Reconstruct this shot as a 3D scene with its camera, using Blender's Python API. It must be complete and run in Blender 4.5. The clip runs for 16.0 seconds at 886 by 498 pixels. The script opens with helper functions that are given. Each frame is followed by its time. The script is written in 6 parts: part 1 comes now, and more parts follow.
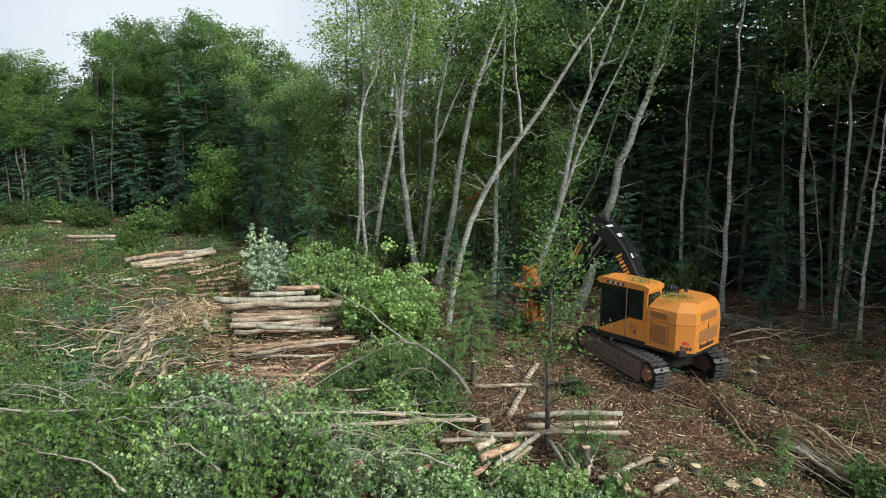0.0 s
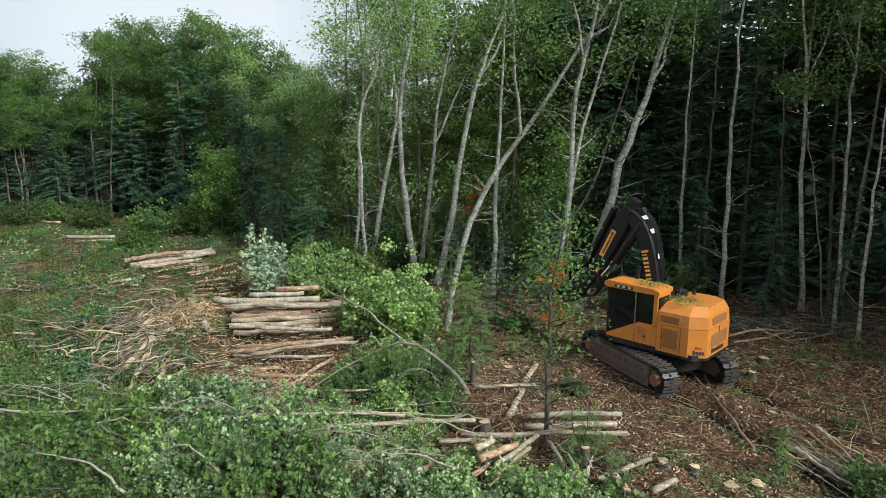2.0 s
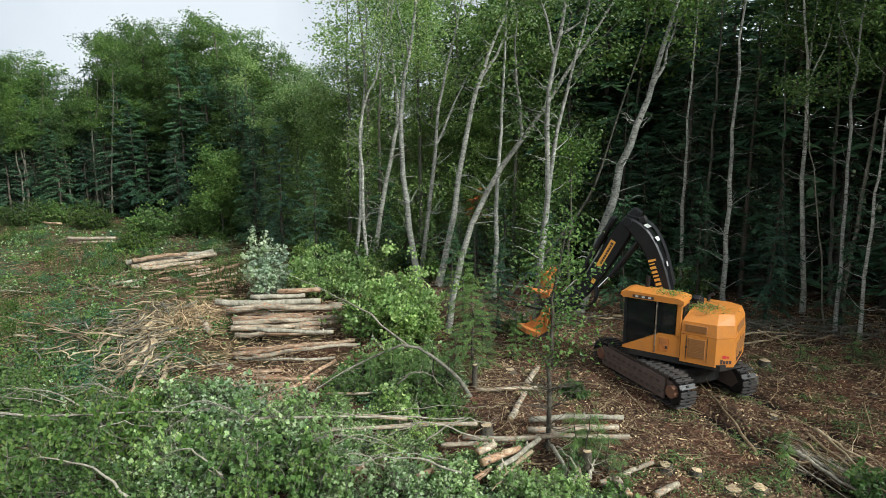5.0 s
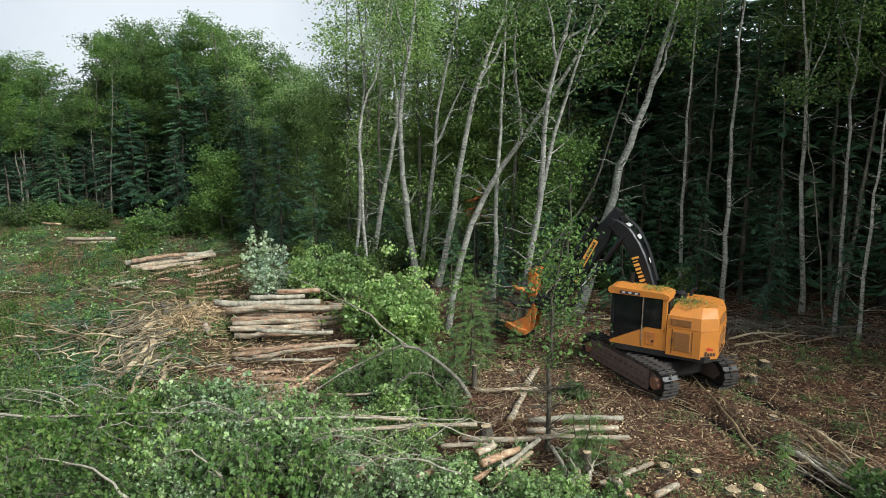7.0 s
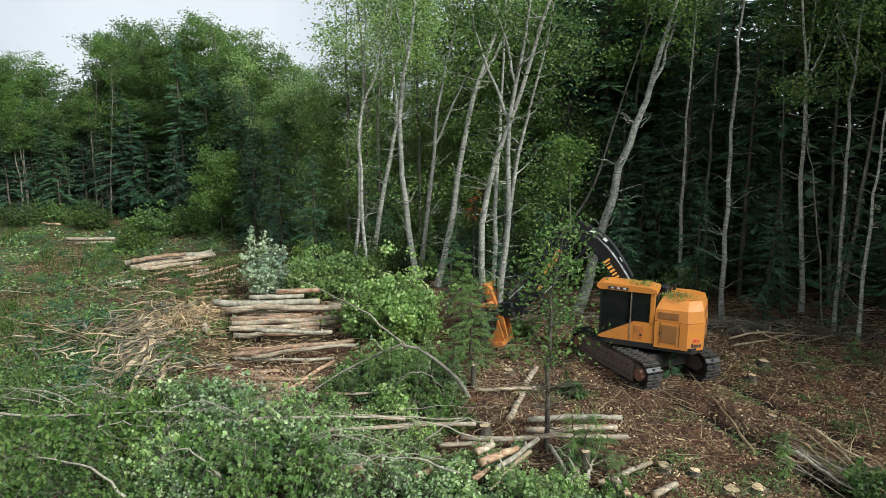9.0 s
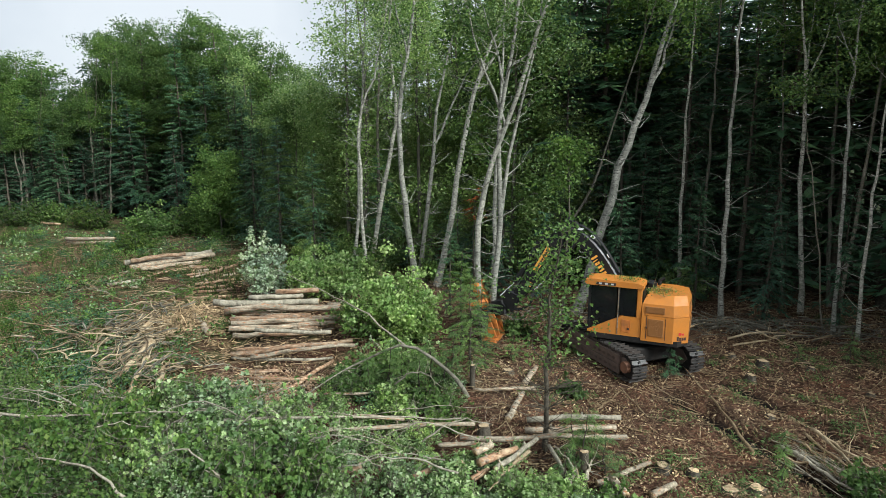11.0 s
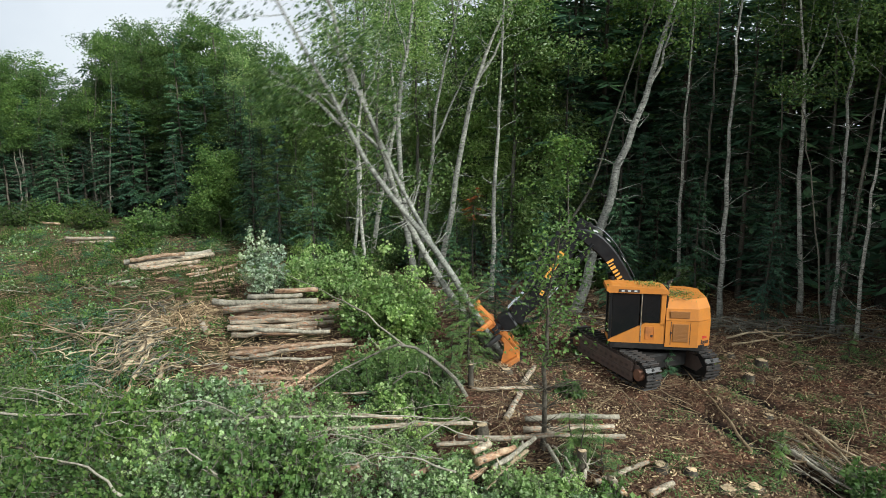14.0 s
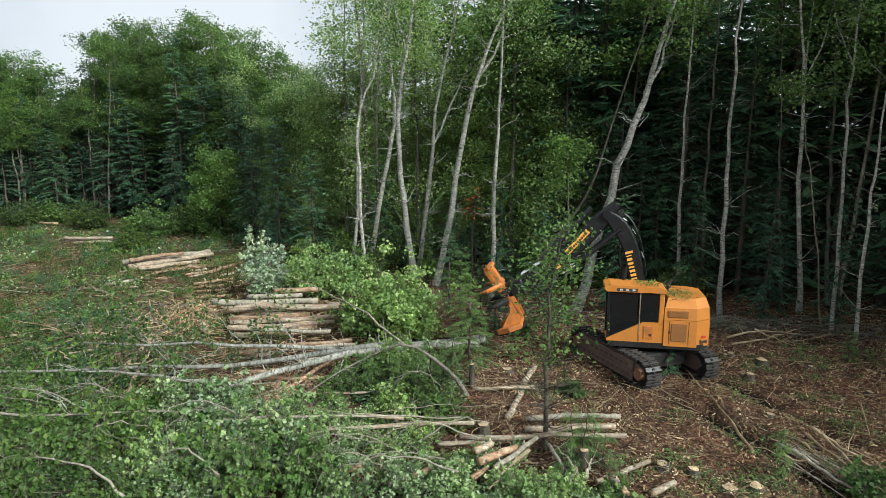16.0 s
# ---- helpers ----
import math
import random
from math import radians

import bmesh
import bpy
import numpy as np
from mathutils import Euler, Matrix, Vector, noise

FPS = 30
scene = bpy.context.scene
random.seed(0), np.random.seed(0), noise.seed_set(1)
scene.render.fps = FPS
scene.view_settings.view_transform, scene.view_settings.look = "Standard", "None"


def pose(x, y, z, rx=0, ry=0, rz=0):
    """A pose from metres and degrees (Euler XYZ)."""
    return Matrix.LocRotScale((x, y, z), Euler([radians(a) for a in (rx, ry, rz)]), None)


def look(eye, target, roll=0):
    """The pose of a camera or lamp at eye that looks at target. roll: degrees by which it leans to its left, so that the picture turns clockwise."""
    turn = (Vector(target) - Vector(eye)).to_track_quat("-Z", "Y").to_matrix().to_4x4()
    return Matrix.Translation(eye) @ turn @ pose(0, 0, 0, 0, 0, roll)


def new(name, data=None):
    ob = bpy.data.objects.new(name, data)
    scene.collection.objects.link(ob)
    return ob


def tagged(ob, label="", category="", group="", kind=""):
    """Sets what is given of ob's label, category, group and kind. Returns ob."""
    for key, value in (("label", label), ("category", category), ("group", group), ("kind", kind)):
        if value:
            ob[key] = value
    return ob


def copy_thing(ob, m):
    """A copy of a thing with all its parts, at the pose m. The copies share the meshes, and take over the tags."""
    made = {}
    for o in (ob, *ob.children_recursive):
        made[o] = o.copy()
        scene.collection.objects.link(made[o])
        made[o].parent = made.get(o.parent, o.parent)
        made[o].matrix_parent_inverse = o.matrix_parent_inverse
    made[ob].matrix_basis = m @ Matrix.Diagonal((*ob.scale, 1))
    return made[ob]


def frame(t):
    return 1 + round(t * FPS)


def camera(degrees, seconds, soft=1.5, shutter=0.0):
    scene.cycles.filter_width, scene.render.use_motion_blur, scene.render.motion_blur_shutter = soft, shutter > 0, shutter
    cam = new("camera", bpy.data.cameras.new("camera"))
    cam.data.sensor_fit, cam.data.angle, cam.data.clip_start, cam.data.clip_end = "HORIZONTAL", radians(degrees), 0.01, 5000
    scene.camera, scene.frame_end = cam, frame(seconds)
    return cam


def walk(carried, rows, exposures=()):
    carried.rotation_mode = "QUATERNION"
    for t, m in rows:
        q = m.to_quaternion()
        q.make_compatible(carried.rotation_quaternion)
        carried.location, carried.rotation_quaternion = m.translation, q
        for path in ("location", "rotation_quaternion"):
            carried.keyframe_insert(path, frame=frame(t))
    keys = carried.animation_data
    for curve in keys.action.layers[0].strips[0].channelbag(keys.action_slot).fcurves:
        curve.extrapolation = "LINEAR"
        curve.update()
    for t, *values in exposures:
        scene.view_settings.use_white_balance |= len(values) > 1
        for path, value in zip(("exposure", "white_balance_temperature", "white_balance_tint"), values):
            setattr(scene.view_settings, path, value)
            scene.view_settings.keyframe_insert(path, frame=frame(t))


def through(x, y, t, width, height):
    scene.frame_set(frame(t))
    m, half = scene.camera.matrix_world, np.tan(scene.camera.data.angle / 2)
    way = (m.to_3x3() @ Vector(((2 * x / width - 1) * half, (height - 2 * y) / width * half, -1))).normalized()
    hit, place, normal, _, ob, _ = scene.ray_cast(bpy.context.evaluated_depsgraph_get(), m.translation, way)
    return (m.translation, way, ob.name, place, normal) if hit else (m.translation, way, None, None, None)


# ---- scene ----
cam = camera(70, 16.0, soft=0.7, shutter=0.4)
walk(cam, [
    (0.0, look((0.043, 0, 8.135), (-0.001, 30, 2.393))),
    (0.5, look((0.067, 0, 8.128), (0.029, 30, 2.398))),
    (1.0, look((0.081, 0, 8.129), (0.048, 30, 2.404))),
    (1.5, look((0.070, 0, 8.134), (0.044, 30, 2.410))),
    (2.0, look((0.051, 0, 8.141), (0.029, 30, 2.415))),
    (2.5, look((0.034, 0, 8.146), (0.020, 30, 2.427))),
    (3.0, look((0.012, 0, 8.150), (0.002, 30, 2.445))),
    (3.5, look((0.003, 0, 8.162), (-0.022, 30, 2.461))),
    (4.0, look((0.011, 0, 8.190), (-0.032, 30, 2.479))),
    (6.5, look((-0.020, 0, 8.262), (-0.019, 30, 2.537))),
    (7.0, look((-0.005, 0, 8.253), (-0.005, 30, 2.541))),
    (7.5, look((0.004, 0, 8.252), (0.002, 30, 2.543))),
    (8.0, look((0.014, 0, 8.252), (0.009, 30, 2.543))),
    (8.5, look((0.022, 0, 8.240), (0.020, 30, 2.541))),
    (9.0, look((0.032, 0, 8.215), (0.025, 30, 2.533))),
    (11.5, look((0.066, 0, 8.239), (0.061, 30, 2.525))),
    (12.0, look((0.074, 0, 8.242), (0.068, 30, 2.524))),
    (12.5, look((0.086, 0, 8.238), (0.079, 30, 2.524))),
    (13.0, look((0.101, 0, 8.225), (0.092, 30, 2.522))),
    (13.5, look((0.114, 0, 8.214), (0.101, 30, 2.518))),
    (14.0, look((0.112, 0, 8.213), (0.101, 30, 2.507))),
    (14.5, look((0.100, 0, 8.207), (0.099, 30, 2.496))),
    (15.0, look((0.085, 0, 8.189), (0.108, 30, 2.493))),
    (15.5, look((0.057, 0, 8.185), (0.117, 30, 2.494))),
    (16.0, look((0.025, 0, 8.212), (0.103, 30, 2.492))),
], [(0.0, 0.3, 5900, 2.0), (16.0, 0.3, 5900, 2.0)])

# ---- sky and light ----
SUN_UP, SUN_TURN = 35.0, 130.0


def overcast_sky():
    world = bpy.data.worlds.new("overcast_sky")
    scene.world = world
    world.use_nodes = True
    nt = world.node_tree
    nt.nodes.clear()
    out = nt.nodes.new("ShaderNodeOutputWorld")
    bg = nt.nodes.new("ShaderNodeBackground")
    sky = nt.nodes.new("ShaderNodeTexSky")
    sky.sky_type = "NISHITA"
    sky.sun_disc = False
    sky.sun_elevation, sky.sun_rotation = radians(SUN_UP), radians(SUN_TURN)
    coord = nt.nodes.new("ShaderNodeTexCoord")
    cloud = nt.nodes.new("ShaderNodeTexNoise")
    cloud.inputs["Scale"].default_value = 3.0
    cloud.inputs["Detail"].default_value = 5.0
    ramp = nt.nodes.new("ShaderNodeValToRGB")
    ramp.color_ramp.elements[0].position, ramp.color_ramp.elements[0].color = 0.35, (6.2, 6.2, 6.6, 1)
    ramp.color_ramp.elements[1].position, ramp.color_ramp.elements[1].color = 0.65, (8.3, 8.0, 8.1, 1)
    mix = nt.nodes.new("ShaderNodeMix")
    mix.data_type = "RGBA"
    mix.inputs[0].default_value = 0.93
    nt.links.new(coord.outputs["Generated"], cloud.inputs["Vector"])
    nt.links.new(cloud.outputs["Fac"], ramp.inputs[0])
    nt.links.new(sky.outputs[0], mix.inputs[6])
    nt.links.new(ramp.outputs[0], mix.inputs[7])
    nt.links.new(mix.outputs[2], bg.inputs[0])
    bg.inputs[1].default_value = 0.092
    nt.links.new(bg.outputs[0], out.inputs[0])


overcast_sky()
sun_data = bpy.data.lights.new("sun", "SUN")
sun_data.energy, sun_data.angle, sun_data.color = 5.6, radians(24), (1.0, 0.965, 0.9)
sun = new("sun", sun_data)
sun.matrix_world = look((19, -16, 17.4), (0, 0, 0))


# ---- materials ----
def material(name, rough=0.8, metal=0.0, spec=0.3):
    m = bpy.data.materials.new(name)
    m.use_nodes = True
    b = m.node_tree.nodes["Principled BSDF"]
    b.inputs["Roughness"].default_value = rough
    b.inputs["Metallic"].default_value = metal
    b.inputs["Specular IOR Level"].default_value = spec
    return m, m.node_tree, b


def ramp_of(nt, source, stops):
    r = nt.nodes.new("ShaderNodeValToRGB")
    e = r.color_ramp.elements
    while len(e) < len(stops):
        e.new(0.5)
    for k, (at, c) in enumerate(stops):
        e[k].position, e[k].color = at, (*c, 1)
    nt.links.new(source, r.inputs[0])
    return r.outputs[0]


def noise_of(nt, scale, detail=4, stretch=None, rough=0.6):
    n = nt.nodes.new("ShaderNodeTexNoise")
    n.inputs["Scale"].default_value = scale
    n.inputs["Detail"].default_value = detail
    n.inputs["Roughness"].default_value = rough
    c = nt.nodes.new("ShaderNodeTexCoord")
    if stretch:
        mp = nt.nodes.new("ShaderNodeMapping")
        mp.inputs["Scale"].default_value = stretch
        nt.links.new(c.outputs["Object"], mp.inputs[0])
        nt.links.new(mp.outputs[0], n.inputs["Vector"])
    else:
        nt.links.new(c.outputs["Object"], n.inputs["Vector"])
    return n.outputs["Fac"]


def blend(nt, a, b, fac, how="MIX"):
    m = nt.nodes.new("ShaderNodeMix")
    m.data_type = "RGBA"
    m.blend_type = how
    for sock, v in ((m.inputs[0], fac), (m.inputs[6], a), (m.inputs[7], b)):
        if isinstance(v, (int, float)):
            sock.default_value = v
        elif isinstance(v, tuple):
            sock.default_value = (*v, 1)
        else:
            nt.links.new(v, sock)
    return m.outputs[2]


def bump_to(nt, b, height, strength=0.4, dist=0.02):
    n = nt.nodes.new("ShaderNodeBump")
    n.inputs["Strength"].default_value, n.inputs["Distance"].default_value = strength, dist
    nt.links.new(height, n.inputs["Height"])
    nt.links.new(n.outputs[0], b.inputs["Normal"])


def leaf_material(name, stops, through=0.42, rough=0.5, spec=0.4, tree_shift=0.25):
    """Foliage: each leaf takes its own green, each plant a shade of its own, and light passes through."""
    m, nt, b = material(name, rough, 0, spec)
    geo = nt.nodes.new("ShaderNodeNewGeometry")
    col = ramp_of(nt, geo.outputs["Random Per Island"], stops)
    info = nt.nodes.new("ShaderNodeObjectInfo")
    shade = ramp_of(nt, info.outputs["Random"], [(0, (1 - tree_shift, 1 - tree_shift, 1 - tree_shift * 0.6)), (1, (1 + tree_shift, 1 + tree_shift * 0.8, 1))])
    col = blend(nt, col, shade, 1.0, "MULTIPLY")
    big = ramp_of(nt, noise_of(nt, 0.7, 2), [(0.35, (0.75, 0.8, 0.8)), (0.65, (1.15, 1.1, 0.95))])
    col = blend(nt, col, big, 1.0, "MULTIPLY")
    nt.links.new(col, b.inputs["Base Color"])
    tr = nt.nodes.new("ShaderNodeBsdfTranslucent")
    nt.links.new(col, tr.inputs[0])
    mx = nt.nodes.new("ShaderNodeMixShader")
    mx.inputs[0].default_value = through
    out = nt.nodes["Material Output"]
    nt.links.new(b.outputs[0], mx.inputs[1])
    nt.links.new(tr.outputs[0], mx.inputs[2])
    nt.links.new(mx.outputs[0], out.inputs[0])
    return m


def bark_material(name, stops, marks=None, scale=6.0, stretch=(1, 1, 0.25), loose=False):
    m, nt, b = material(name, 0.9, 0, 0.15)
    col = ramp_of(nt, noise_of(nt, scale, 5, stretch), stops)
    blotch = ramp_of(nt, noise_of(nt, 1.3, 3), [(0.3, (0.65, 0.66, 0.62)), (0.7, (1.1, 1.08, 1.02))])
    col = blend(nt, col, blotch, 1.0, "MULTIPLY")
    if marks:
        dark = ramp_of(nt, noise_of(nt, 5.0, 3, (1, 1, 5)), [(0.56, (0, 0, 0)), (0.66, (1, 1, 1))])
        col = blend(nt, col, marks, dark)
    fleck = ramp_of(nt, noise_of(nt, 17, 4, None, 0.7), [(0.38, (0.5, 0.5, 0.47)), (0.5, (0.95, 0.95, 0.93)), (0.62, (1.2, 1.2, 1.18))])
    col = blend(nt, col, fleck, 0.75, "MULTIPLY")
    info = nt.nodes.new("ShaderNodeObjectInfo")
    shade = ramp_of(nt, info.outputs["Random"], [(0, (0.75, 0.75, 0.75)), (1, (1.15, 1.12, 1.08))])
    col = blend(nt, col, shade, 1.0, "MULTIPLY")
    if loose:
        geo = nt.nodes.new("ShaderNodeNewGeometry")
        each = ramp_of(nt, geo.outputs["Random Per Island"], [(0, (0.3, 0.27, 0.25)), (0.6, (0.8, 0.76, 0.7)), (1, (1.3, 1.25, 1.15))])
        col = blend(nt, col, each, 1.0, "MULTIPLY")
    nt.links.new(col, b.inputs["Base Color"])
    bump_to(nt, b, noise_of(nt, scale * 4, 4, stretch), 0.6, 0.02)
    return m


def painted_material(name, base, dirt, rough=0.4, wear=0.5):
    m, nt, b = material(name, rough, 0, 0.4)
    col = ramp_of(nt, noise_of(nt, 2.2, 6, None, 0.7), [(0.45, base), (0.8, tuple(base[k] * (1 - wear) + dirt[k] * wear for k in range(3)))])
    speck = ramp_of(nt, noise_of(nt, 22, 4), [(0.62, (1, 1, 1)), (0.75, (0.72, 0.68, 0.6))])
    col = blend(nt, col, speck, 0.6, "MULTIPLY")
    nt.links.new(col, b.inputs["Base Color"])
    rr = ramp_of(nt, noise_of(nt, 6, 4), [(0.3, (rough - 0.1,) * 3), (0.75, (min(rough + 0.25, 1),) * 3)])
    nt.links.new(rr, b.inputs["Roughness"])
    bump_to(nt, b, noise_of(nt, 9, 3), 0.06, 0.01)
    return m


M = {}
M["leaf_birch"] = leaf_material("birch_leaves", [(0, (0.046, 0.1, 0.024)), (0.5, (0.085, 0.16, 0.038)), (1, (0.15, 0.22, 0.065))])
M["leaf_maple"] = leaf_material("maple_leaves", [(0, (0.065, 0.13, 0.034)), (0.6, (0.12, 0.22, 0.056)), (1, (0.21, 0.31, 0.1))])
M["leaf_brush"] = leaf_material("cut_maple_leaves", [(0, (0.07, 0.13, 0.04)), (0.4, (0.18, 0.3, 0.11)), (0.7, (0.34, 0.47, 0.23)), (1, (0.54, 0.64, 0.44))], 0.42, 0.4, 0.5, 0.2)
M["leaf_bright"] = leaf_material("bright_bush_leaves", [(0, (0.12, 0.22, 0.05)), (0.5, (0.26, 0.41, 0.13)), (1, (0.48, 0.6, 0.3))], 0.42, 0.5, 0.45)
M["leaf_pale"] = leaf_material("silvery_leaves", [(0, (0.24, 0.36, 0.17)), (0.4, (0.45, 0.57, 0.36)), (1, (0.72, 0.79, 0.64))])
M["needle"] = leaf_material("spruce_needles", [(0, (0.034, 0.078, 0.046)), (0.6, (0.066, 0.148, 0.084)), (1, (0.11, 0.2, 0.105))], 0.3, 0.6, 0.25)
M["needle_fresh"] = leaf_material("fir_needles", [(0, (0.065, 0.125, 0.04)), (0.6, (0.125, 0.215, 0.068)), (1, (0.21, 0.3, 0.11))], 0.3, 0.6, 0.25)
M["grass"] = leaf_material("grass_blades", [(0, (0.03, 0.06, 0.014)), (0.6, (0.055, 0.1, 0.022)), (1, (0.11, 0.15, 0.045))], 0.3, 0.6, 0.2)
M["dry_needle"] = leaf_material("dead_red_needles", [(0, (0.2, 0.05, 0.02)), (1, (0.35, 0.1, 0.04))], 0.2, 0.7, 0.1)
M["bark_birch"] = bark_material("pale_birch_bark", [(0.3, (0.2, 0.2, 0.185)), (0.55, (0.4, 0.4, 0.375)), (0.75, (0.56, 0.56, 0.53))], (0.05, 0.045, 0.04), 5, (1, 1, 1.5))
M["bark_grey"] = bark_material("grey_bark", [(0.3, (0.1, 0.095, 0.08)), (0.6, (0.19, 0.18, 0.155)), (0.8, (0.27, 0.26, 0.23))])
M["bark_pale"] = bark_material("pale_dry_bark", [(0.3, (0.2, 0.18, 0.15)), (0.55, (0.36, 0.33, 0.28)), (0.78, (0.5, 0.47, 0.41))])
M["bark_felled"] = bark_material("grey_birch_bark", [(0.3, (0.17, 0.17, 0.16)), (0.55, (0.33, 0.33, 0.31)), (0.75, (0.48, 0.48, 0.455))], (0.06, 0.055, 0.05), 5, (1, 1, 1.5))
M["bark_dark"] = bark_material("dark_spruce_bark", [(0.3, (0.05, 0.044, 0.037)), (0.7, (0.13, 0.115, 0.098))])
M["bark_log"] = bark_material("peeled_log_bark", [(0.3, (0.1, 0.075, 0.058)), (0.44, (0.3, 0.25, 0.2)), (0.58, (0.46, 0.4, 0.33)), (0.74, (0.66, 0.56, 0.43))], (0.36, 0.17, 0.09), 5.0, (0.22, 1.6, 1.6))
M["bark_red"] = bark_material("reddish_peeled_bark", [(0.3, (0.11, 0.06, 0.04)), (0.46, (0.34, 0.21, 0.14)), (0.6, (0.5, 0.36, 0.26)), (0.74, (0.66, 0.54, 0.4))], (0.22, 0.2, 0.17), 5.0, (0.22, 1.6, 1.6))
M["wood_cut"] = bark_material("fresh_cut_wood", [(0.3, (0.36, 0.26, 0.17)), (0.55, (0.54, 0.42, 0.29)), (0.8, (0.68, 0.57, 0.43))], None, 9, (1, 1, 1), True)
M["stump_wood"] = bark_material("fresh_stump_wood", [(0.3, (0.55, 0.4, 0.26)), (0.5, (0.74, 0.6, 0.44)), (0.8, (0.82, 0.7, 0.55))], None, 12, (1, 1, 1), True)
M["root"] = bark_material("pale_broken_roots", [(0.3, (0.3, 0.22, 0.15)), (0.5, (0.52, 0.43, 0.32)), (0.75, (0.7, 0.62, 0.5))], None, 3, (1, 1, 1), True)
M["twig"] = bark_material("dead_twigs", [(0.3, (0.16, 0.115, 0.08)), (0.5, (0.34, 0.26, 0.18)), (0.75, (0.56, 0.48, 0.37))], None, 2, (1, 1, 1), True)
M["orange"] = painted_material("orange_machine_paint", (0.53, 0.195, 0.03), (0.32, 0.145, 0.05), 0.45, 0.6)
M["orange_worn"] = painted_material("worn_orange_paint", (0.5, 0.165, 0.03), (0.13, 0.07, 0.04), 0.6, 0.9)
M["grille"] = painted_material("dusty_orange_grille", (0.27, 0.115, 0.03), (0.2, 0.095, 0.04), 0.7, 0.5)
M["black_steel"] = painted_material("black_boom_paint", (0.007, 0.007, 0.008), (0.035, 0.03, 0.027), 0.38, 0.4)
M["dark_steel"] = painted_material("oily_dark_steel", (0.011, 0.01, 0.009), (0.04, 0.028, 0.022), 0.75, 0.7)
M["track_steel"] = painted_material("muddy_track_steel", (0.045, 0.042, 0.04), (0.1, 0.066, 0.05), 0.36, 0.8)
M["track_frame"] = painted_material("muddy_track_frame", (0.1, 0.07, 0.056), (0.17, 0.11, 0.085), 0.75, 0.8)
M["rust"] = painted_material("rusty_sprocket", (0.2, 0.09, 0.05), (0.1, 0.06, 0.04), 0.7, 0.7)
M["white_strip"] = painted_material("reflective_strip", (0.75, 0.75, 0.72), (0.5, 0.5, 0.48), 0.4, 0.4)
M["decal"] = painted_material("yellow_orange_decal", (0.75, 0.36, 0.06), (0.5, 0.25, 0.06), 0.45, 0.4)
M["ink"] = painted_material("dark_lettering", (0.05, 0.03, 0.025), (0.1, 0.06, 0.03), 0.5, 0.4)
M["red_decal"] = painted_material("red_decal", (0.5, 0.03, 0.03), (0.4, 0.05, 0.04), 0.5, 0.3)
M["chrome"], _, _ = material("chrome_rod", 0.15, 1.0, 0.5)
M["chrome"].node_tree.nodes["Principled BSDF"].inputs["Base Color"].default_value = (0.8, 0.8, 0.8, 1)
M["glass"], _, _ = material("dark_cab_glass", 0.08, 0.0, 0.5)
M["glass"].node_tree.nodes["Principled BSDF"].inputs["Base Color"].default_value = (0.008, 0.009, 0.01, 1)
M["lamp_lens"], _, _ = material("lamp_lens", 0.2, 0.0, 0.5)
M["lamp_lens"].node_tree.nodes["Principled BSDF"].inputs["Base Color"].default_value = (0.55, 0.56, 0.55, 1)


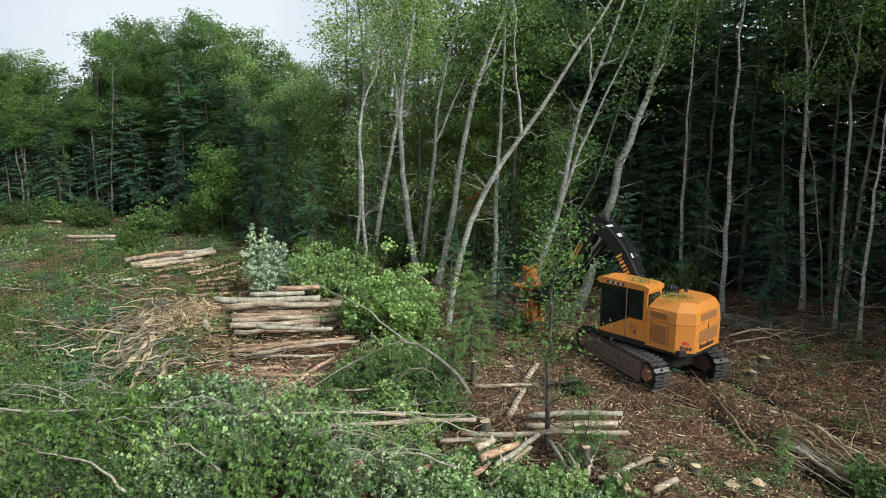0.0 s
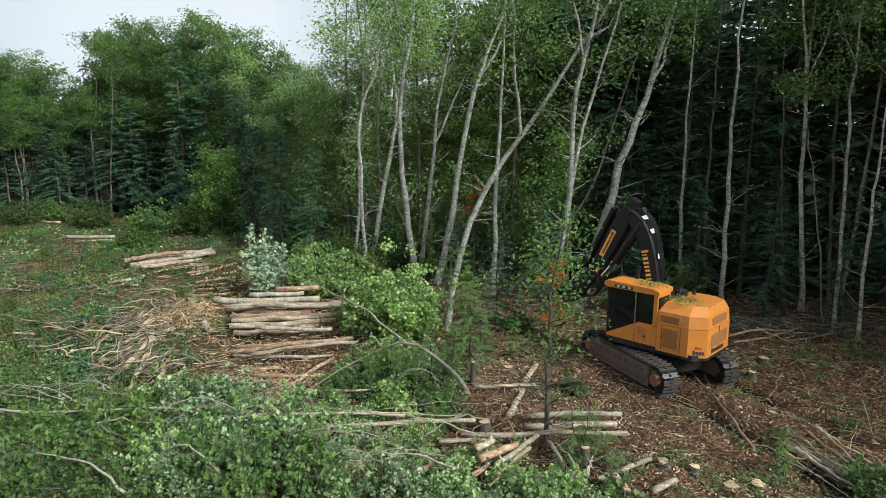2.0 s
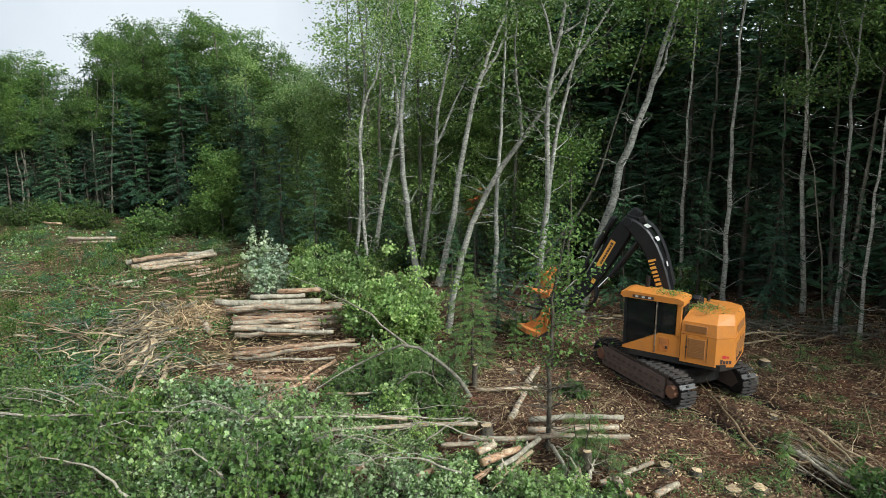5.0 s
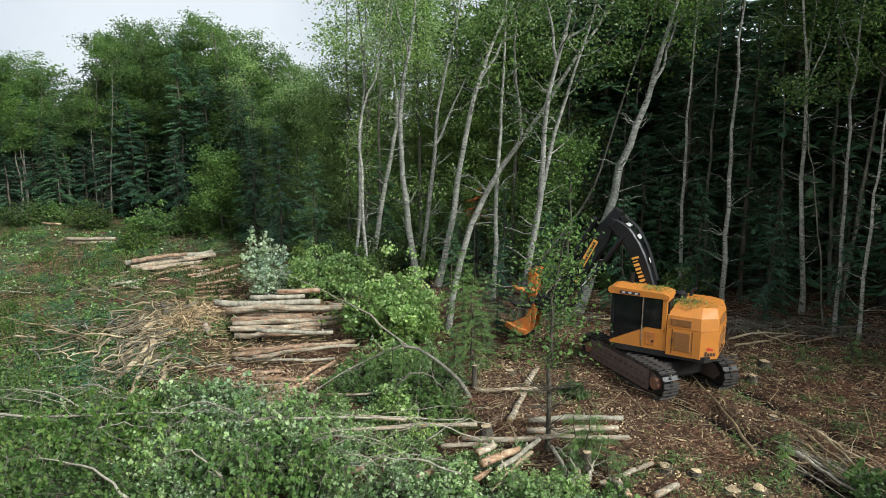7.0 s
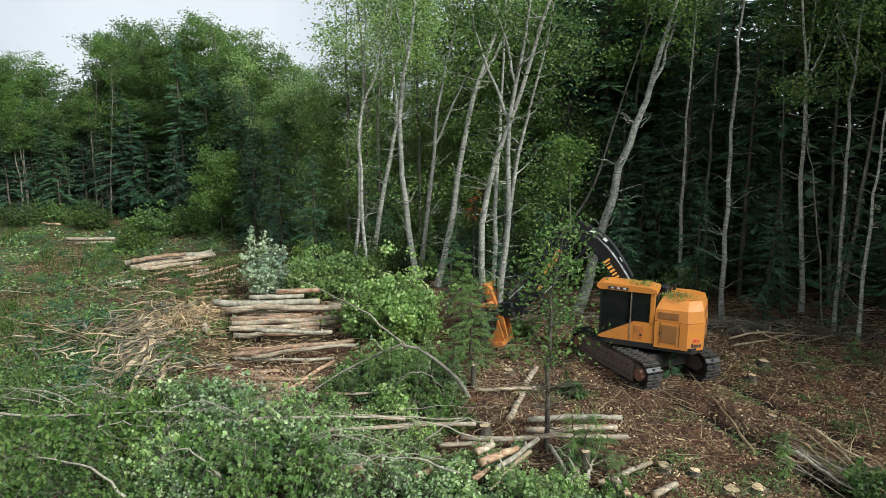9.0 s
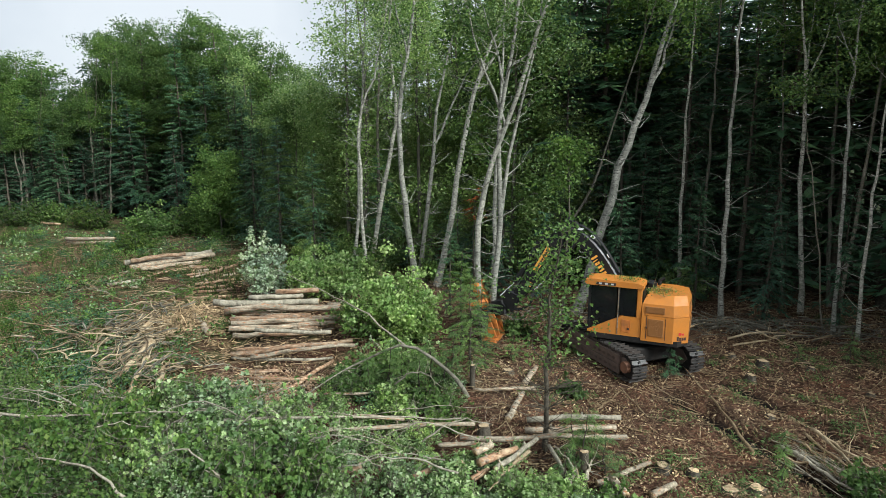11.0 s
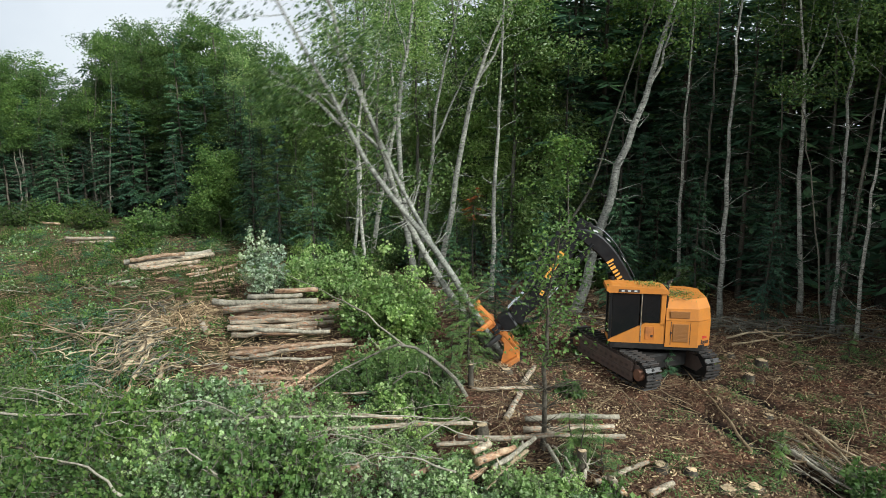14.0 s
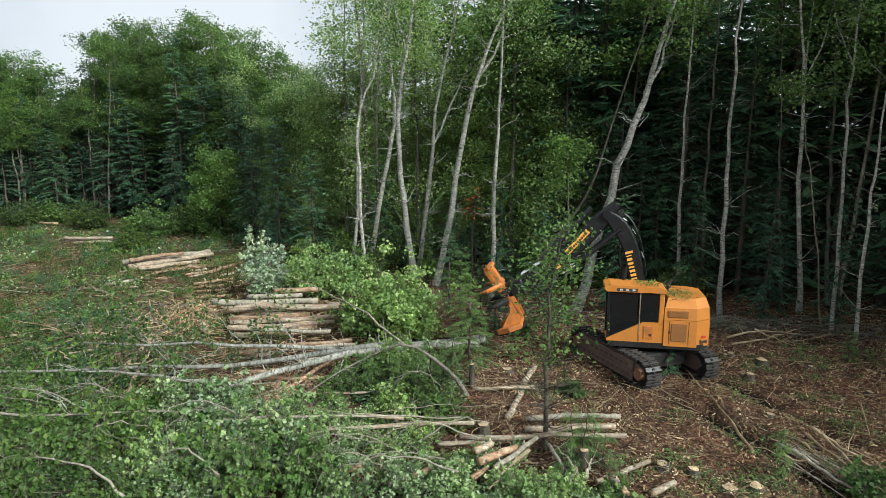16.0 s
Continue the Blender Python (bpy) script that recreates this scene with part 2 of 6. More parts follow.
def ground_material():
    m, nt, b = material("forest_litter", 0.95, 0, 0.1)
    litter = ramp_of(nt, noise_of(nt, 9, 6, None, 0.75), [(0.32, (0.014, 0.011, 0.009)), (0.45, (0.06, 0.038, 0.027)), (0.56, (0.125, 0.08, 0.056)), (0.72, (0.36, 0.28, 0.2))])
    red = ramp_of(nt, noise_of(nt, 0.5, 4), [(0.35, (0.8, 0.78, 0.75)), (0.65, (1.18, 0.95, 0.84))])
    litter = blend(nt, litter, red, 1.0, "MULTIPLY")
    green = ramp_of(nt, noise_of(nt, 14, 5, None, 0.7), [(0.35, (0.014, 0.022, 0.008)), (0.52, (0.05, 0.068, 0.022)), (0.68, (0.18, 0.15, 0.075))])
    coord = nt.nodes.new("ShaderNodeTexCoord")
    sep = nt.nodes.new("ShaderNodeSeparateXYZ")
    nt.links.new(coord.outputs["Object"], sep.inputs[0])
    side = nt.nodes.new("ShaderNodeMapRange")
    side.inputs["From Min"].default_value, side.inputs["From Max"].default_value = 4.0, -9.0
    side.inputs["To Min"].default_value, side.inputs["To Max"].default_value = -0.25, 0.1
    nt.links.new(sep.outputs["X"], side.inputs["Value"])
    add = nt.nodes.new("ShaderNodeMath")
    nt.links.new(side.outputs[0], add.inputs[0])
    nt.links.new(noise_of(nt, 0.45, 5), add.inputs[1])
    patches = ramp_of(nt, noise_of(nt, 1.3, 5, None, 0.7), [(0.38, (0.45, 0.4, 0.36)), (0.5, (1, 1, 1)), (0.66, (1.5, 1.25, 1.1))])
    green = blend(nt, green, patches, 1.0, "MULTIPLY")
    litter = blend(nt, litter, patches, 0.6, "MULTIPLY")
    fac = ramp_of(nt, add.outputs[0], [(0.5, (0, 0, 0)), (0.66, (1, 1, 1))])
    col = blend(nt, litter, green, fac)
    # Ground blends to a darker olive towards the back right.
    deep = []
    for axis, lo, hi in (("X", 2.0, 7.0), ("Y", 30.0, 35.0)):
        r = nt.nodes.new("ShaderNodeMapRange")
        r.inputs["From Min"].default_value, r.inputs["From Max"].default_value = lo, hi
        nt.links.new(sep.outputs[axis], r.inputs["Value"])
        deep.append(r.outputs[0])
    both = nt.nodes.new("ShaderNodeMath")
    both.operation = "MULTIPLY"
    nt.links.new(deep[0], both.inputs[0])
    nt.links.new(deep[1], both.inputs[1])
    dark_olive = ramp_of(nt, noise_of(nt, 6, 5), [(0.35, (0.012, 0.016, 0.007)), (0.65, (0.045, 0.055, 0.02))])
    col = blend(nt, col, dark_olive, both.outputs[0])
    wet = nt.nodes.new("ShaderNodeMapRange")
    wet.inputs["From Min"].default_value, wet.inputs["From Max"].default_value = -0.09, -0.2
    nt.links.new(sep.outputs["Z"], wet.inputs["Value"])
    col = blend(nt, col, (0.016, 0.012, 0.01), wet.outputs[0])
    nt.links.new(col, b.inputs["Base Color"])
    bump_to(nt, b, noise_of(nt, 18, 6, None, 0.7), 1.0, 0.06)
    return m


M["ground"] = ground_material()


# ---- mesh tools ----
class Shape:
    """Collects vertices and faces, with a material slot for each face."""

    def __init__(self):
        self.v, self.f, self.m, self.n = [], [], [], 0

    def add(self, verts, faces, slot=0):
        verts = np.asarray(verts, float).reshape(-1, 3)
        self.v.append(verts)
        for f in faces:
            self.f.append([i + self.n for i in f])
            self.m.append(slot)
        self.n += len(verts)

    def quads(self, q, slot=0):
        """q: (N, corners, 3), each a face of its own."""
        q = np.asarray(q, float)
        k, c = q.shape[:2]
        ids = (np.arange(k * c) + self.n).reshape(k, c)
        self.v.append(q.reshape(-1, 3))
        self.f.extend(ids.tolist())
        self.m.extend([slot] * k)
        self.n += k * c

    def tube(self, pts, radii, sides=6, slot=0, caps=None, wobble=0.0, rng=None):
        pts = np.asarray(pts, float)
        k = len(pts)
        tang = np.gradient(pts, axis=0)
        tang /= np.linalg.norm(tang, axis=1)[:, None] + 1e-9
        ref = np.array([0, 0, 1.0]) if abs(tang[:, 2].mean()) < 0.8 else np.array([1.0, 0, 0])
        a = np.cross(tang, ref)
        a /= np.linalg.norm(a, axis=1)[:, None] + 1e-9
        b = np.cross(tang, a)
        ang = np.linspace(0, 2 * math.pi, sides, endpoint=False)
        rad = np.asarray(radii, float)[:, None] * np.ones((1, sides))
        if wobble and rng is not None:
            rad = rad * (1 + rng.uniform(-wobble, wobble, rad.shape))
        ring = pts[:, None] + rad[:, :, None] * (np.cos(ang)[None, :, None] * a[:, None] + np.sin(ang)[None, :, None] * b[:, None])
        faces = [[i * sides + j, i * sides + (j + 1) % sides, (i + 1) * sides + (j + 1) % sides, (i + 1) * sides + j] for i in range(k - 1) for j in range(sides)]
        base = self.n
        self.add(ring, faces, slot)
        if caps is not None:
            self.f.append([base + j for j in range(sides)][::-1])
            self.f.append([base + (k - 1) * sides + j for j in range(sides)])
            self.m += [caps, caps]

    def box(self, lo, hi, slot=0, bevel=0.0):
        x0, y0, z0 = lo
        x1, y1, z1 = hi
        if bevel <= 0:
            v = [(x, y, z) for z in (z0, z1) for y in (y0, y1) for x in (x0, x1)]
            self.add(v, [(0, 2, 3, 1), (4, 5, 7, 6), (0, 1, 5, 4), (1, 3, 7, 5), (3, 2, 6, 7), (2, 0, 4, 6)], slot)
            return
        c = bevel
        ring = lambda z, d: [(x0 + c + d, y0 + d, z), (x1 - c - d, y0 + d, z), (x1 - d, y0 + c + d, z), (x1 - d, y1 - c - d, z), (x1 - c - d, y1 - d, z), (x0 + c + d, y1 - d, z), (x0 + d, y1 - c - d, z), (x0 + d, y0 + c + d, z)]
        rings = [ring(z0, c * 0.5), ring(z0 + c * 0.5, 0), ring(z1 - c * 0.5, 0), ring(z1, c * 0.5)]
        v = [p for r in rings for p in r]
        f = [[i * 8 + j, i * 8 + (j + 1) % 8, (i + 1) * 8 + (j + 1) % 8, (i + 1) * 8 + j] for i in range(3) for j in range(8)]
        self.add(v, f + [list(range(8))[::-1], list(range(24, 32))], slot)

    def prism(self, outline, axis, lo, hi, slot=0):
        """An outline (a, b) pushed along an axis: 'x' takes (y, z), 'y' takes (x, z), 'z' takes (x, y)."""
        def place(a, b, c):
            return {"x": (c, a, b), "y": (a, c, b), "z": (a, b, c)}[axis]
        k = len(outline)
        v = [place(a, b, lo) for a, b in outline] + [place(a, b, hi) for a, b in outline]
        f = [[i, (i + 1) % k, k + (i + 1) % k, k + i] for i in range(k)] + [list(range(k))[::-1], list(range(k, 2 * k))]
        self.add(v, f, slot)

    def mesh(self, name, mats, smooth=False, fix=False):
        me = bpy.data.meshes.new(name)
        me.from_pydata(np.concatenate(self.v).tolist(), [], self.f)
        for m in mats:
            me.materials.append(m)
        if len(mats) > 1:
            me.polygons.foreach_set("material_index", self.m)
        if smooth:
            me.polygons.foreach_set("use_smooth", [True] * len(me.polygons))
        if fix:
            bm = bmesh.new()
            bm.from_mesh(me)
            bmesh.ops.recalc_face_normals(bm, faces=bm.faces)
            bm.to_mesh(me)
            bm.free()
        me.update()
        return me


def part(name, shape, mats, parent, label="", smooth=False, fix=True):
    mats = mats if isinstance(mats, list) else [mats]
    ob = new(name, shape.mesh(name, mats, smooth, fix))
    ob.parent = parent
    return tagged(ob, label=label)


def empty(name, at=(0, 0, 0)):
    ob = new(name)
    ob.location = at
    return ob


def unit(v):
    v = np.asarray(v, float)
    return v / (np.linalg.norm(v, axis=-1, keepdims=True) + 1e-9)


def leaves(rng, centres, size, spread=0.5, up=0.6, bend=0.22, width=0.36):
    """Bent, pointed leaf blades, one about each centre."""
    k = len(centres)
    d = rng.normal(size=(k, 3))
    d[:, 2] = d[:, 2] * 0.5 - 0.25
    d = unit(d)
    nrm = rng.normal(size=(k, 3)) * spread
    nrm[:, 2] += up
    side = unit(np.cross(d, nrm))
    nn = np.cross(side, d)
    s = size * rng.uniform(0.6, 1.35, (k, 1))
    base = centres - d * s * 0.5
    tip = centres + d * s * 0.5 - nn * s * bend * 0.5
    left = centres - d * s * 0.05 + side * s * width + nn * s * bend
    right = centres - d * s * 0.05 - side * s * width + nn * s * bend
    return np.stack([base, right, tip, left], 1)


def lobed_leaves(rng, centres, size, spread=0.9, up=0.5):
    """Three-lobed leaf blades with a drooping tip, one about each centre."""
    k = len(centres)
    d = rng.normal(size=(k, 3))
    d[:, 2] = d[:, 2] * 0.5 - 0.35
    d = unit(d)
    nrm = rng.normal(size=(k, 3)) * spread
    nrm[:, 2] += up
    side = unit(np.cross(d, nrm))
    nn = np.cross(side, d)
    s = size * rng.uniform(0.55, 1.4, (k, 1))
    out = []
    for u, w, h in ((-0.45, 0.0, 0.0), (0.0, -0.52, -0.06), (0.16, -0.27, 0.02), (0.6, 0.0, -0.12), (0.16, 0.27, 0.02), (0.0, 0.52, -0.06)):
        out.append(centres + (d * u + side * w + nn * h) * s)
    return np.stack(out, 1)


def bent_line(rng, a, b, n=6, bow=0.06):
    a, b = np.asarray(a, float), np.asarray(b, float)
    t = np.linspace(0, 1, n)[:, None]
    p = a + (b - a) * t
    length = np.linalg.norm(b - a)
    off = np.cumsum(rng.normal(size=(n, 3)), 0)
    off -= off[0] + (off[-1] - off[0]) * t
    return p + off * bow * length / n


def smooth_path(pts, n):
    """A smooth curve through the points, resampled to n points."""
    pts = np.asarray(pts, float)
    if len(pts) < 3:
        t = np.linspace(0, 1, n)[:, None]
        return pts[0] + (pts[-1] - pts[0]) * t
    ext = np.vstack([2 * pts[0] - pts[1], pts, 2 * pts[-1] - pts[-2]])
    out = []
    seg = len(pts) - 1
    for u in np.linspace(0, seg, n):
        i = min(int(u), seg - 1)
        t = u - i
        p0, p1, p2, p3 = ext[i:i + 4]
        out.append(0.5 * (2 * p1 + (p2 - p0) * t + (2 * p0 - 5 * p1 + 4 * p2 - p3) * t ** 2 + (3 * p1 - p0 - 3 * p2 + p3) * t ** 3))
    return np.array(out)


# ---- plants ----
def broadleaf(name, path, r0, seed, leaf="leaf_birch", bark="bark_birch", crown_from=0.5, limbs=12, reach=2.2, clumps=5, per=34, size=0.16, forks=(), bare=6, rise=0.8, puff=1.0):
    """A tree along a path from its base: tapered trunk, forks, limbs with twigs, and leaf clumps on the limbs."""
    rng = np.random.default_rng(seed)
    root = empty(name, path[0])
    path = smooth_path(np.asarray(path, float) - np.asarray(path[0], float), 14)
    total = len(path)
    wood, crown = Shape(), Shape()
    path[1:-1] += rng.normal(size=(total - 2, 3)) * 0.035
    radii = r0 * (1 - 0.8 * np.linspace(0, 1, total) ** 1.1)
    radii[0] *= 1.25
    wood.tube(path - np.array([0, 0, 0.0]), radii, 9)
    height = path[-1][2] - path[0][2]
    stems = [(path, radii, crown_from, 1.0)]
    for at, goal in forks:
        i = int(at * (total - 1))
        q = bent_line(rng, path[i], path[i] + np.asarray(goal, float), 8, 0.12)
        rr = radii[i] * 0.8 * (1 - 0.75 * np.linspace(0, 1, 8))
        wood.tube(q, rr, 7)
        stems.append((q, rr, 0.25, 0.6))
    spots = []
    for line, rad, begin, share in stems:
        for _ in range(int(limbs * share)):
            u = begin + (1 - begin) * rng.uniform(0, 1) ** 0.9
            i = min(int(u * (len(line) - 1)), len(line) - 2)
            p = line[i] + (line[i + 1] - line[i]) * rng.uniform()
            ang = rng.uniform(0, 2 * math.pi)
            ln = reach * rng.uniform(0.5, 1.1) * (1.15 - 0.6 * (u - begin) / (1.001 - begin))
            d = np.array([math.cos(ang), math.sin(ang), rng.uniform(0.25, 1.1) * rise])
            q = bent_line(rng, p, p + d / np.linalg.norm(d) * ln, 6, 0.3)
            rr = max(rad[i] * 0.38, 0.012) * (1 - 0.8 * np.linspace(0, 1, 6))
            wood.tube(q, rr, 5)
            for _ in range(3):
                j = rng.integers(2, 6)
                e = q[j] + unit(rng.normal(size=3) + np.array([d[0], d[1], 0.4])) * ln * rng.uniform(0.2, 0.45)
                wood.tube(bent_line(rng, q[j], e, 4, 0.2), rr[min(j, 4)] * 0.6 * np.array([1, 0.8, 0.6, 0.3]), 4)
                spots.append((e, ln))
            spots.append((q[-1], ln))
            spots.append((q[3], ln))
    for _ in range(bare):
        u = rng.uniform(min(0.12, crown_from * 0.6), crown_from)
        i = int(u * (total - 1))
        ang = rng.uniform(0, 2 * math.pi)
        e = path[i] + np.array([math.cos(ang), math.sin(ang), rng.uniform(-0.1, 0.9)]) * rng.uniform(0.4, 1.5)
        q = bent_line(rng, path[i], e, 5, 0.35)
        wood.tube(q, radii[i] * 0.22 * np.array([1, 0.8, 0.6, 0.45, 0.2]), 4)
    cs = []
    for e, ln in spots:
        for _ in range(max(1, int(clumps * rng.uniform(0.3, 0.9)))):
            c = e + rng.normal(size=3) * 0.26 * ln * np.array([1, 1, 0.6])
            cs.append(c + rng.normal(size=(int(per * rng.uniform(0.5, 1.2)), 3)) * np.array([0.26, 0.26, 0.17]) * puff * rng.uniform(0.7, 1.5))
    cs = np.concatenate(cs)
    crown.quads(leaves(rng, cs, size))
    part("trunk", wood, M[bark], root, smooth=True, fix=False)
    part("crown", crown, M[leaf], root, fix=False)
    return root


def spruce(name, height, r0, seed, leaf="needle", first=0.12, spread=0.2, per=16, blade=0.36, dead=10, gap=0.36, width=0.09):
    """A conifer: straight trunk, whorls of drooping boughs with flat sprays of needles, dead boughs below."""
    rng = np.random.default_rng(seed)
    root = empty(name)
    wood, crown = Shape(), Shape()
    n = 10
    t = np.linspace(0, 1, n)
    axis = np.stack([np.cumsum(rng.normal(size=n)) * 0.03, np.cumsum(rng.normal(size=n)) * 0.03, t * height], 1)
    axis[:, :2] -= axis[0, :2]
    wood.tube(axis, r0 * (1 - 0.93 * t), 7)
    z = height * first
    quads = []
    while z < height * 0.985:
        f = (z - height * first) / (height * (1 - first))
        reach = spread * height * (1 - f) ** 0.75 * (0.55 + 0.45 * min(1, f * 5)) + 0.12
        for _ in range(rng.integers(3, 6)):
            if rng.uniform() < 0.12:
                continue
            ang = rng.uniform(0, 2 * math.pi)
            ln = reach * rng.uniform(0.6, 1.12)
            zz = z + rng.uniform(-0.15, 0.15)
            c = np.array([np.interp(zz, axis[:, 2], axis[:, 0]), np.interp(zz, axis[:, 2], axis[:, 1]), zz])
            out = np.array([math.cos(ang), math.sin(ang), 0])
            u = np.linspace(0, 1, 5)[:, None]
            q = c + out * ln * u + np.array([0, 0, 1]) * ln * ((0.18 + 0.45 * f) * u - (0.55 - 0.2 * f) * u ** 1.7)
            if ln > 0.5:
                wood.tube(q, 0.022 * (ln / 2) ** 0.5 * (1 - 0.8 * u[:, 0]), 3)
            k = max(4, int(per * ln / 1.6))
            w = rng.uniform(0.12, 1.02, k)
            i = np.minimum((w * 4).astype(int), 3)
            base = q[i] + (q[i + 1] - q[i]) * (w * 4 - i)[:, None]
            side = np.cross(out, [0, 0, 1]) * np.where(rng.uniform(size=k) < 0.5, -1, 1)[:, None]
            d = unit(out * rng.uniform(0.3, 1.0, (k, 1)) + side * rng.uniform(0.1, 1.0, (k, 1)) + np.array([0, 0, -1]) * rng.uniform(-0.1, 0.35, (k, 1)))
            s = blade * rng.uniform(0.6, 1.3, (k, 1)) * (0.6 + 0.4 * min(1, ln / 1.2))
            wid = unit(np.cross(d, np.array([0, 0, 1]) + rng.normal(size=(k, 3)) * 0.5)) * s * rng.uniform(0.65, 1.35, (k, 1)) * width
            quads.append(np.stack([base - d * s * 0.1, base + d * s * 0.45 - wid - [0, 0, 0.03], base + d * s - [0, 0, 0.06], base + d * s * 0.45 + wid - [0, 0, 0.03]], 1))
        z += gap * rng.uniform(0.7, 1.3) * (1 - 0.45 * f)
    for _ in range(dead):
        zz = rng.uniform(0.05, first + 0.25) * height
        ang = rng.uniform(0, 2 * math.pi)
        c = np.array([0, 0, zz])
        e = c + np.array([math.cos(ang), math.sin(ang), rng.uniform(-0.35, 0.25)]) * rng.uniform(0.5, 1.6)
        wood.tube(bent_line(rng, c, e, 4, 0.15), 0.014 * np.array([1, 0.8, 0.6, 0.3]), 3)
    crown.quads(np.concatenate(quads))
    part("trunk", wood, M["bark_dark"], root, smooth=True, fix=False)
    part("crown", crown, M[leaf], root, fix=False)
    return root


def bush(name, seed, radius=0.9, height=1.2, count=1500, leaf="leaf_maple", size=0.12, stems=9, flat=1.0, bark="twig", twigs=2, lobed=False):
    """A leafy shrub or heap of cut tops: leaning stems with twigs, and leaves in clusters along them."""
    rng = np.random.default_rng(seed)
    root = empty(name)
    wood, crown = Shape(), Shape()
    tips = []
    for _ in range(stems):
        ang = rng.uniform(0, 2 * math.pi)
        rr = radius * rng.uniform(0.2, 1.0)
        a = np.array([math.cos(ang), math.sin(ang), 0]) * rr * 0.35
        e = np.array([math.cos(ang) * rr, math.sin(ang) * rr, height * rng.uniform(0.45, 1.0) * (1.1 - 0.55 * (rr / radius) ** 2)])
        q = bent_line(rng, a, e, 6, 0.3)
        wood.tube(q, 0.013 * np.array([1, 0.85, 0.7, 0.55, 0.4, 0.2]), 4)
        for i in (2, 3, 4, 5):
            for _ in range(twigs):
                t = q[i] + unit(rng.normal(size=3) + [0, 0, 0.3]) * radius * rng.uniform(0.15, 0.5)
                t[2] = max(t[2], 0.06)
                wood.tube(bent_line(rng, q[i], t, 3, 0.2), [0.008, 0.006, 0.003], 3)
                tips.append(t)
            tips.append(q[i])
    tips = np.array(tips)
    tips = tips[rng.uniform(size=len(tips)) < 0.6]
    pick = tips[(len(tips) * rng.uniform(size=count) ** 1.35).astype(int)]
    c = pick + rng.normal(size=(count, 3)) * np.array([0.16, 0.16, 0.11]) * radius * flat
    c[:, 2] = np.maximum(c[:, 2], 0.04)
    crown.quads(lobed_leaves(rng, c, size) if lobed else leaves(rng, c, size))
    part("branchwork", wood, M[bark], root, smooth=True, fix=False)
    part("foliage", crown, M[leaf], root, fix=False)
    return root


def place(thing, x, y, turn=0.0, size=1.0, z=0.0, tilt=0.0):
    thing.scale = (size, size, size)
    thing.location = (x, y, z)
    thing.rotation_euler = (radians(tilt), 0, radians(turn))
    return thing


# ---- ground ----
def ground_height(x, y):
    """Low swells, and two ruts behind the machine."""
    h = 0.10 * np.sin(x * 0.31 + 1.0) * np.cos(y * 0.27) + 0.05 * np.sin(x * 0.9 + y * 0.7) + 0.03 * np.sin(2.3 * x - 1.7 * y)
    along = (x - 8.6) * -0.35 + (y - 18.5) * 0.94
    for off in (-1.2, 1.2):
        across = (x - 8.6) * 0.94 + (y - 18.5) * 0.35 - off
        h = h - 0.3 * np.exp(-(across / 0.34) ** 2) * (0.85 + 0.15 * np.sin(along * 2.1 + off)) * (along < 1) * (along > -12)
    return h * np.clip((np.hypot(x, y) - 6) / 6, 0, 1)


def build_ground():
    fine_x = np.arange(-26, 26.01, 0.22)
    fine_y = np.arange(9, 36.01, 0.22)
    xs = np.concatenate([[-1500, -600, -250, -120, -80, -60, -48, -40, -34, -30], fine_x, [30, 34, 40, 48, 60, 80, 120, 250, 600, 1500]])
    ys = np.concatenate([[-1500, -600, -250, -100, -50, -25, -12, -5, 0, 4, 7], fine_y, [38, 40, 43, 46, 50, 55, 60, 66, 72, 80, 100, 140, 250, 600, 1500]])
    X, Y = np.meshgrid(xs, ys)
    rng = np.random.default_rng(5)
    Z = ground_height(X, Y)
    near = (np.abs(X) < 26) & (Y > 9) & (Y < 36)
    Z = Z + near * rng.normal(size=X.shape) * 0.03
    nx, ny = len(xs), len(ys)
    s = Shape()
    ids = np.arange(nx * ny).reshape(ny, nx)
    f = np.stack([ids[:-1, :-1], ids[:-1, 1:], ids[1:, 1:], ids[1:, :-1]], -1).reshape(-1, 4)
    s.add(np.stack([X, Y, Z], -1), f.tolist())
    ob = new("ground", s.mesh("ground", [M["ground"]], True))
    tagged(ob, "reddish-brown bark litter and mud with green patches", "ground", kind="structure")


build_ground()

# ---- forest, with unseen shade trees added at the right ----
SKY_AT = (-0.75, -0.672, -0.637, -0.6, -0.56, -0.535, -0.498, -0.453, -0.413, -0.339, -0.3, -0.277, -0.244, -0.21, -0.175)
SKY_UP = (0.1, 0.113, 0.121, 0.086, 0.064, 0.15, 0.142, 0.165, 0.148, 0.172, 0.15, 0.125, 0.115, 0.095, 0.1)


def treetops(x, y):
    """Height of the far treeline's tops over the ground."""
    return 8.2 + y * float(np.interp(x / y, SKY_AT, SKY_UP))


# The last three points lie out of view and carry added shade trees.
EDGE = [(-64, 62), (-42, 68), (-26, 66), (-17, 55), (-11, 45), (-5, 39), (2, 37), (8, 33.5), (13, 31), (18, 27), (23, 22), (28, 13), (33, 3), (36, -8)]


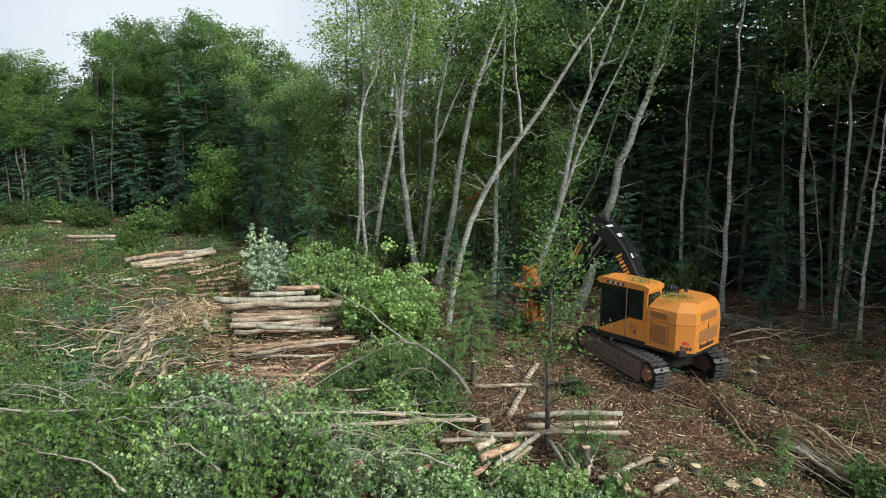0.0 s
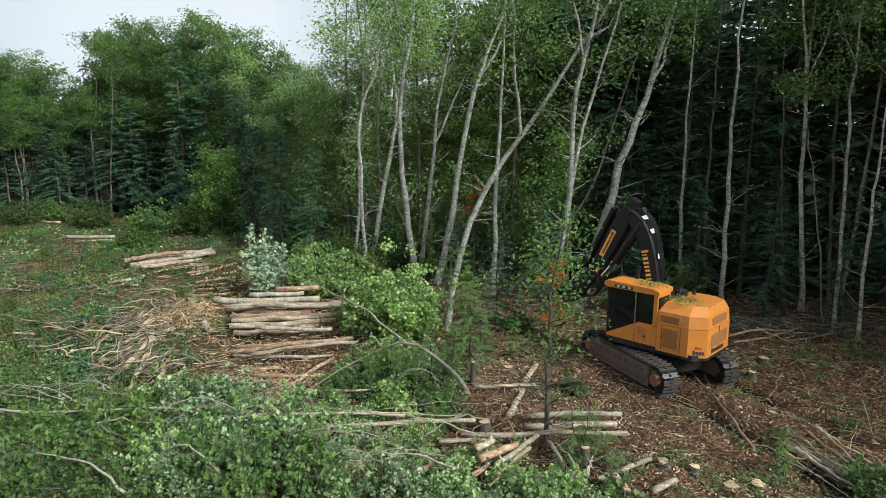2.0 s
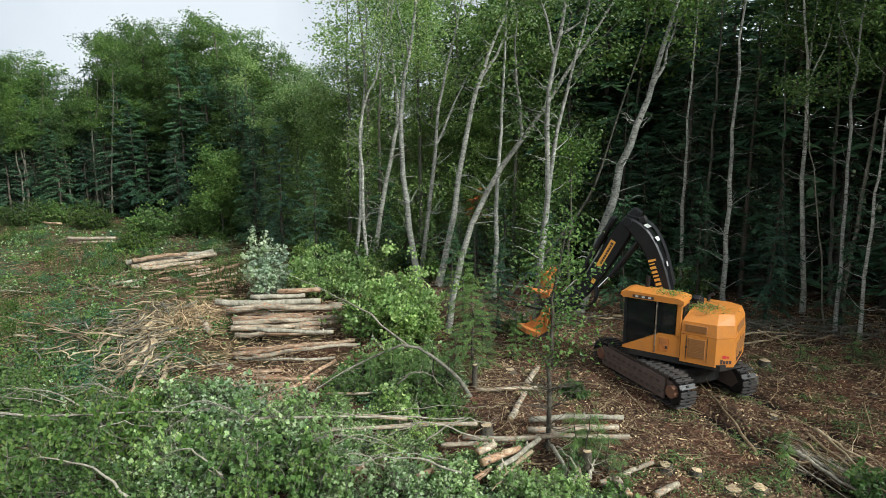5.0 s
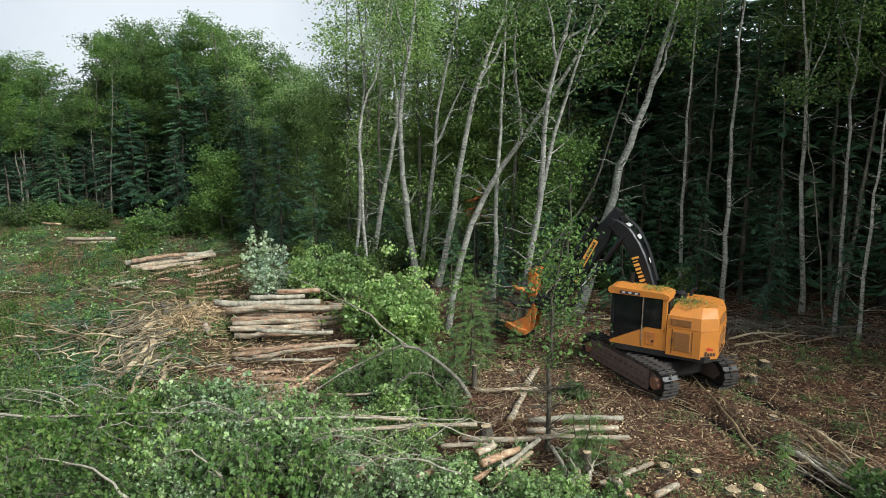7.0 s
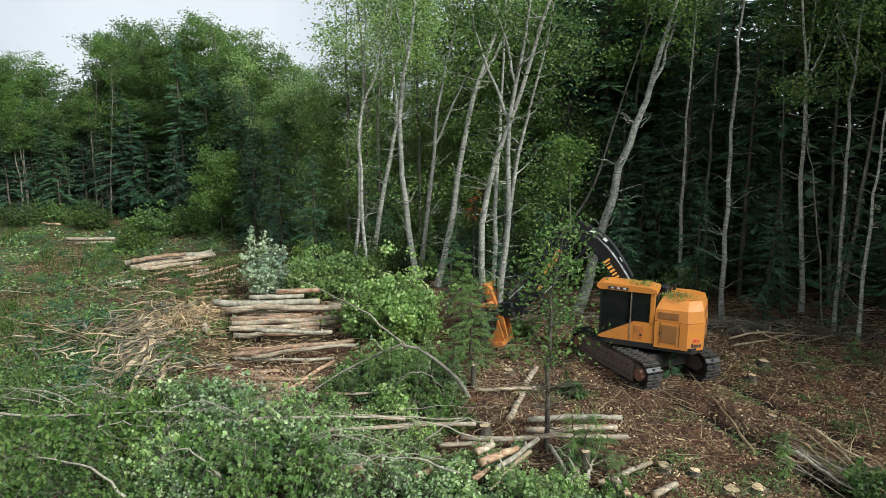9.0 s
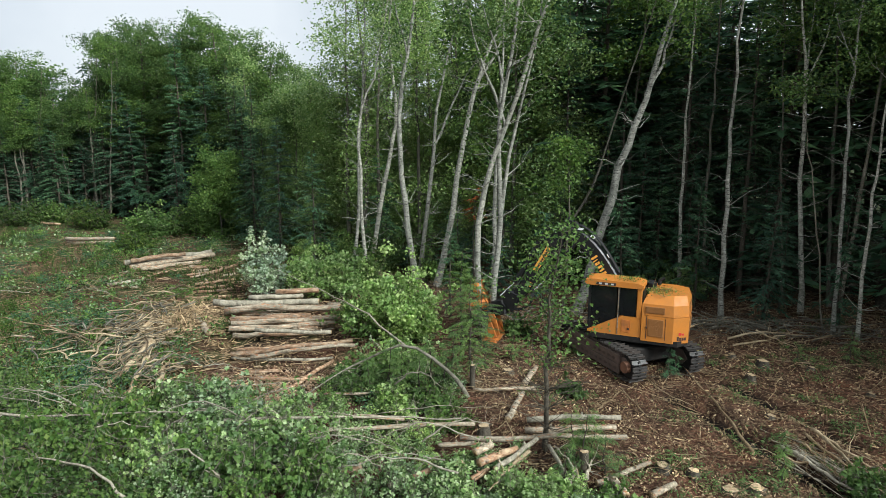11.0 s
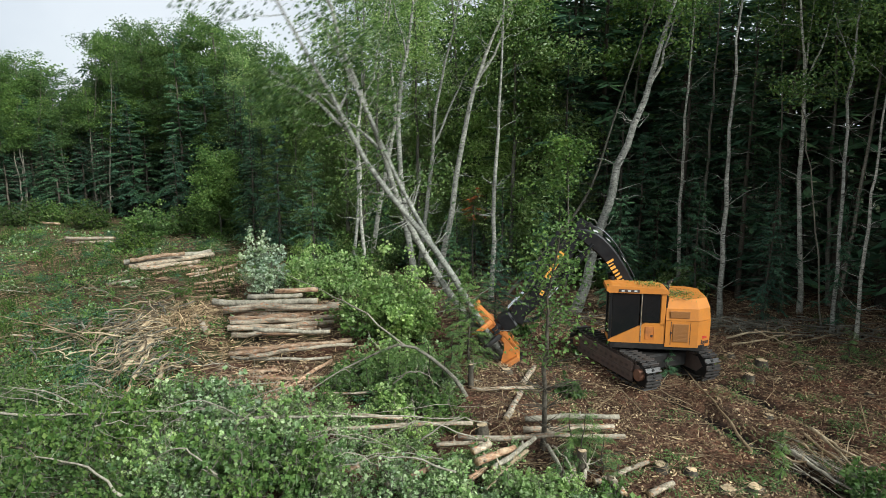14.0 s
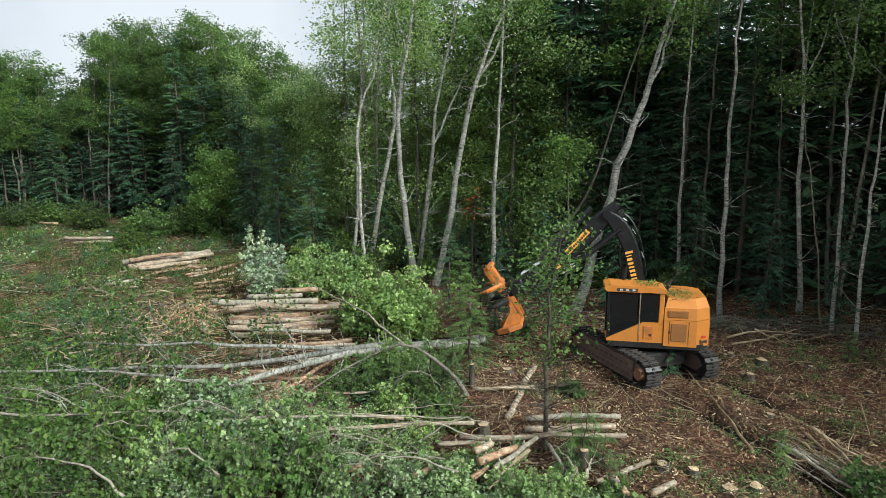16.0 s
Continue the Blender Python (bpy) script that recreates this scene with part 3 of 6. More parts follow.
def build_forest():
    rng = np.random.default_rng(11)
    kinds = {"spruce": [], "broad": [], "slim": [], "back_spruce": [], "back_broad": [], "bright_broad": []}
    for k in range(6):
        h = (12, 13.5, 15, 11, 14, 9)[k]
        first, spread = (0.06, 0.16, 0.24, 0.04, 0.28, 0.02)[k], (0.17, 0.15, 0.15, 0.2, 0.14, 0.24)[k]
        kinds["spruce"].append((spruce("spruce_tree", h, 0.15, 40 + k, first=first, spread=spread, per=34, blade=0.27, width=0.085, dead=38), h))
        if k in (0, 2, 3):
            kinds["back_spruce"].append((spruce("spruce_tree", h, 0.15, 50 + k, first=first, spread=spread, per=11, blade=0.6, width=0.13, gap=0.42), h))
    def bending(h):
        return [(0, 0, 0), (rng.normal() * 0.4, rng.normal() * 0.4, h * 0.5), (rng.normal() * 0.7, rng.normal() * 0.7, h)]
    for k in range(5):
        h = (17, 18, 16, 17.5, 15)[k]
        kinds["broad"].append((broadleaf("maple_tree", bending(h), 0.15, 60 + k, "leaf_maple" if k % 2 else "leaf_birch", "bark_grey", 0.2, 26, 2.7, 5, 26, 0.2, bare=8, rise=0.45, puff=1.6), h))
        if k < 2:
            kinds["bright_broad"].append((broadleaf("maple_tree", bending(h), 0.14, 90 + k, "leaf_bright", "bark_grey", 0.25, 16, 2.5, 4, 26, 0.16, bare=8, rise=0.5, puff=1.8), h))
        if k < 3:
            kinds["back_broad"].append((broadleaf("maple_tree", bending(h), 0.15, 80 + k, "leaf_maple" if k % 2 else "leaf_birch", "bark_grey", 0.24, 15, 2.8, 4, 14, 0.34, bare=4, rise=0.45, puff=2.2), h))
    for k in range(3):
        h = (15, 16.5, 14)[k]
        kinds["slim"].append((broadleaf("slim_maple_tree", bending(h), 0.09, 70 + k, "leaf_birch", "bark_grey", 0.5, 13, 1.9, 5, 24, 0.2, bare=16), h))
    labels = {"bright_broad": "light green leafy maple behind the birch trunks", "back_spruce": "dark spruce deep in the forest and among the unseen shade trees", "back_broad": "leafy maple deep in the forest and among the unseen shade trees", "spruce": "dark green spruce with dead lower boughs at the forest edge", "broad": "tall leafy maple with a grey trunk in the forest", "slim": "slender grey-barked young tree in the dense forest and among the unseen shade trees"}
    cats = {"bright_broad": "maple tree", "back_spruce": "spruce tree", "back_broad": "maple tree", "spruce": "spruce tree", "broad": "maple tree", "slim": "tree"}
    for kind, items in kinds.items():
        for ob, _ in items:
            tagged(ob, labels[kind], cats[kind], "forest trees")
            place(ob, 12 + rng.uniform(0, 14), 46 + rng.uniform(0, 10), rng.uniform(0, 360))
    pts = np.array(EDGE, float)
    seg = np.linalg.norm(np.diff(pts, axis=0), axis=1)
    cum = np.concatenate([[0], np.cumsum(seg)])
    for depth, step in ((-1.6, 2.6), (0.6, 2.4), (2.8, 2.1), (5.2, 2.2), (8.0, 2.6), (11.5, 3.0), (16, 4.0), (23, 5.0), (32, 4.5), (40, 3.6)):
        s = rng.uniform(0, step)
        while s < cum[-1]:
            i = min(np.searchsorted(cum, s) - 1, len(seg) - 1) if s > 0 else 0
            d = (pts[i + 1] - pts[i]) / seg[i]
            nrm = np.array([-d[1], d[0]])
            p = pts[i] + d * (s - cum[i]) + nrm * (depth + rng.uniform(-0.9, 0.9)) + d * rng.uniform(-0.7, 0.7)
            s += step * rng.uniform(0.75, 1.25) * ((0.72 if depth < 9 else 1.1) if p[0] < -20 else 1.05)
            x, y = p
            right = x > 4
            r = rng.uniform()
            if right:
                kind = "spruce" if r < (0.86 if depth < 12 else 0.6) else ("slim" if r < 0.92 and depth < 9 else "broad")
            else:
                kind = "spruce" if r < (0.74 if x < -20 else 0.24) else ("slim" if r < 0.7 and x < -20 else "broad")
            if depth < 2 and right and kind == "broad":
                kind = "slim"
            if (depth > 2 or y < 17 or x < -46) and kind != "slim" and not (depth < 4 and kind == "broad" and y > 17):
                kind = "back_" + kind
            if y < 17 and depth > 9:
                continue
            if -16 < x < 2 and "broad" in kind and depth < 12:
                kind = "bright_broad"
            if -16 < x < 2 and depth < 8 and rng.uniform() < (0.6 if "spruce" in kind else 0.3):
                continue
            ob, h = kinds[kind][rng.integers(len(kinds[kind]))]
            if depth > 30:
                if x < 0 or y < 17:
                    continue
                ob, h = kinds["back_spruce"][2] if depth < 36 else kinds["back_broad"][rng.integers(3)]
            want = h * rng.uniform(0.85, 1.1)
            if x < -20 and "spruce" in kind:
                want *= rng.uniform(1.05, 1.35)
            if depth < 0:
                if right and rng.uniform() < 0.85:
                    continue
                ob, h = kinds["spruce"][(0, 3, 5)[rng.integers(3)]]
                want = rng.uniform(2.2, 6.0)
            if x / y < -0.165 and y > 38 and depth > -1:
                top = treetops(x, y)
                want = min(want, top * 0.93) if "spruce" in kind or kind == "slim" else top * rng.uniform(0.8, 0.96)
            if right and depth > 2:
                want = max(want, rng.uniform(17, 22) if depth < 9 else rng.uniform(21.5, 25))
            # Unseen trees past the right side, heightened to block the sun.
            if y < 17 or x / y > 0.86:
                want = rng.uniform(25, 28) if y > 7 else (rng.uniform(20.5, 22.5) if y > 0 else rng.uniform(18, 20.5))
            if -17 < x < 1 and 7 < depth < 30 and rng.uniform() < 0.82:
                continue
            copy = copy_thing(ob, pose(x, y, float(ground_height(x, y)) - 0.1, 0, 0, rng.uniform(0, 360)))
            k = want / h
            copy.scale = (k * rng.uniform(0.9, 1.2),) * 2 + (k,)
    return kinds


KINDS = build_forest()


def build_treeline():
    """Crowned maples and spruces closing the far treeline, light young maples behind the birches."""
    rng = np.random.default_rng(17)
    crowned = [broadleaf("crowned_maple", [(0, 0, 0), (0.2, 0, 7), (0.1, 0.2, 14.3)], 0.2, 85 + k, ("leaf_birch", "leaf_maple", "leaf_maple")[k], "bark_grey", (0.46, 0.4, 0.52)[k], (34, 36, 30)[k], (2.8, 3.0, 2.5)[k], 4, 50, 0.15, bare=16, rise=0.7, puff=0.95) for k in range(3)]
    # place along the treeline, distance, share of the treetop height, breadth
    spots = [(-0.7, 60, 1.0, 1.0), (-0.655, 62, 1.0, 1.0), (-0.615, 63, 0.98, 0.8), (-0.53, 62, 1.0, 0.85), (-0.497, 61, 1.0, 0.85), (-0.455, 62, 1.0, 0.95), (-0.415, 60, 1.0, 0.8), (-0.345, 60, 1.0, 1.15), (-0.31, 62, 1.0, 0.9), (-0.365, 64, 0.97, 1.0), (-0.262, 58, 1.0, 0.75), (-0.23, 60, 0.98, 0.7), (-0.2, 56, 0.98, 0.75), (-0.47, 66, 0.9, 1.0), (-0.39, 67, 0.9, 1.0), (-0.67, 67, 0.92, 1.0)]
    for k, (u, y, share, wide) in enumerate(spots):
        x = u * y
        ob = crowned[k] if k < 3 else copy_thing(crowned[k % 3], pose(x, y, -0.1, 0, 0, rng.uniform(0, 360)))
        h = treetops(x, y) * share / 15.2
        ob.location = (x, y, -0.1)
        ob.scale = (1.15 * wide,) * 2 + (h,)
        tagged(ob, "broad leafy maple crown over the far treeline", "maple tree", "forest trees")
    low = [spruce("low_branched_spruce", 10, 0.12, 47 + k, first=0.03, spread=(0.22, 0.19)[k], per=110, blade=0.27, width=0.075, dead=20, gap=0.27) for k in range(2)]
    for ob in low:
        place(tagged(ob, "dark spruce branched to the ground at the far treeline", "spruce tree", "forest trees"), -34 + 6 * (ob is low[1]), 64)
    shady = KINDS["spruce"]
    for x in np.arange(-47, -13, 0.75):
        y = np.interp(x, [-47, -26, -17, -12], [57.5, 58.5, 52, 45]) + rng.uniform(-0.8, 3.0)
        ob, h = (low[rng.integers(2)], 10) if rng.uniform() < 0.3 else shady[(1, 2, 4)[rng.integers(3)]]
        t = copy_thing(ob, pose(x, y, -0.15, 0, 0, rng.uniform(0, 360)))
        k = treetops(x, y) * rng.uniform(0.5, 0.82) / h
        t.scale = (k * 1.15, k * 1.15, k)
    spire = copy_thing(low[1], pose(-22.9, 56, -0.15, 0, 0, 40))
    spire.scale = (1.35, 1.35, 1.66)
    thin = broadleaf("slender_tree", [(0, 0, 0), (0.3, 0, 4), (0.1, 0.1, 8), (0.5, 0, 12)], 0.1, 89, "leaf_birch", "bark_grey", 0.6, 12, 1.5, 4, 30, 0.15, bare=26)
    for k in range(15):
        u = rng.uniform(-0.68, -0.2)
        y = float(np.interp(u, [-0.7, -0.42, -0.3, -0.2], [58, 60, 51, 44])) + rng.uniform(-1, 1.5)
        t = thin if k == 0 else copy_thing(thin, pose(0, 0, 0, 0, 0, rng.uniform(0, 360)))
        t.location = (u * y, y, -0.1)
        t.scale = (1, 1, rng.uniform(0.65, 1.0))
        tagged(t, "slender grey-barked tree standing before the far treeline", "tree", "forest trees")
    young = [broadleaf("young_maple", [(0, 0, 0), (0.2, 0, 4), (0.1, 0.2, 9)], 0.08, 95 + k, ("leaf_bright", "leaf_bright")[k], "bark_grey", 0.12, 24, 2.0, 4, 40, 0.14, bare=8, rise=0.6, puff=1.2) for k in range(2)]
    for k in range(36):
        x = 6.8 - 0.6 * k if k < 34 else 8.4 + 1.2 * (k - 34)
        y = np.interp(x, [-16, -12, -5, 2, 7], [51, 46.5, 41, 38.5, 35]) + rng.uniform(-0.5, 4.5)
        ob = young[k] if k < 2 else copy_thing(young[k % 2], pose(x, y, -0.1, 0, 0, rng.uniform(0, 360)))
        ob.location = (x, y, -0.1)
        s = rng.uniform(0.6, 1.35)
        ob.scale = (s, s, s * rng.uniform(0.9, 1.2))
        tagged(ob, "light green young maple growing behind the birch trunks", "maple tree", "young maples")


build_treeline()

# ---- pale trunks standing at the edge of the cutting ----
# base and bends, radius, seed, forks (share of the height, reach), crown begin
LEFT_BIRCHES = [
    ([(-5.04, 35.50, 1.13), (-4.66, 35.50, 5.08), (-4.28, 35.50, 11.50), (-3.91, 35.50, 17.50)], 0.12, 1, ((0.62, (1.2, 0.3, 4.0)),), 0.62),
    ([(-4.19, 34.00, -0.25), (-4.37, 34.00, 5.21), (-4.37, 34.00, 8.78), (-3.34, 34.00, 11.64), (-2.38, 34.00, 17.11)], 0.12, 2, (), 0.6),
    ([(-4.24, 36.00, 0.43), (-3.17, 36.00, 5.67), (-2.58, 36.00, 9.11), (-2.89, 36.00, 13.32), (-2.52, 36.00, 17.63)], 0.17, 3, (), 0.6),
    ([(-1.43, 34.00, 0.29), (-2.07, 34.00, 4.60), (-2.22, 34.00, 9.36), (-1.69, 34.00, 12.76), (-1.10, 34.00, 17.64)], 0.21, 4, ((0.7, (-0.9, 0.4, 3.6)),), 0.6),
]
LEANING_BIRCHES = [
    ([(-1.27, 34.60, 0.09), (-0.62, 34.60, 5.46), (-0.30, 34.60, 8.79), (0.47, 34.60, 12.56), (1.62, 34.60, 17.26)], 0.15, 5, ((0.45, (2.6, 0.4, 5.0)),), 0.62),
    ([(-0.27, 33.00, 0.15), (0.42, 33.00, 3.22), (1.16, 33.00, 7.91), (1.94, 33.00, 10.99), (2.71, 33.00, 12.90), (4.84, 33.00, 16.85)], 0.21, 6, ((0.55, (2.2, 0.3, 4.4)),), 0.66),
    ([(2.45, 30.00, -1.12), (2.57, 30.00, 5.83), (2.71, 30.00, 9.74), (2.90, 30.00, 16.07)], 0.14, 7, (), 0.7),
    ([(6.18, 28.00, -0.17), (7.06, 28.00, 3.21), (7.84, 28.00, 6.74), (8.69, 28.00, 9.16), (9.47, 28.00, 12.20), (10.60, 28.00, 16.20)], 0.27, 8, ((0.55, (1.6, 0.2, 4.6)),), 0.72),
    ([(3.32, 31.00, -0.24), (6.06, 31.00, 3.24), (7.48, 31.00, 5.75), (8.19, 31.00, 8.20), (9.87, 31.00, 13.87), (10.51, 31.00, 16.08)], 0.12, 9, (), 0.75),
]
FOREST_TRUNKS = [
    ([(11.59, 30.00, -0.11), (11.39, 30.00, 5.03), (11.39, 30.00, 9.48), (11.42, 30.00, 16.53)], 0.15, 10, (), 0.75),
    ([(13.20, 31.00, -0.77), (12.99, 31.00, 4.92), (13.00, 31.00, 10.31), (12.93, 31.00, 16.57)], 0.15, 11, (), 0.7),
    ([(12.38, 27.00, -0.23), (12.18, 27.00, 5.35), (12.16, 27.00, 10.04), (12.17, 27.00, 16.12)], 0.18, 12, (), 0.75),
    ([(16.30, 32.00, -1.43), (15.81, 32.00, 4.82), (15.39, 32.00, 11.18), (15.00, 32.00, 16.59)], 0.13, 13, (), 0.7),
    ([(16.23, 29.00, -0.81), (15.58, 29.00, 5.14), (15.17, 29.00, 10.18), (14.72, 29.00, 15.12)], 0.09, 14, (), 0.7),
    ([(16.17, 27.50, -0.28), (15.66, 27.50, 5.30), (15.27, 27.50, 10.77), (14.36, 27.50, 15.84)], 0.19, 15, ((0.62, (1.1, 0.2, 3.6)), (0.62, (0.2, 0.3, 3.6))), 0.72),
]
RIGHT_TRUNKS = [
    ([(18.35, 29.00, -0.95), (17.86, 29.00, 5.14), (17.50, 29.00, 10.90), (17.07, 29.00, 15.80)], 0.17, 16, (), 0.7),
    ([(15.83, 24.50, -0.40), (15.62, 24.50, 4.51), (15.45, 24.50, 8.84), (15.48, 24.50, 11.70), (15.45, 24.50, 15.39)], 0.13, 17, ((0.62, (-0.8, 0.2, 2.2)),), 0.72),
    ([(16.50, 24.00, -0.30), (16.42, 24.00, 3.93), (16.40, 24.00, 6.10), (16.46, 24.00, 9.24), (16.26, 24.00, 15.06)], 0.12, 18, (), 0.72),
    ([(15.73, 25.00, -0.34), (14.99, 25.00, 4.44), (14.42, 25.00, 7.12), (13.80, 25.00, 9.70)], 0.06, 19, (), 0.85),
]
FAR_TRUNKS = [
    ([(-28.94, 62.00, 0.76), (-28.55, 62.00, 6.53), (-28.48, 62.00, 13.40), (-27.76, 62.00, 18.00)], 0.2, 20, (), 0.6),
    ([(-33.21, 60.00, 0.62), (-32.81, 60.00, 5.54), (-32.18, 60.00, 9.69), (-31.66, 60.00, 13.74)], 0.14, 21, (), 0.5),
    ([(-39.63, 62.00, 0.70), (-39.25, 62.00, 4.36), (-38.63, 62.00, 8.68), (-37.95, 62.00, 13.92)], 0.16, 22, (), 0.5),
    ([(-30.61, 58.00, 0.72), (-30.28, 58.00, 4.61), (-29.68, 58.00, 9.64), (-29.15, 58.00, 14.04)], 0.13, 23, (), 0.5),
]


def build_trunks():
    for pts, r, seed, forks, begin in LEFT_BIRCHES + LEANING_BIRCHES + FOREST_TRUNKS + RIGHT_TRUNKS + FAR_TRUNKS:
        pts = [list(p) for p in pts]
        pts[0][2] = -0.05
        dim = seed in (9, 11, 13, 14, 16, 19, 20, 21, 22, 23)
        ob = broadleaf("birch_tree" if not dim else "grey_tree", pts, r * (0.86 if seed < 9 else 0.64), 100 + seed, ("leaf_bright" if seed % 2 else "leaf_maple") if seed < 8 else "leaf_birch", "bark_grey" if dim else "bark_birch", begin, 10 if seed < 8 else 6, 2.4, 5, 11 if seed < 8 else 16, 0.13, forks, 28)
        tagged(ob, "pale-barked leaning birch standing at the cutting's edge" if not dim else "slim grey-barked tree standing before the dark forest", "birch tree" if not dim else "tree", "standing trunks")


build_trunks()


# ---- logs, stumps and slash ----
def log(a, b, r, seed, bark="bark_log", name="log", bow=0.05, taper=0.8):
    rng = np.random.default_rng(seed)
    a, b = np.asarray(a, float), np.asarray(b, float)
    mid = (a + b) / 2
    s = Shape()
    line = bent_line(rng, a - mid, b - mid, 8, bow)
    rr = r * np.linspace(1, taper, 8) * (1 + rng.uniform(-0.05, 0.05, 8))
    s.tube(line, rr, 10, 0, 1, 0.05, rng)
    for _ in range(rng.integers(1, 4)):
        i = rng.integers(1, 7)
        d = unit(rng.normal(size=3) + [0, 0, 0.4])
        s.tube([line[i], line[i] + d * (rr[i] + 0.08)], [0.035, 0.025], 5, 0, 1)
    ob = new(name, s.mesh(name, [M[bark], M["wood_cut"]], True))
    ob.location = mid
    return ob


PILE_LOGS = [
    ((-7.68, 28.28, 0.8), (-5.70, 28.70, 0.8), 0.132, 1),
    ((-10.13, 27.17, 0.68), (-5.41, 27.17, 0.68), 0.151, 0),
    ((-9.27, 26.02, 0.6), (-3.86, 26.81, 0.6), 0.159, 0),
    ((-8.69, 25.05, 0.5), (-5.47, 25.69, 0.5), 0.153, 1),
    ((-8.56, 24.84, 0.42), (-4.13, 25.47, 0.42), 0.117, 0),
    ((-7.39, 23.85, 0.5), (-4.30, 23.43, 0.5), 0.088, 0),
    ((-8.56, 24.46, 0.28), (-4.36, 25.29, 0.28), 0.127, 0),
    ((-8.29, 24.16, 0.14), (-6.99, 24.52, 0.14), 0.113, 0),
    ((-7.07, 24.16, 0.14), (-5.07, 24.31, 0.14), 0.101, 1),
    ((-8.77, 27.67, 0.75), (-6.28, 27.97, 0.75), 0.116, 0),
    ((-9.35, 26.27, 0.3), (-7.74, 26.61, 0.3), 0.110, 1),
]
ROW_LOGS = [
    ((-7.59, 21.62, 0.25), (-3.44, 23.23, 0.25), 0.094, 1),
    ((-6.74, 21.26, 0.3), (-3.22, 22.38, 0.3), 0.081, 0),
    ((-7.53, 21.63, 0.12), (-3.90, 21.69, 0.12), 0.060, 0),
    ((-7.64, 22.39, 0.12), (-5.46, 23.02, 0.12), 0.074, 1),
    ((-6.65, 20.34, 0.1), (-5.58, 20.49, 0.1), 0.076, 1),
    ((-6.24, 19.65, 0.12), (-3.29, 19.56, 0.12), 0.073, 1),
    ((-4.98, 17.78, 0.3), (-3.72, 20.98, 0.3), 0.072, 1),
    ((-5.56, 17.98, 0.12), (-4.66, 17.94, 0.12), 0.092, 1),
    ((-5.45, 18.92, 0.1), (-4.43, 19.19, 0.1), 0.062, 1),
    ((-3.64, 17.92, 0.35), (-1.01, 18.17, 0.35), 0.042, 0),
]
STRIP_LOGS = [
    ((-12.87, 30.86, 0.15), (-10.58, 31.43, 0.15), 0.072, 1),
    ((-12.57, 30.10, 0.12), (-10.60, 30.10, 0.12), 0.070, 1),
    ((-12.97, 32.38, 0.15), (-11.34, 33.79, 0.15), 0.077, 1),
    ((-12.83, 31.78, 0.12), (-11.42, 32.38, 0.12), 0.074, 1),
    ((-13.59, 34.66, 0.2), (-12.28, 37.06, 0.2), 0.100, 1),
    ((-12.38, 34.46, 0.15), (-11.69, 34.88, 0.15), 0.097, 0),
    ((-10.69, 26.43, 0.25), (-9.21, 23.98, 0.25), 0.164, 0),
    ((-11.01, 28.21, 0.12), (-10.04, 28.68, 0.12), 0.092, 1),
]
UPPER_LOGS = [
    ((-18.39, 35.91, 0.55), (-14.76, 39.70, 0.55), 0.175, 0),
    ((-18.00, 35.60, 0.35), (-14.56, 39.59, 0.35), 0.192, 0),
    ((-17.56, 35.97, 0.2), (-14.81, 38.21, 0.2), 0.138, 0),
    ((-17.92, 35.60, 0.75), (-15.60, 37.76, 0.75), 0.136, 1),
    ((-17.80, 32.62, 0.12), (-16.01, 33.91, 0.12), 0.093, 0),
    ((-16.34, 36.18, 0.12), (-14.59, 36.79, 0.12), 0.085, 1),
]
FAR_LOGS = [
    ((-26.76, 44.34, 0.55), (-23.42, 44.57, 0.55), 0.124, 0),
    ((-26.89, 44.65, 0.25), (-23.49, 44.42, 0.25), 0.124, 0),
    ((-37.14, 55.06, 0.2), (-32.67, 53.72, 0.2), 0.101, 1),
]
NEAR_LOGS = [
    ((-3.31, 15.40, 0.45), (0.91, 15.79, 0.45), 0.065, 0),
    ((-5.81, 14.93, 0.5), (-3.32, 15.18, 0.5), 0.056, 0),
    ((-2.39, 16.37, 0.4), (-0.98, 16.16, 0.4), 0.068, 0),
    ((2.40, 16.26, 0.3), (4.99, 16.33, 0.3), 0.083, 0),
    ((2.30, 15.96, 0.2), (4.79, 16.09, 0.2), 0.097, 0),
    ((0.50, 15.29, 0.3), (4.82, 15.44, 0.3), 0.078, 0),
    ((-0.05, 14.90, 0.3), (1.14, 14.99, 0.3), 0.062, 0),
]
BROKEN_LOGS = [
    ((1.23, 13.55, 0.45), (2.43, 15.03, 0.45), 0.073, 0),
    ((0.93, 13.81, 0.4), (1.84, 14.57, 0.4), 0.105, 1),
    ((0.17, 13.55, 0.35), (0.61, 13.95, 0.35), 0.083, 1),
    ((-0.63, 13.33, 0.35), (-0.21, 13.60, 0.35), 0.081, 1),
    ((-1.16, 13.05, 0.35), (-0.71, 13.23, 0.35), 0.085, 0),
    ((0.86, 14.15, 0.55), (1.17, 14.49, 0.55), 0.100, 0),
    ((-2.31, 13.49, 0.4), (-1.83, 13.64, 0.4), 0.088, 1),
    ((-0.30, 13.06, 0.2), (0.22, 13.49, 0.2), 0.062, 0),
    ((0.64, 13.49, 0.2), (1.12, 13.88, 0.2), 0.076, 1),
]
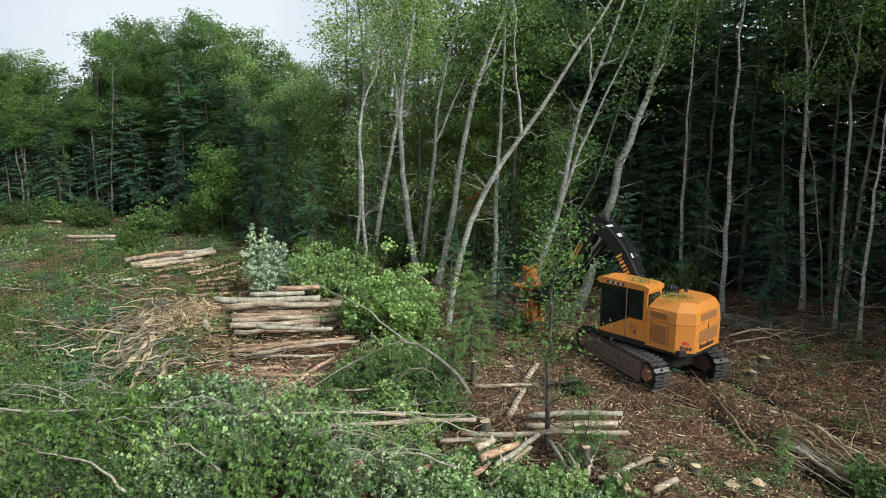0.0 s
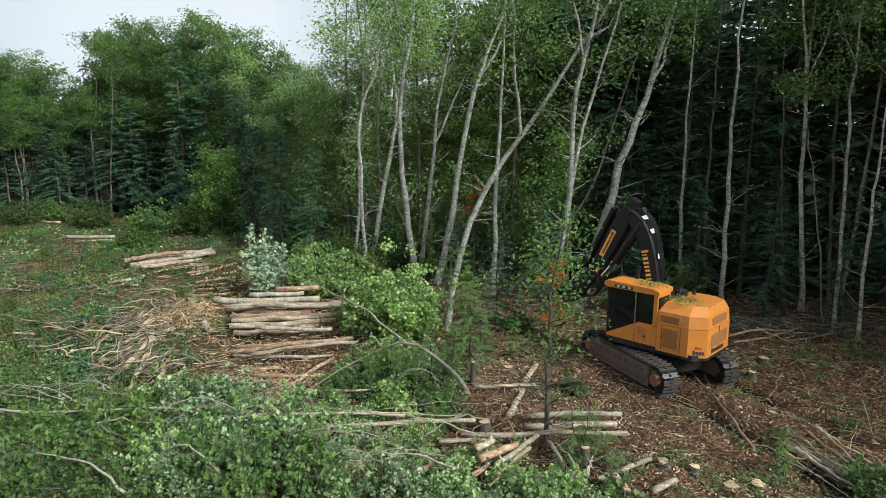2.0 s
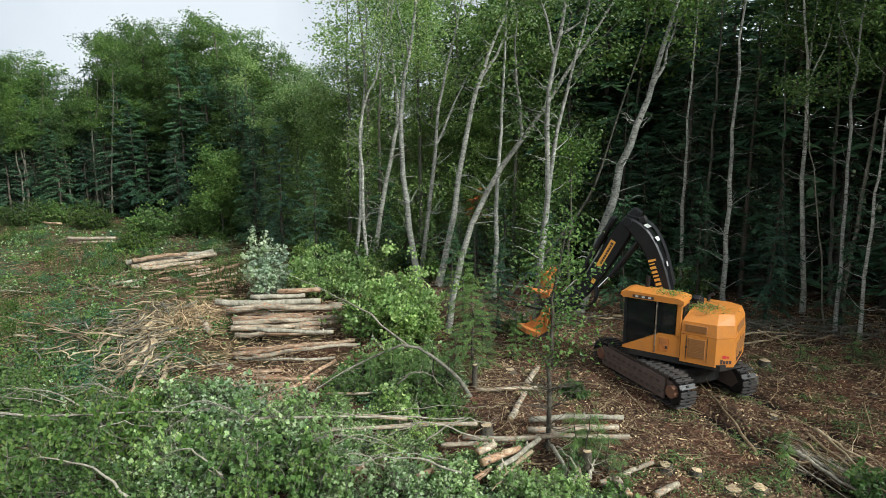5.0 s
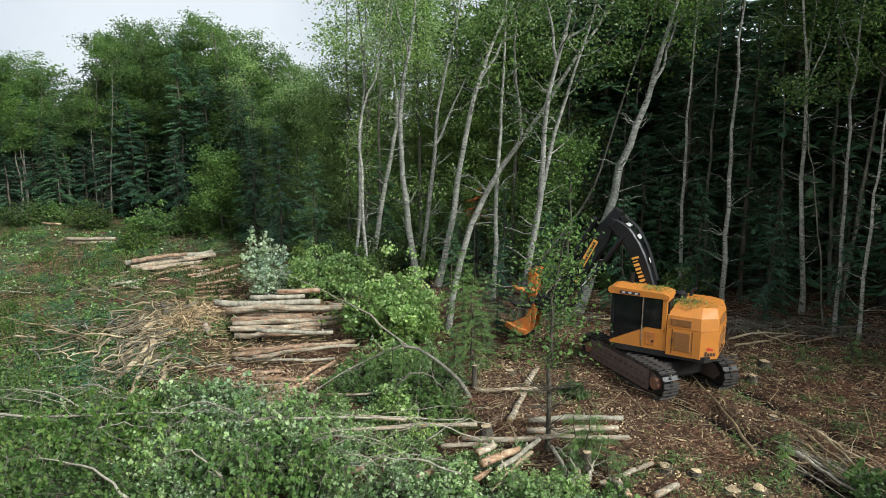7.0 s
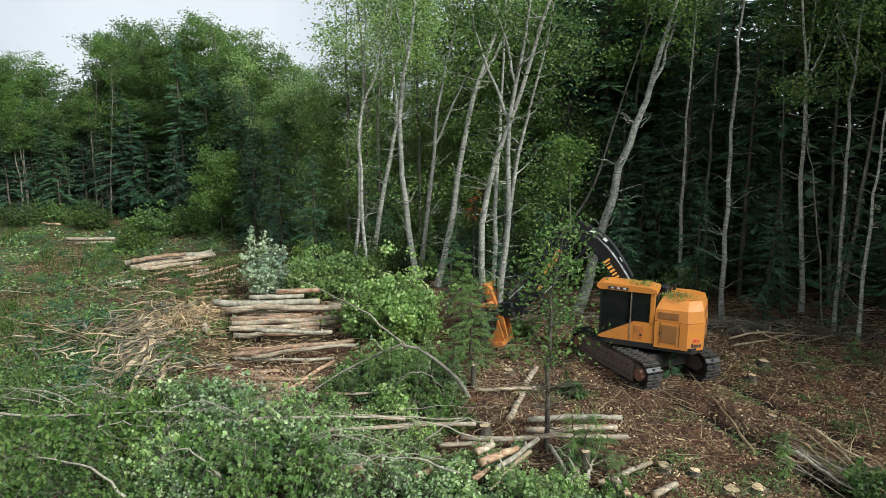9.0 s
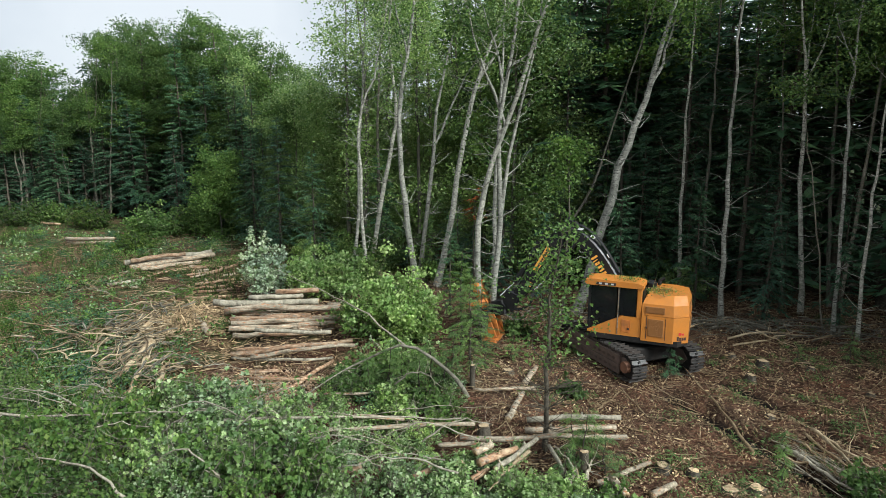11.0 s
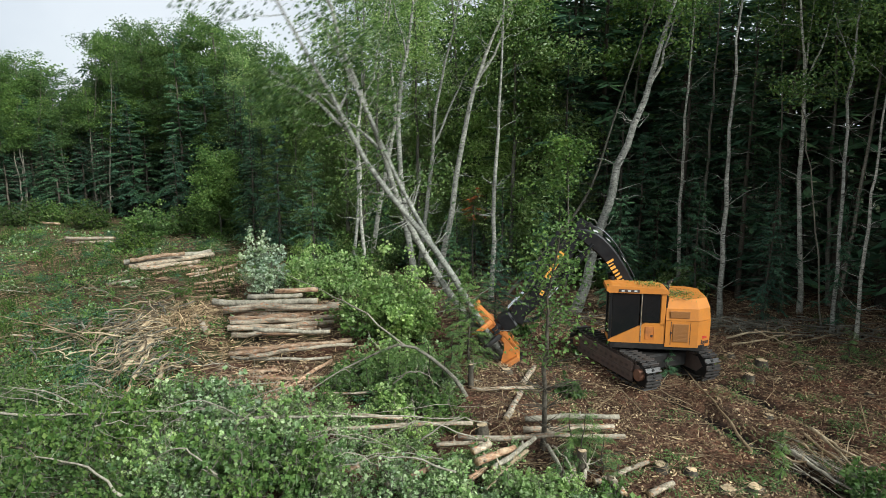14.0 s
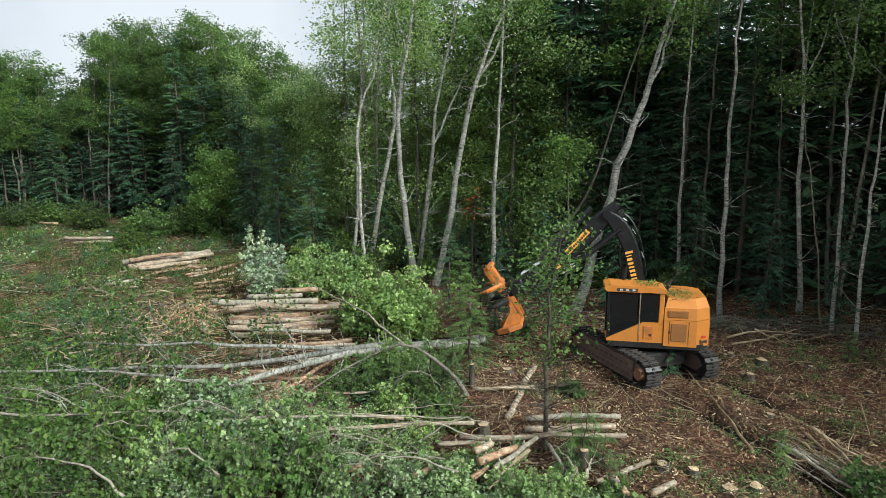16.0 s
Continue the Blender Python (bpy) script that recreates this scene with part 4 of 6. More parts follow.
SCRAP_LOGS = [
    ((1.88, 16.77, 0.12), (2.62, 18.52, 0.12), 0.098, 0),
    ((2.71, 19.28, 0.12), (3.34, 20.75, 0.12), 0.102, 0),
    ((1.06, 18.64, 0.2), (3.00, 18.77, 0.2), 0.061, 0),
    ((2.74, 14.75, 0.35), (2.91, 12.93, 0.35), 0.051, 0),
    ((3.64, 13.43, 0.12), (5.13, 14.39, 0.12), 0.065, 0),
    ((4.01, 13.59, 0.14), (4.27, 12.89, 0.14), 0.104, 0),
    ((4.76, 13.03, 0.12), (5.48, 13.43, 0.12), 0.086, 0),
    ((-15.26, 22.55, 0.15), (-13.67, 22.37, 0.15), 0.094, 0),
    ((-17.42, 23.83, 0.3), (-15.78, 23.35, 0.3), 0.044, 0),
    ((-14.20, 19.11, 0.15), (-13.66, 18.80, 0.15), 0.079, 0),
    ((3.25, 14.25, 0.2), (3.13, 12.91, 0.2), 0.050, 0),
]


def build_logs():
    rng = np.random.default_rng(77)
    k = 0
    for rows, thick in ((PILE_LOGS, 1.0), (ROW_LOGS, 1.0), (STRIP_LOGS, 0.95), (UPPER_LOGS, 0.95), (FAR_LOGS, 1.1), (NEAR_LOGS, 1.0), (BROKEN_LOGS, 1.0), (SCRAP_LOGS, 1.0)):
        for a, b, r, red in rows:
            a = np.array(a) + rng.normal(size=3) * [0.04, 0.04, 0.02]
            b = np.array(b) + rng.normal(size=3) * [0.04, 0.04, 0.02]
            bark = "bark_red" if red else ("bark_pale" if k % 4 == 1 else "bark_log")
            ob = log(a, b, r * thick, 300 + k, bark, bow=0.07)
            tagged(ob, "reddish half-peeled log with a pale cut end" if red else "grey-brown felled log with a pale cut end", "log", "felled logs")
            k += 1
    # shattered butts before the pile
    for j, (a, b, r) in enumerate((((-10.35, 21.6, 0.75), (-10.75, 19.2, 0.15), 0.15), ((-9.95, 20.4, 0.6), (-9.75, 18.5, 0.1), 0.1), ((-11.9, 25.1, 0.5), (-12.0, 22.4, 0.2), 0.11), ((-12.6, 23.6, 0.3), (-13.1, 21.4, 0.15), 0.08), ((-9.3, 20.3, 0.3), (-9.0, 18.4, 0.1), 0.09))):
        ob = log(a, b, r, 380 + j, "root", "shattered_butt", 0.16, 0.5)
        tagged(ob, "shattered pale log butt with torn fibres", "log", "felled logs")
    # loose tops and ends strewn round the upper pile
    for j in range(30):
        x, y = -15.5 + rng.normal() * 1.6, 35.2 + rng.normal() * 1.7
        d = np.array([math.cos(0.6 + rng.normal() * 0.5), math.sin(0.6 + rng.normal() * 0.5), 0]) * rng.uniform(0.4, 1.3)
        ob = log((x, y, 0.14), (x + d[0], y + d[1], 0.16), rng.uniform(0.04, 0.09), 430 + j, "bark_red" if j % 3 else "bark_log", bow=0.06)
        tagged(ob, "short torn log end among chips and grass", "log", "felled logs")
    # short ends filling the pile from below
    for j in range(26):
        u = rng.uniform()
        x, y = rng.uniform(-9.3, -5.0), 24.5 + 3.6 * u + rng.normal() * 0.2
        ln = rng.uniform(0.5, 1.5)
        ob = log((x, y, 0.12 + 0.3 * u), (x + ln, y + rng.normal() * 0.25, 0.14 + 0.3 * u), rng.uniform(0.05, 0.11), 390 + j, "bark_red" if j % 2 else "bark_log", bow=0.05)
        tagged(ob, "short log end in the shade of the log pile", "log", "felled logs")


build_logs()


def stump(x, y, r, h, seed):
    rng = np.random.default_rng(seed)
    s = Shape()
    s.tube([(0, 0, -0.1), (0, 0, 0.05), (0, 0, h * 0.6), (rng.normal() * 0.02, 0, h)], [r * 1.5, r * 1.25, r * 1.03, r], 12, 0, None, 0.08, rng)
    root = empty("stump", (x, y, float(ground_height(x, y))))
    part("bark", s, M["bark_dark"], root, smooth=True, fix=False)
    c = Shape()
    ang = np.linspace(0, 2 * math.pi, 12, endpoint=False)
    rim = np.stack([np.cos(ang) * r * 0.99, np.sin(ang) * r * 0.99, h - 0.01 + rng.normal(size=12) * 0.012], 1)
    c.add(np.vstack([rim, [[0, 0, h + 0.02]]]), [[i, (i + 1) % 12, 12] for i in range(12)])
    part("cut_face", c, M["stump_wood"], root, "pale freshly sawn wood", fix=False)
    tagged(root, "low fresh stump with a pale sawn face", "stump", "stumps")


for k, (p, r, h) in enumerate([
        ((6.07, 13.94), 0.17, 0.22), ((5.45, 14.20), 0.2, 0.2), ((6.68, 13.29), 0.22, 0.12), ((11.44, 21.38), 0.24, 0.25), ((2.27, 20.38), 0.2, 0.16), ((10.33, 19.99), 0.2, 0.3),
        ((9.51, 17.05), 0.14, 0.1), ((7.30, 13.27), 0.2, 0.15), ((8.37, 15.77), 0.1, 0.18), ((10.79, 22.36), 0.16, 0.15), ((12.86, 20.85), 0.14, 0.14), ((1.18, 16.09), 0.2, 0.4), ((13.54, 18.71), 0.14, 0.12), ((0.99, 19.02), 0.1, 0.95), ((3.44, 13.95), 0.13, 0.9)]):
    stump(p[0], p[1], r * 0.8, h * 0.8, 500 + k)


def pole(name, pts, r, seed, bark="bark_grey", label="", category="branch", twigs=6):
    """A bare branch or thin stem along a path, with twigs."""
    rng = np.random.default_rng(seed)
    base = np.asarray(pts[0], float)
    line = smooth_path(np.asarray(pts, float) - base, 12)
    line[1:-1] += rng.normal(size=(10, 3)) * 0.02
    s = Shape()
    rr = r * (1 - 0.75 * np.linspace(0, 1, 12))
    s.tube(line, rr, 7, 0, 0)
    side = []
    for _ in range(twigs):
        i = rng.integers(3, 11)
        e = line[i] + unit(rng.normal(size=3) + [0, 0, 0.2]) * rng.uniform(0.2, 0.8)
        side.append((bent_line(rng, line[i], e, 4, 0.3), rr[i] * 0.45 * np.array([1, 0.8, 0.5, 0.2])))
    ob = new(name, s.mesh(name, [M[bark]], True))
    ob.location = base
    for q, radii in side:
        t = Shape()
        t.tube(q, radii, 4)
        part("twig", t, M[bark], ob, smooth=True, fix=False)
    return tagged(ob, label, category, "loose branches")


NEAR_POLES = [
    ([(8.95, 14.89, 0.15), (9.18, 13.61, 0.20), (9.64, 12.44, 0.15)], 0.06, "bark_pale"),
    ([(10.04, 15.92, 0.25), (10.19, 14.70, 0.25), (10.62, 13.57, 0.15)], 0.055, "root"),
    ([(8.78, 15.24, 0.12), (9.16, 14.38, 0.20), (9.40, 13.41, 0.10)], 0.05, "bark_pale"),
    ([(10.00, 15.35, 0.30), (9.89, 13.81, 0.30), (9.90, 12.47, 0.20)], 0.045, "root"),
    ([(2.75, 12.95, 0.10), (3.17, 13.81, 0.30), (2.82, 14.52, 0.50)], 0.05, "bark_pale"),
    ([(3.37, 13.48, 0.20), (3.67, 14.11, 0.35)], 0.06, "bark_pale"),
    ([(2.19, 14.52, 0.35), (1.61, 13.64, 0.40), (1.08, 12.85, 0.30)], 0.055, "root"),
    ([(0.82, 18.05, 0.20), (0.28, 18.59, 0.80), (-1.07, 19.00, 1.50), (-2.58, 19.04, 1.00), (-4.10, 18.03, 0.30)], 0.075, "bark_pale"),
    ([(-1.10, 19.00, 1.50), (-2.89, 21.67, 1.90), (-4.90, 24.85, 1.80), (-7.24, 26.93, 2.20)], 0.035, "bark_pale"),
]
EDGE_POLES = [
    ([(-11.85, 15.21, 1.00), (-9.08, 14.97, 1.10), (-5.44, 15.65, 1.00)], 0.04, "bark_pale"),
    ([(-5.48, 14.89, 1.00), (-2.70, 15.32, 0.90), (0.55, 15.81, 0.60)], 0.05, "bark_pale"),
    ([(11.15, 23.57, 0.20), (12.49, 23.67, 0.40), (14.61, 23.85, 0.20)], 0.05, "root"),
    ([(11.01, 22.79, 0.20), (12.75, 23.28, 0.30), (14.85, 24.69, 0.30)], 0.045, "root"),
    ([(12.13, 23.41, 0.60), (12.79, 23.28, 0.30), (13.42, 22.88, 0.10)], 0.04, "root"),
    ([(16.41, 24.57, 0.10), (14.49, 23.28, 0.30), (13.38, 23.20, 0.10)], 0.035, "root"),
    ([(6.95, 35.22, 0.60), (4.81, 31.58, 0.50), (2.90, 26.93, 0.10)], 0.08, "bark_pale"),
    ([(6.81, 21.53, 0.05), (6.93, 18.92, 0.10), (7.57, 17.78, 0.05)], 0.035, "root"),
    ([(6.60, 23.87, 0.10), (5.42, 22.63, 0.30), (4.53, 23.53, 0.10)], 0.05, "root"),
    ([(7.90, 26.93, 0.10), (6.63, 25.86, 0.30), (5.72, 27.28, 0.10)], 0.05, "root"),
    ([(9.08, 24.57, 0.10), (10.63, 25.07, 0.30), (12.89, 26.93, 0.10)], 0.05, "root"),
]
LOOSE_POLES = [
    ([(8.04, 15.07, 0.05), (8.26, 17.62, 0.12), (8.26, 20.47, 0.25)], 0.05, "twig"),
    ([(9.85, 15.96, 0.10), (9.80, 14.52, 0.20), (10.21, 13.06, 0.10)], 0.055, "twig"),
    ([(9.55, 15.43, 0.10), (9.40, 14.07, 0.15), (9.91, 12.73, 0.10)], 0.05, "twig"),
    ([(8.67, 14.75, 0.10), (9.12, 14.07, 0.15), (9.80, 13.22, 0.10)], 0.04, "twig"),
    ([(-12.56, 22.17, 0.20), (-14.66, 23.67, 0.40), (-17.16, 24.82, 0.50), (-19.10, 25.61, 0.50)], 0.05, "twig"),
    ([(-6.48, 11.90, 0.70), (-7.57, 12.65, 0.90), (-8.85, 13.13, 0.90), (-10.30, 13.18, 0.80)], 0.035, "bark_pale"),
    ([(-10.58, 13.96, 0.80), (-9.60, 13.69, 0.80), (-8.98, 13.29, 0.60)], 0.02, "twig"),
    ([(0.98, 19.15, 0.00), (1.07, 21.11, 0.00)], 0.07, "bark_pale"),
    ([(-14.11, 28.05, 0.30), (-16.46, 30.07, 0.30), (-21.64, 35.09, 0.30)], 0.04, "twig"),
    ([(-5.91, 17.02, 0.40), (-3.71, 16.62, 0.50), (-2.25, 16.29, 0.40)], 0.035, "bark_pale"),
    ([(4.41, 17.20, 0.05), (5.76, 18.92, 0.10)], 0.03, "twig"),
    ([(5.69, 18.68, 0.20), (5.84, 16.68, 0.30), (6.84, 16.74, 0.10)], 0.02, "twig"),
]
for k, (pts, r, bark) in enumerate(NEAR_POLES + EDGE_POLES + LOOSE_POLES):
    if len(pts) == 2 and k == 27:
        pts = [pts[0], (pts[0][0], pts[0][1], 0.95)]
    pole("fallen_branch", pts, r, 700 + k, bark, "bare grey branch lying on the slash" if bark != "twig" else "dry broken brown branch on the ground")


def build_loose_poles():
    rng = np.random.default_rng(91)
    for k in range(46):
        near = k < 30
        y = rng.uniform(12.6, 18) if near else rng.uniform(18, 34)
        x = rng.uniform(-0.7 * y, 2.0 if near else -0.25 * y)
        a = rng.uniform(-0.5, 0.5) + (math.pi if rng.uniform() < 0.5 else 0)
        ln = rng.uniform(1.2, 3.2)
        z = rng.uniform(0.75, 1.3) if near else rng.uniform(0.15, 0.5)
        d = np.array([math.cos(a), math.sin(a) * 0.7, 0])
        pts = [(x, y, z * 0.7), (x + d[0] * ln * 0.5, y + d[1] * ln * 0.5 + rng.normal() * 0.15, z + rng.uniform(0, 0.25)), (x + d[0] * ln, y + d[1] * ln, z * rng.uniform(0.6, 1.1))]
        pole("fallen_branch", pts, rng.uniform(0.01, 0.03), 760 + k, "bark_pale", "bare grey branch lying on the slash", "branch", 9)


build_loose_poles()


def build_litter():
    """Chips, bark and twigs strewn over the cleared ground."""
    rng = np.random.default_rng(21)
    def sticks(name, n, area, lmin, lmax, rad, mat, label, lift=0.1):
        s = Shape()
        x = rng.uniform(area[0], area[1], n)
        y = rng.uniform(area[2], area[3], n)
        keep = (np.abs(x) < y * 0.74 + 1)
        x, y = x[keep], y[keep]
        z = ground_height(x, y)
        for i in range(len(x)):
            ln = rng.uniform(lmin, lmax) * rng.uniform(0.4, 1)
            a = rng.uniform(0, math.pi)
            d = np.array([math.cos(a), math.sin(a), rng.uniform(-0.12, 0.18)]) * ln / 2
            c = np.array([x[i], y[i], z[i] + rad + rng.uniform(0, lift)])
            s.tube([c - d, c + rng.normal(size=3) * ln * 0.05, c + d], [rad * rng.uniform(0.5, 1.1), rad * 0.9, rad * 0.4], 4, 0)
        ob = new(name, s.mesh(name, [mat], True))
        tagged(ob, label, "litter", kind="stuff")
    sticks("twig_litter", 8000, (1.5, 24, 11, 31), 0.12, 0.9, 0.007, M["twig"], "dry brown twigs strewn over the bark litter")
    sticks("branch_litter", 900, (0, 22, 11, 32), 0.5, 2.4, 0.013, M["twig"], "broken brown branches strewn over the cleared ground", 0.15)
    sticks("slash_litter", 6500, (-30, 2, 14, 48), 0.3, 1.9, 0.012, M["twig"], "tangled grey-brown slash across the cutting", 0.35)
    def flakes(name, n, area, size, mat, label):
        x = rng.uniform(area[0], area[1], n)
        y = rng.uniform(area[2], area[3], n)
        keep = np.abs(x) < y * 0.74 + 1
        x, y = x[keep], y[keep]
        z = ground_height(x, y) + rng.uniform(0.02, 0.09, len(x))
        s = Shape()
        s.quads(leaves(rng, np.stack([x, y, z], 1), size, 0.25, 1.0, 0.12, 0.3))
        tagged(new(name, s.mesh(name, [mat])), label, "litter", kind="stuff")
    flakes("bark_flakes", 26000, (1, 22, 11, 30), 0.085, M["twig"], "broken bark flakes over the cleared ground")
    flakes("pale_chips", 5000, (1, 20, 11, 28), 0.05, M["wood_cut"], "small pale chips over the cleared ground")
    flakes("slash_flakes", 9000, (-27, 1, 15, 46), 0.11, M["twig"], "broken bark and leaves over the cutting")
    n = 15000
    y = rng.uniform(17, 58, n)
    x = rng.uniform(-0.74, -0.1, n) * y
    patch = np.sin(x * 0.55 + 1.2) + np.cos(y * 0.42 + x * 0.2) + rng.normal(size=n) * 0.5
    ok = (patch > 0.3) & ~((x > -10) & (y < 33))
    x, y = x[ok], y[ok]
    z = ground_height(x, y)
    d = np.stack([rng.normal(size=len(x)) * 0.12, rng.normal(size=len(x)) * 0.12, rng.uniform(0.2, 0.55, len(x))], 1)
    w = unit(np.stack([rng.normal(size=len(x)), rng.normal(size=len(x)), np.zeros(len(x))], 1)) * 0.03
    p = np.stack([x, y, z - 0.02], 1)
    s = Shape()
    s.quads(np.stack([p - w, p + w, p + d * 0.7 + w * 0.8, p + d - w * 0.3], 1))
    tagged(new("grass_tufts", s.mesh("grass_tufts", [M["grass"]])), "bright green grass among the slash", "grass", kind="stuff")
    for name, leaf, size, n, limit in (("bough_cover", "leaf_brush", 0.1, 200, 0), ("leafy_cover", "leaf_maple", 0.09, 300, 0), ("fern_cover", "leaf_birch", 0.12, 420, 1), ("fir_cover", "needle", 0.13, 520, 2)):
        y = 17.5 + 34 * rng.uniform(size=n) ** 1.3
        x = rng.uniform(-0.74, -0.12, n) * y
        ok = ~((np.abs(x + 5.9) < 2.9) & (y > 17) & (y < 31)) & (x < -2.2)
        ok &= ~((x > -14) & (x < -9) & (y > 24) & (y < 38)) & ~((np.abs(x + 16) < 2.6) & (np.abs(y - 36.5) < 2.6))
        ok &= np.sin(x * 0.9 + y * 0.35) + np.cos(y * 0.75 - x * 0.3) + rng.normal(size=n) * 0.45 > -0.35
        s = Shape()
        for px, py in zip(x[ok], y[ok]):
            m = int(rng.uniform(14, 60) * (1 if limit < 2 else 2.2))
            w = rng.uniform(0.12, 0.5)
            ang = rng.uniform(0, math.pi)
            q = rng.normal(size=(m, 3)) * [w * 1.6, w * 0.5, 0.1]
            q = np.stack([q[:, 0] * math.cos(ang) - q[:, 1] * math.sin(ang) + px, q[:, 0] * math.sin(ang) + q[:, 1] * math.cos(ang) + py, 0.12 + np.abs(q[:, 2]) * 2], 1)
            s.quads(lobed_leaves(rng, q, size * (1 + 0.012 * (py - 18))) if not limit else leaves(rng, q, size * 1.4, 0.4, 0.7, 0.2, 0.22 if limit == 1 else 0.11))
        tagged(new(name, s.mesh(name, [M[leaf]])), ("green leafy tops lying flat among the slash", "low ferns and weeds among the slash", "dark green fir boughs lying among the slash")[limit], "brush", kind="stuff")
    # shattered tops and roots beside the log pile, splayed towards the near side
    tangle = Shape()
    grey = Shape()
    for cx, cy, n, fan in ((-12.6, 24.8, 60, 0.7), (-11.4, 22.6, 75, 0.7), (-10.6, 20.6, 80, 0.6), (-12.6, 27.0, 45, 1.2), (-9.4, 20.2, 35, 0.9), (-13.6, 22.5, 30, 1.2)):
        for j in range(n):
            p = np.array([cx, cy, 0]) + rng.normal(size=3) * [0.55, 0.65, 0]
            a = math.radians(250) + rng.normal() * fan
            d = np.array([math.cos(a), math.sin(a), rng.normal() * 0.2]) * rng.uniform(0.25, 0.95)
            p[2] = 0.15 + abs(rng.normal()) * 0.28 + abs(d[2])
            (tangle if j % 3 else grey).tube(bent_line(rng, p - d, p + d, 6, 0.3), rng.uniform(0.01, 0.04) * np.array([0.9, 1, 0.9, 0.8, 0.6, 0.2]), 5)
    tagged(new("branch_tangle", grey.mesh("branch_tangle", [M["bark_grey"]], True)), "grey broken branches tangled among pale roots", "slash", kind="stuff")
    tagged(new("root_tangle", tangle.mesh("root_tangle", [M["root"]], True)), "splayed tangle of pale broken roots and branches", "slash", kind="stuff")
    bundle = Shape()
    for _ in range(46):
        p = np.array([9.5, 14.3, 0.1]) + rng.normal(size=3) * [0.32, 0.4, 0.04]
        d = unit([0.4 + rng.normal() * 0.2, -0.92 + rng.normal() * 0.2, 0.02]) * rng.uniform(0.5, 1.1)
        p[2] = max(p[2], 0.06)
        bundle.tube(bent_line(rng, p - d, p + d, 4, 0.08), rng.uniform(0.008, 0.022) * np.array([1, 0.9, 0.7, 0.4]), 5)
    tagged(new("pole_bundle", bundle.mesh("pole_bundle", [M["bark_pale"]], True)), "bundle of thin pale grey poles lying side by side", "slash", kind="stuff")
    margin = Shape()
    for cx, cy, n, w in ((12.6, 24.9, 90, 1.3), (15.6, 24.2, 60, 1.2), (10.6, 25.6, 40, 0.9), (5.2, 26.2, 60, 1.4)):
        for _ in range(n):
            p = np.array([cx, cy, 0]) + rng.normal(size=3) * [w, w * 0.45, 0]
            a = rng.normal() * 0.6
            d = np.array([math.cos(a), math.sin(a), rng.normal() * 0.14]) * rng.uniform(0.3, 1.1)
            p[2] = 0.1 + abs(rng.normal()) * 0.16 + abs(d[2])
            margin.tube(bent_line(rng, p - d, p + d, 5, 0.25), rng.uniform(0.007, 0.03) * np.array([1, 0.9, 0.8, 0.6, 0.3]), 5)
    tagged(new("edge_slash", margin.mesh("edge_slash", [M["bark_grey"]], True)), "grey broken branches heaped along the forest edge", "slash", kind="stuff")
    heap = Shape()
    for _ in range(1500):
        p = np.array([-11.0, 26.0, 0]) + rng.normal(size=3) * [0.95, 1.2, 0]
        d = unit(rng.normal(size=3) * [1, 0.6, 0.3]) * rng.uniform(0.05, 0.32)
        p[2] = 0.06 + abs(rng.normal()) * 0.16 + abs(d[2])
        heap.tube([p - d, p + d], rng.uniform(0.008, 0.03) * np.array([1, 0.5]), 4, 0, 0)
    tagged(new("splinter_heap", heap.mesh("splinter_heap", [M["wood_cut"]])), "heap of pale splinters and torn bark by the logs", "litter", kind="stuff")
    s = Shape()
    p = np.array([-5.0, 18.9, 0]) + rng.normal(size=(2600, 3)) * [1.3, 1.0, 0]
    p[:, 2] = ground_height(p[:, 0], p[:, 1]) + rng.uniform(0.02, 0.12, len(p))
    s.quads(leaves(rng, p, 0.15, 0.35, 1.0, 0.15, 0.17))
    tagged(new("torn_bark", s.mesh("torn_bark", [M["bark_red"]])), "torn reddish bark strewn between the lower logs", "litter", kind="stuff")
    chips = []
    for cx, cy, n, w in ((7.4, 22.6, 60, 0.4), (10.9, 21.4, 90, 0.5), (9.8, 19.6, 70, 0.5), (5.2, 14.4, 160, 0.5), (6.9, 13.3, 120, 0.5), (2.2, 20.6, 120, 0.6), (5.0, 19.4, 150, 0.8), (4.2, 17.4, 160, 0.8), (8.6, 17.4, 80, 0.6), (12.4, 22.6, 80, 0.8), (3.0, 23.0, 120, 0.7), (4.9, 16.2, 90, 0.3)):
        p = np.array([cx, cy, 0.05]) + rng.normal(size=(n, 3)) * [w, w * 0.7, 0]
        p[:, 2] = ground_height(p[:, 0], p[:, 1]) + rng.uniform(0.03, 0.08, n)
        chips.append(p)
    s = Shape()
    s.quads(leaves(rng, np.concatenate(chips), 0.075, 0.3, 1.0, 0.12, 0.3))
    tagged(new("chip_drifts", s.mesh("chip_drifts", [M["stump_wood"]])), "drifts of fresh pale saw chips around the stumps", "litter", kind="stuff")
    s = Shape()
    for _ in range(75):
        px, py, w = rng.uniform(2.5, 17), rng.uniform(12.5, 25.5), rng.uniform(0.12, 0.4)
        if abs(px - 7.5) < 1.6 and 18.5 < py < 23.5:
            continue
        q = np.array([px, py, 0]) + rng.normal(size=(int(w * 420), 3)) * [w, w * 0.8, 0]
        q[:, 2] = ground_height(q[:, 0], q[:, 1]) + rng.uniform(0.02, 0.13, len(q))
        s.quads(leaves(rng, q, 0.13, 0.5, 0.7, 0.15, 0.09))
    tagged(new("fir_sprigs", s.mesh("fir_sprigs", [M["needle_fresh"]])), "torn green fir sprigs on the bark litter", "litter", kind="stuff")
    sticks("bright_chips", 900, (1, 20, 11, 27), 0.08, 0.32, 0.028, M["wood_cut"], "pale fresh wood chips on the litter", 0.03)
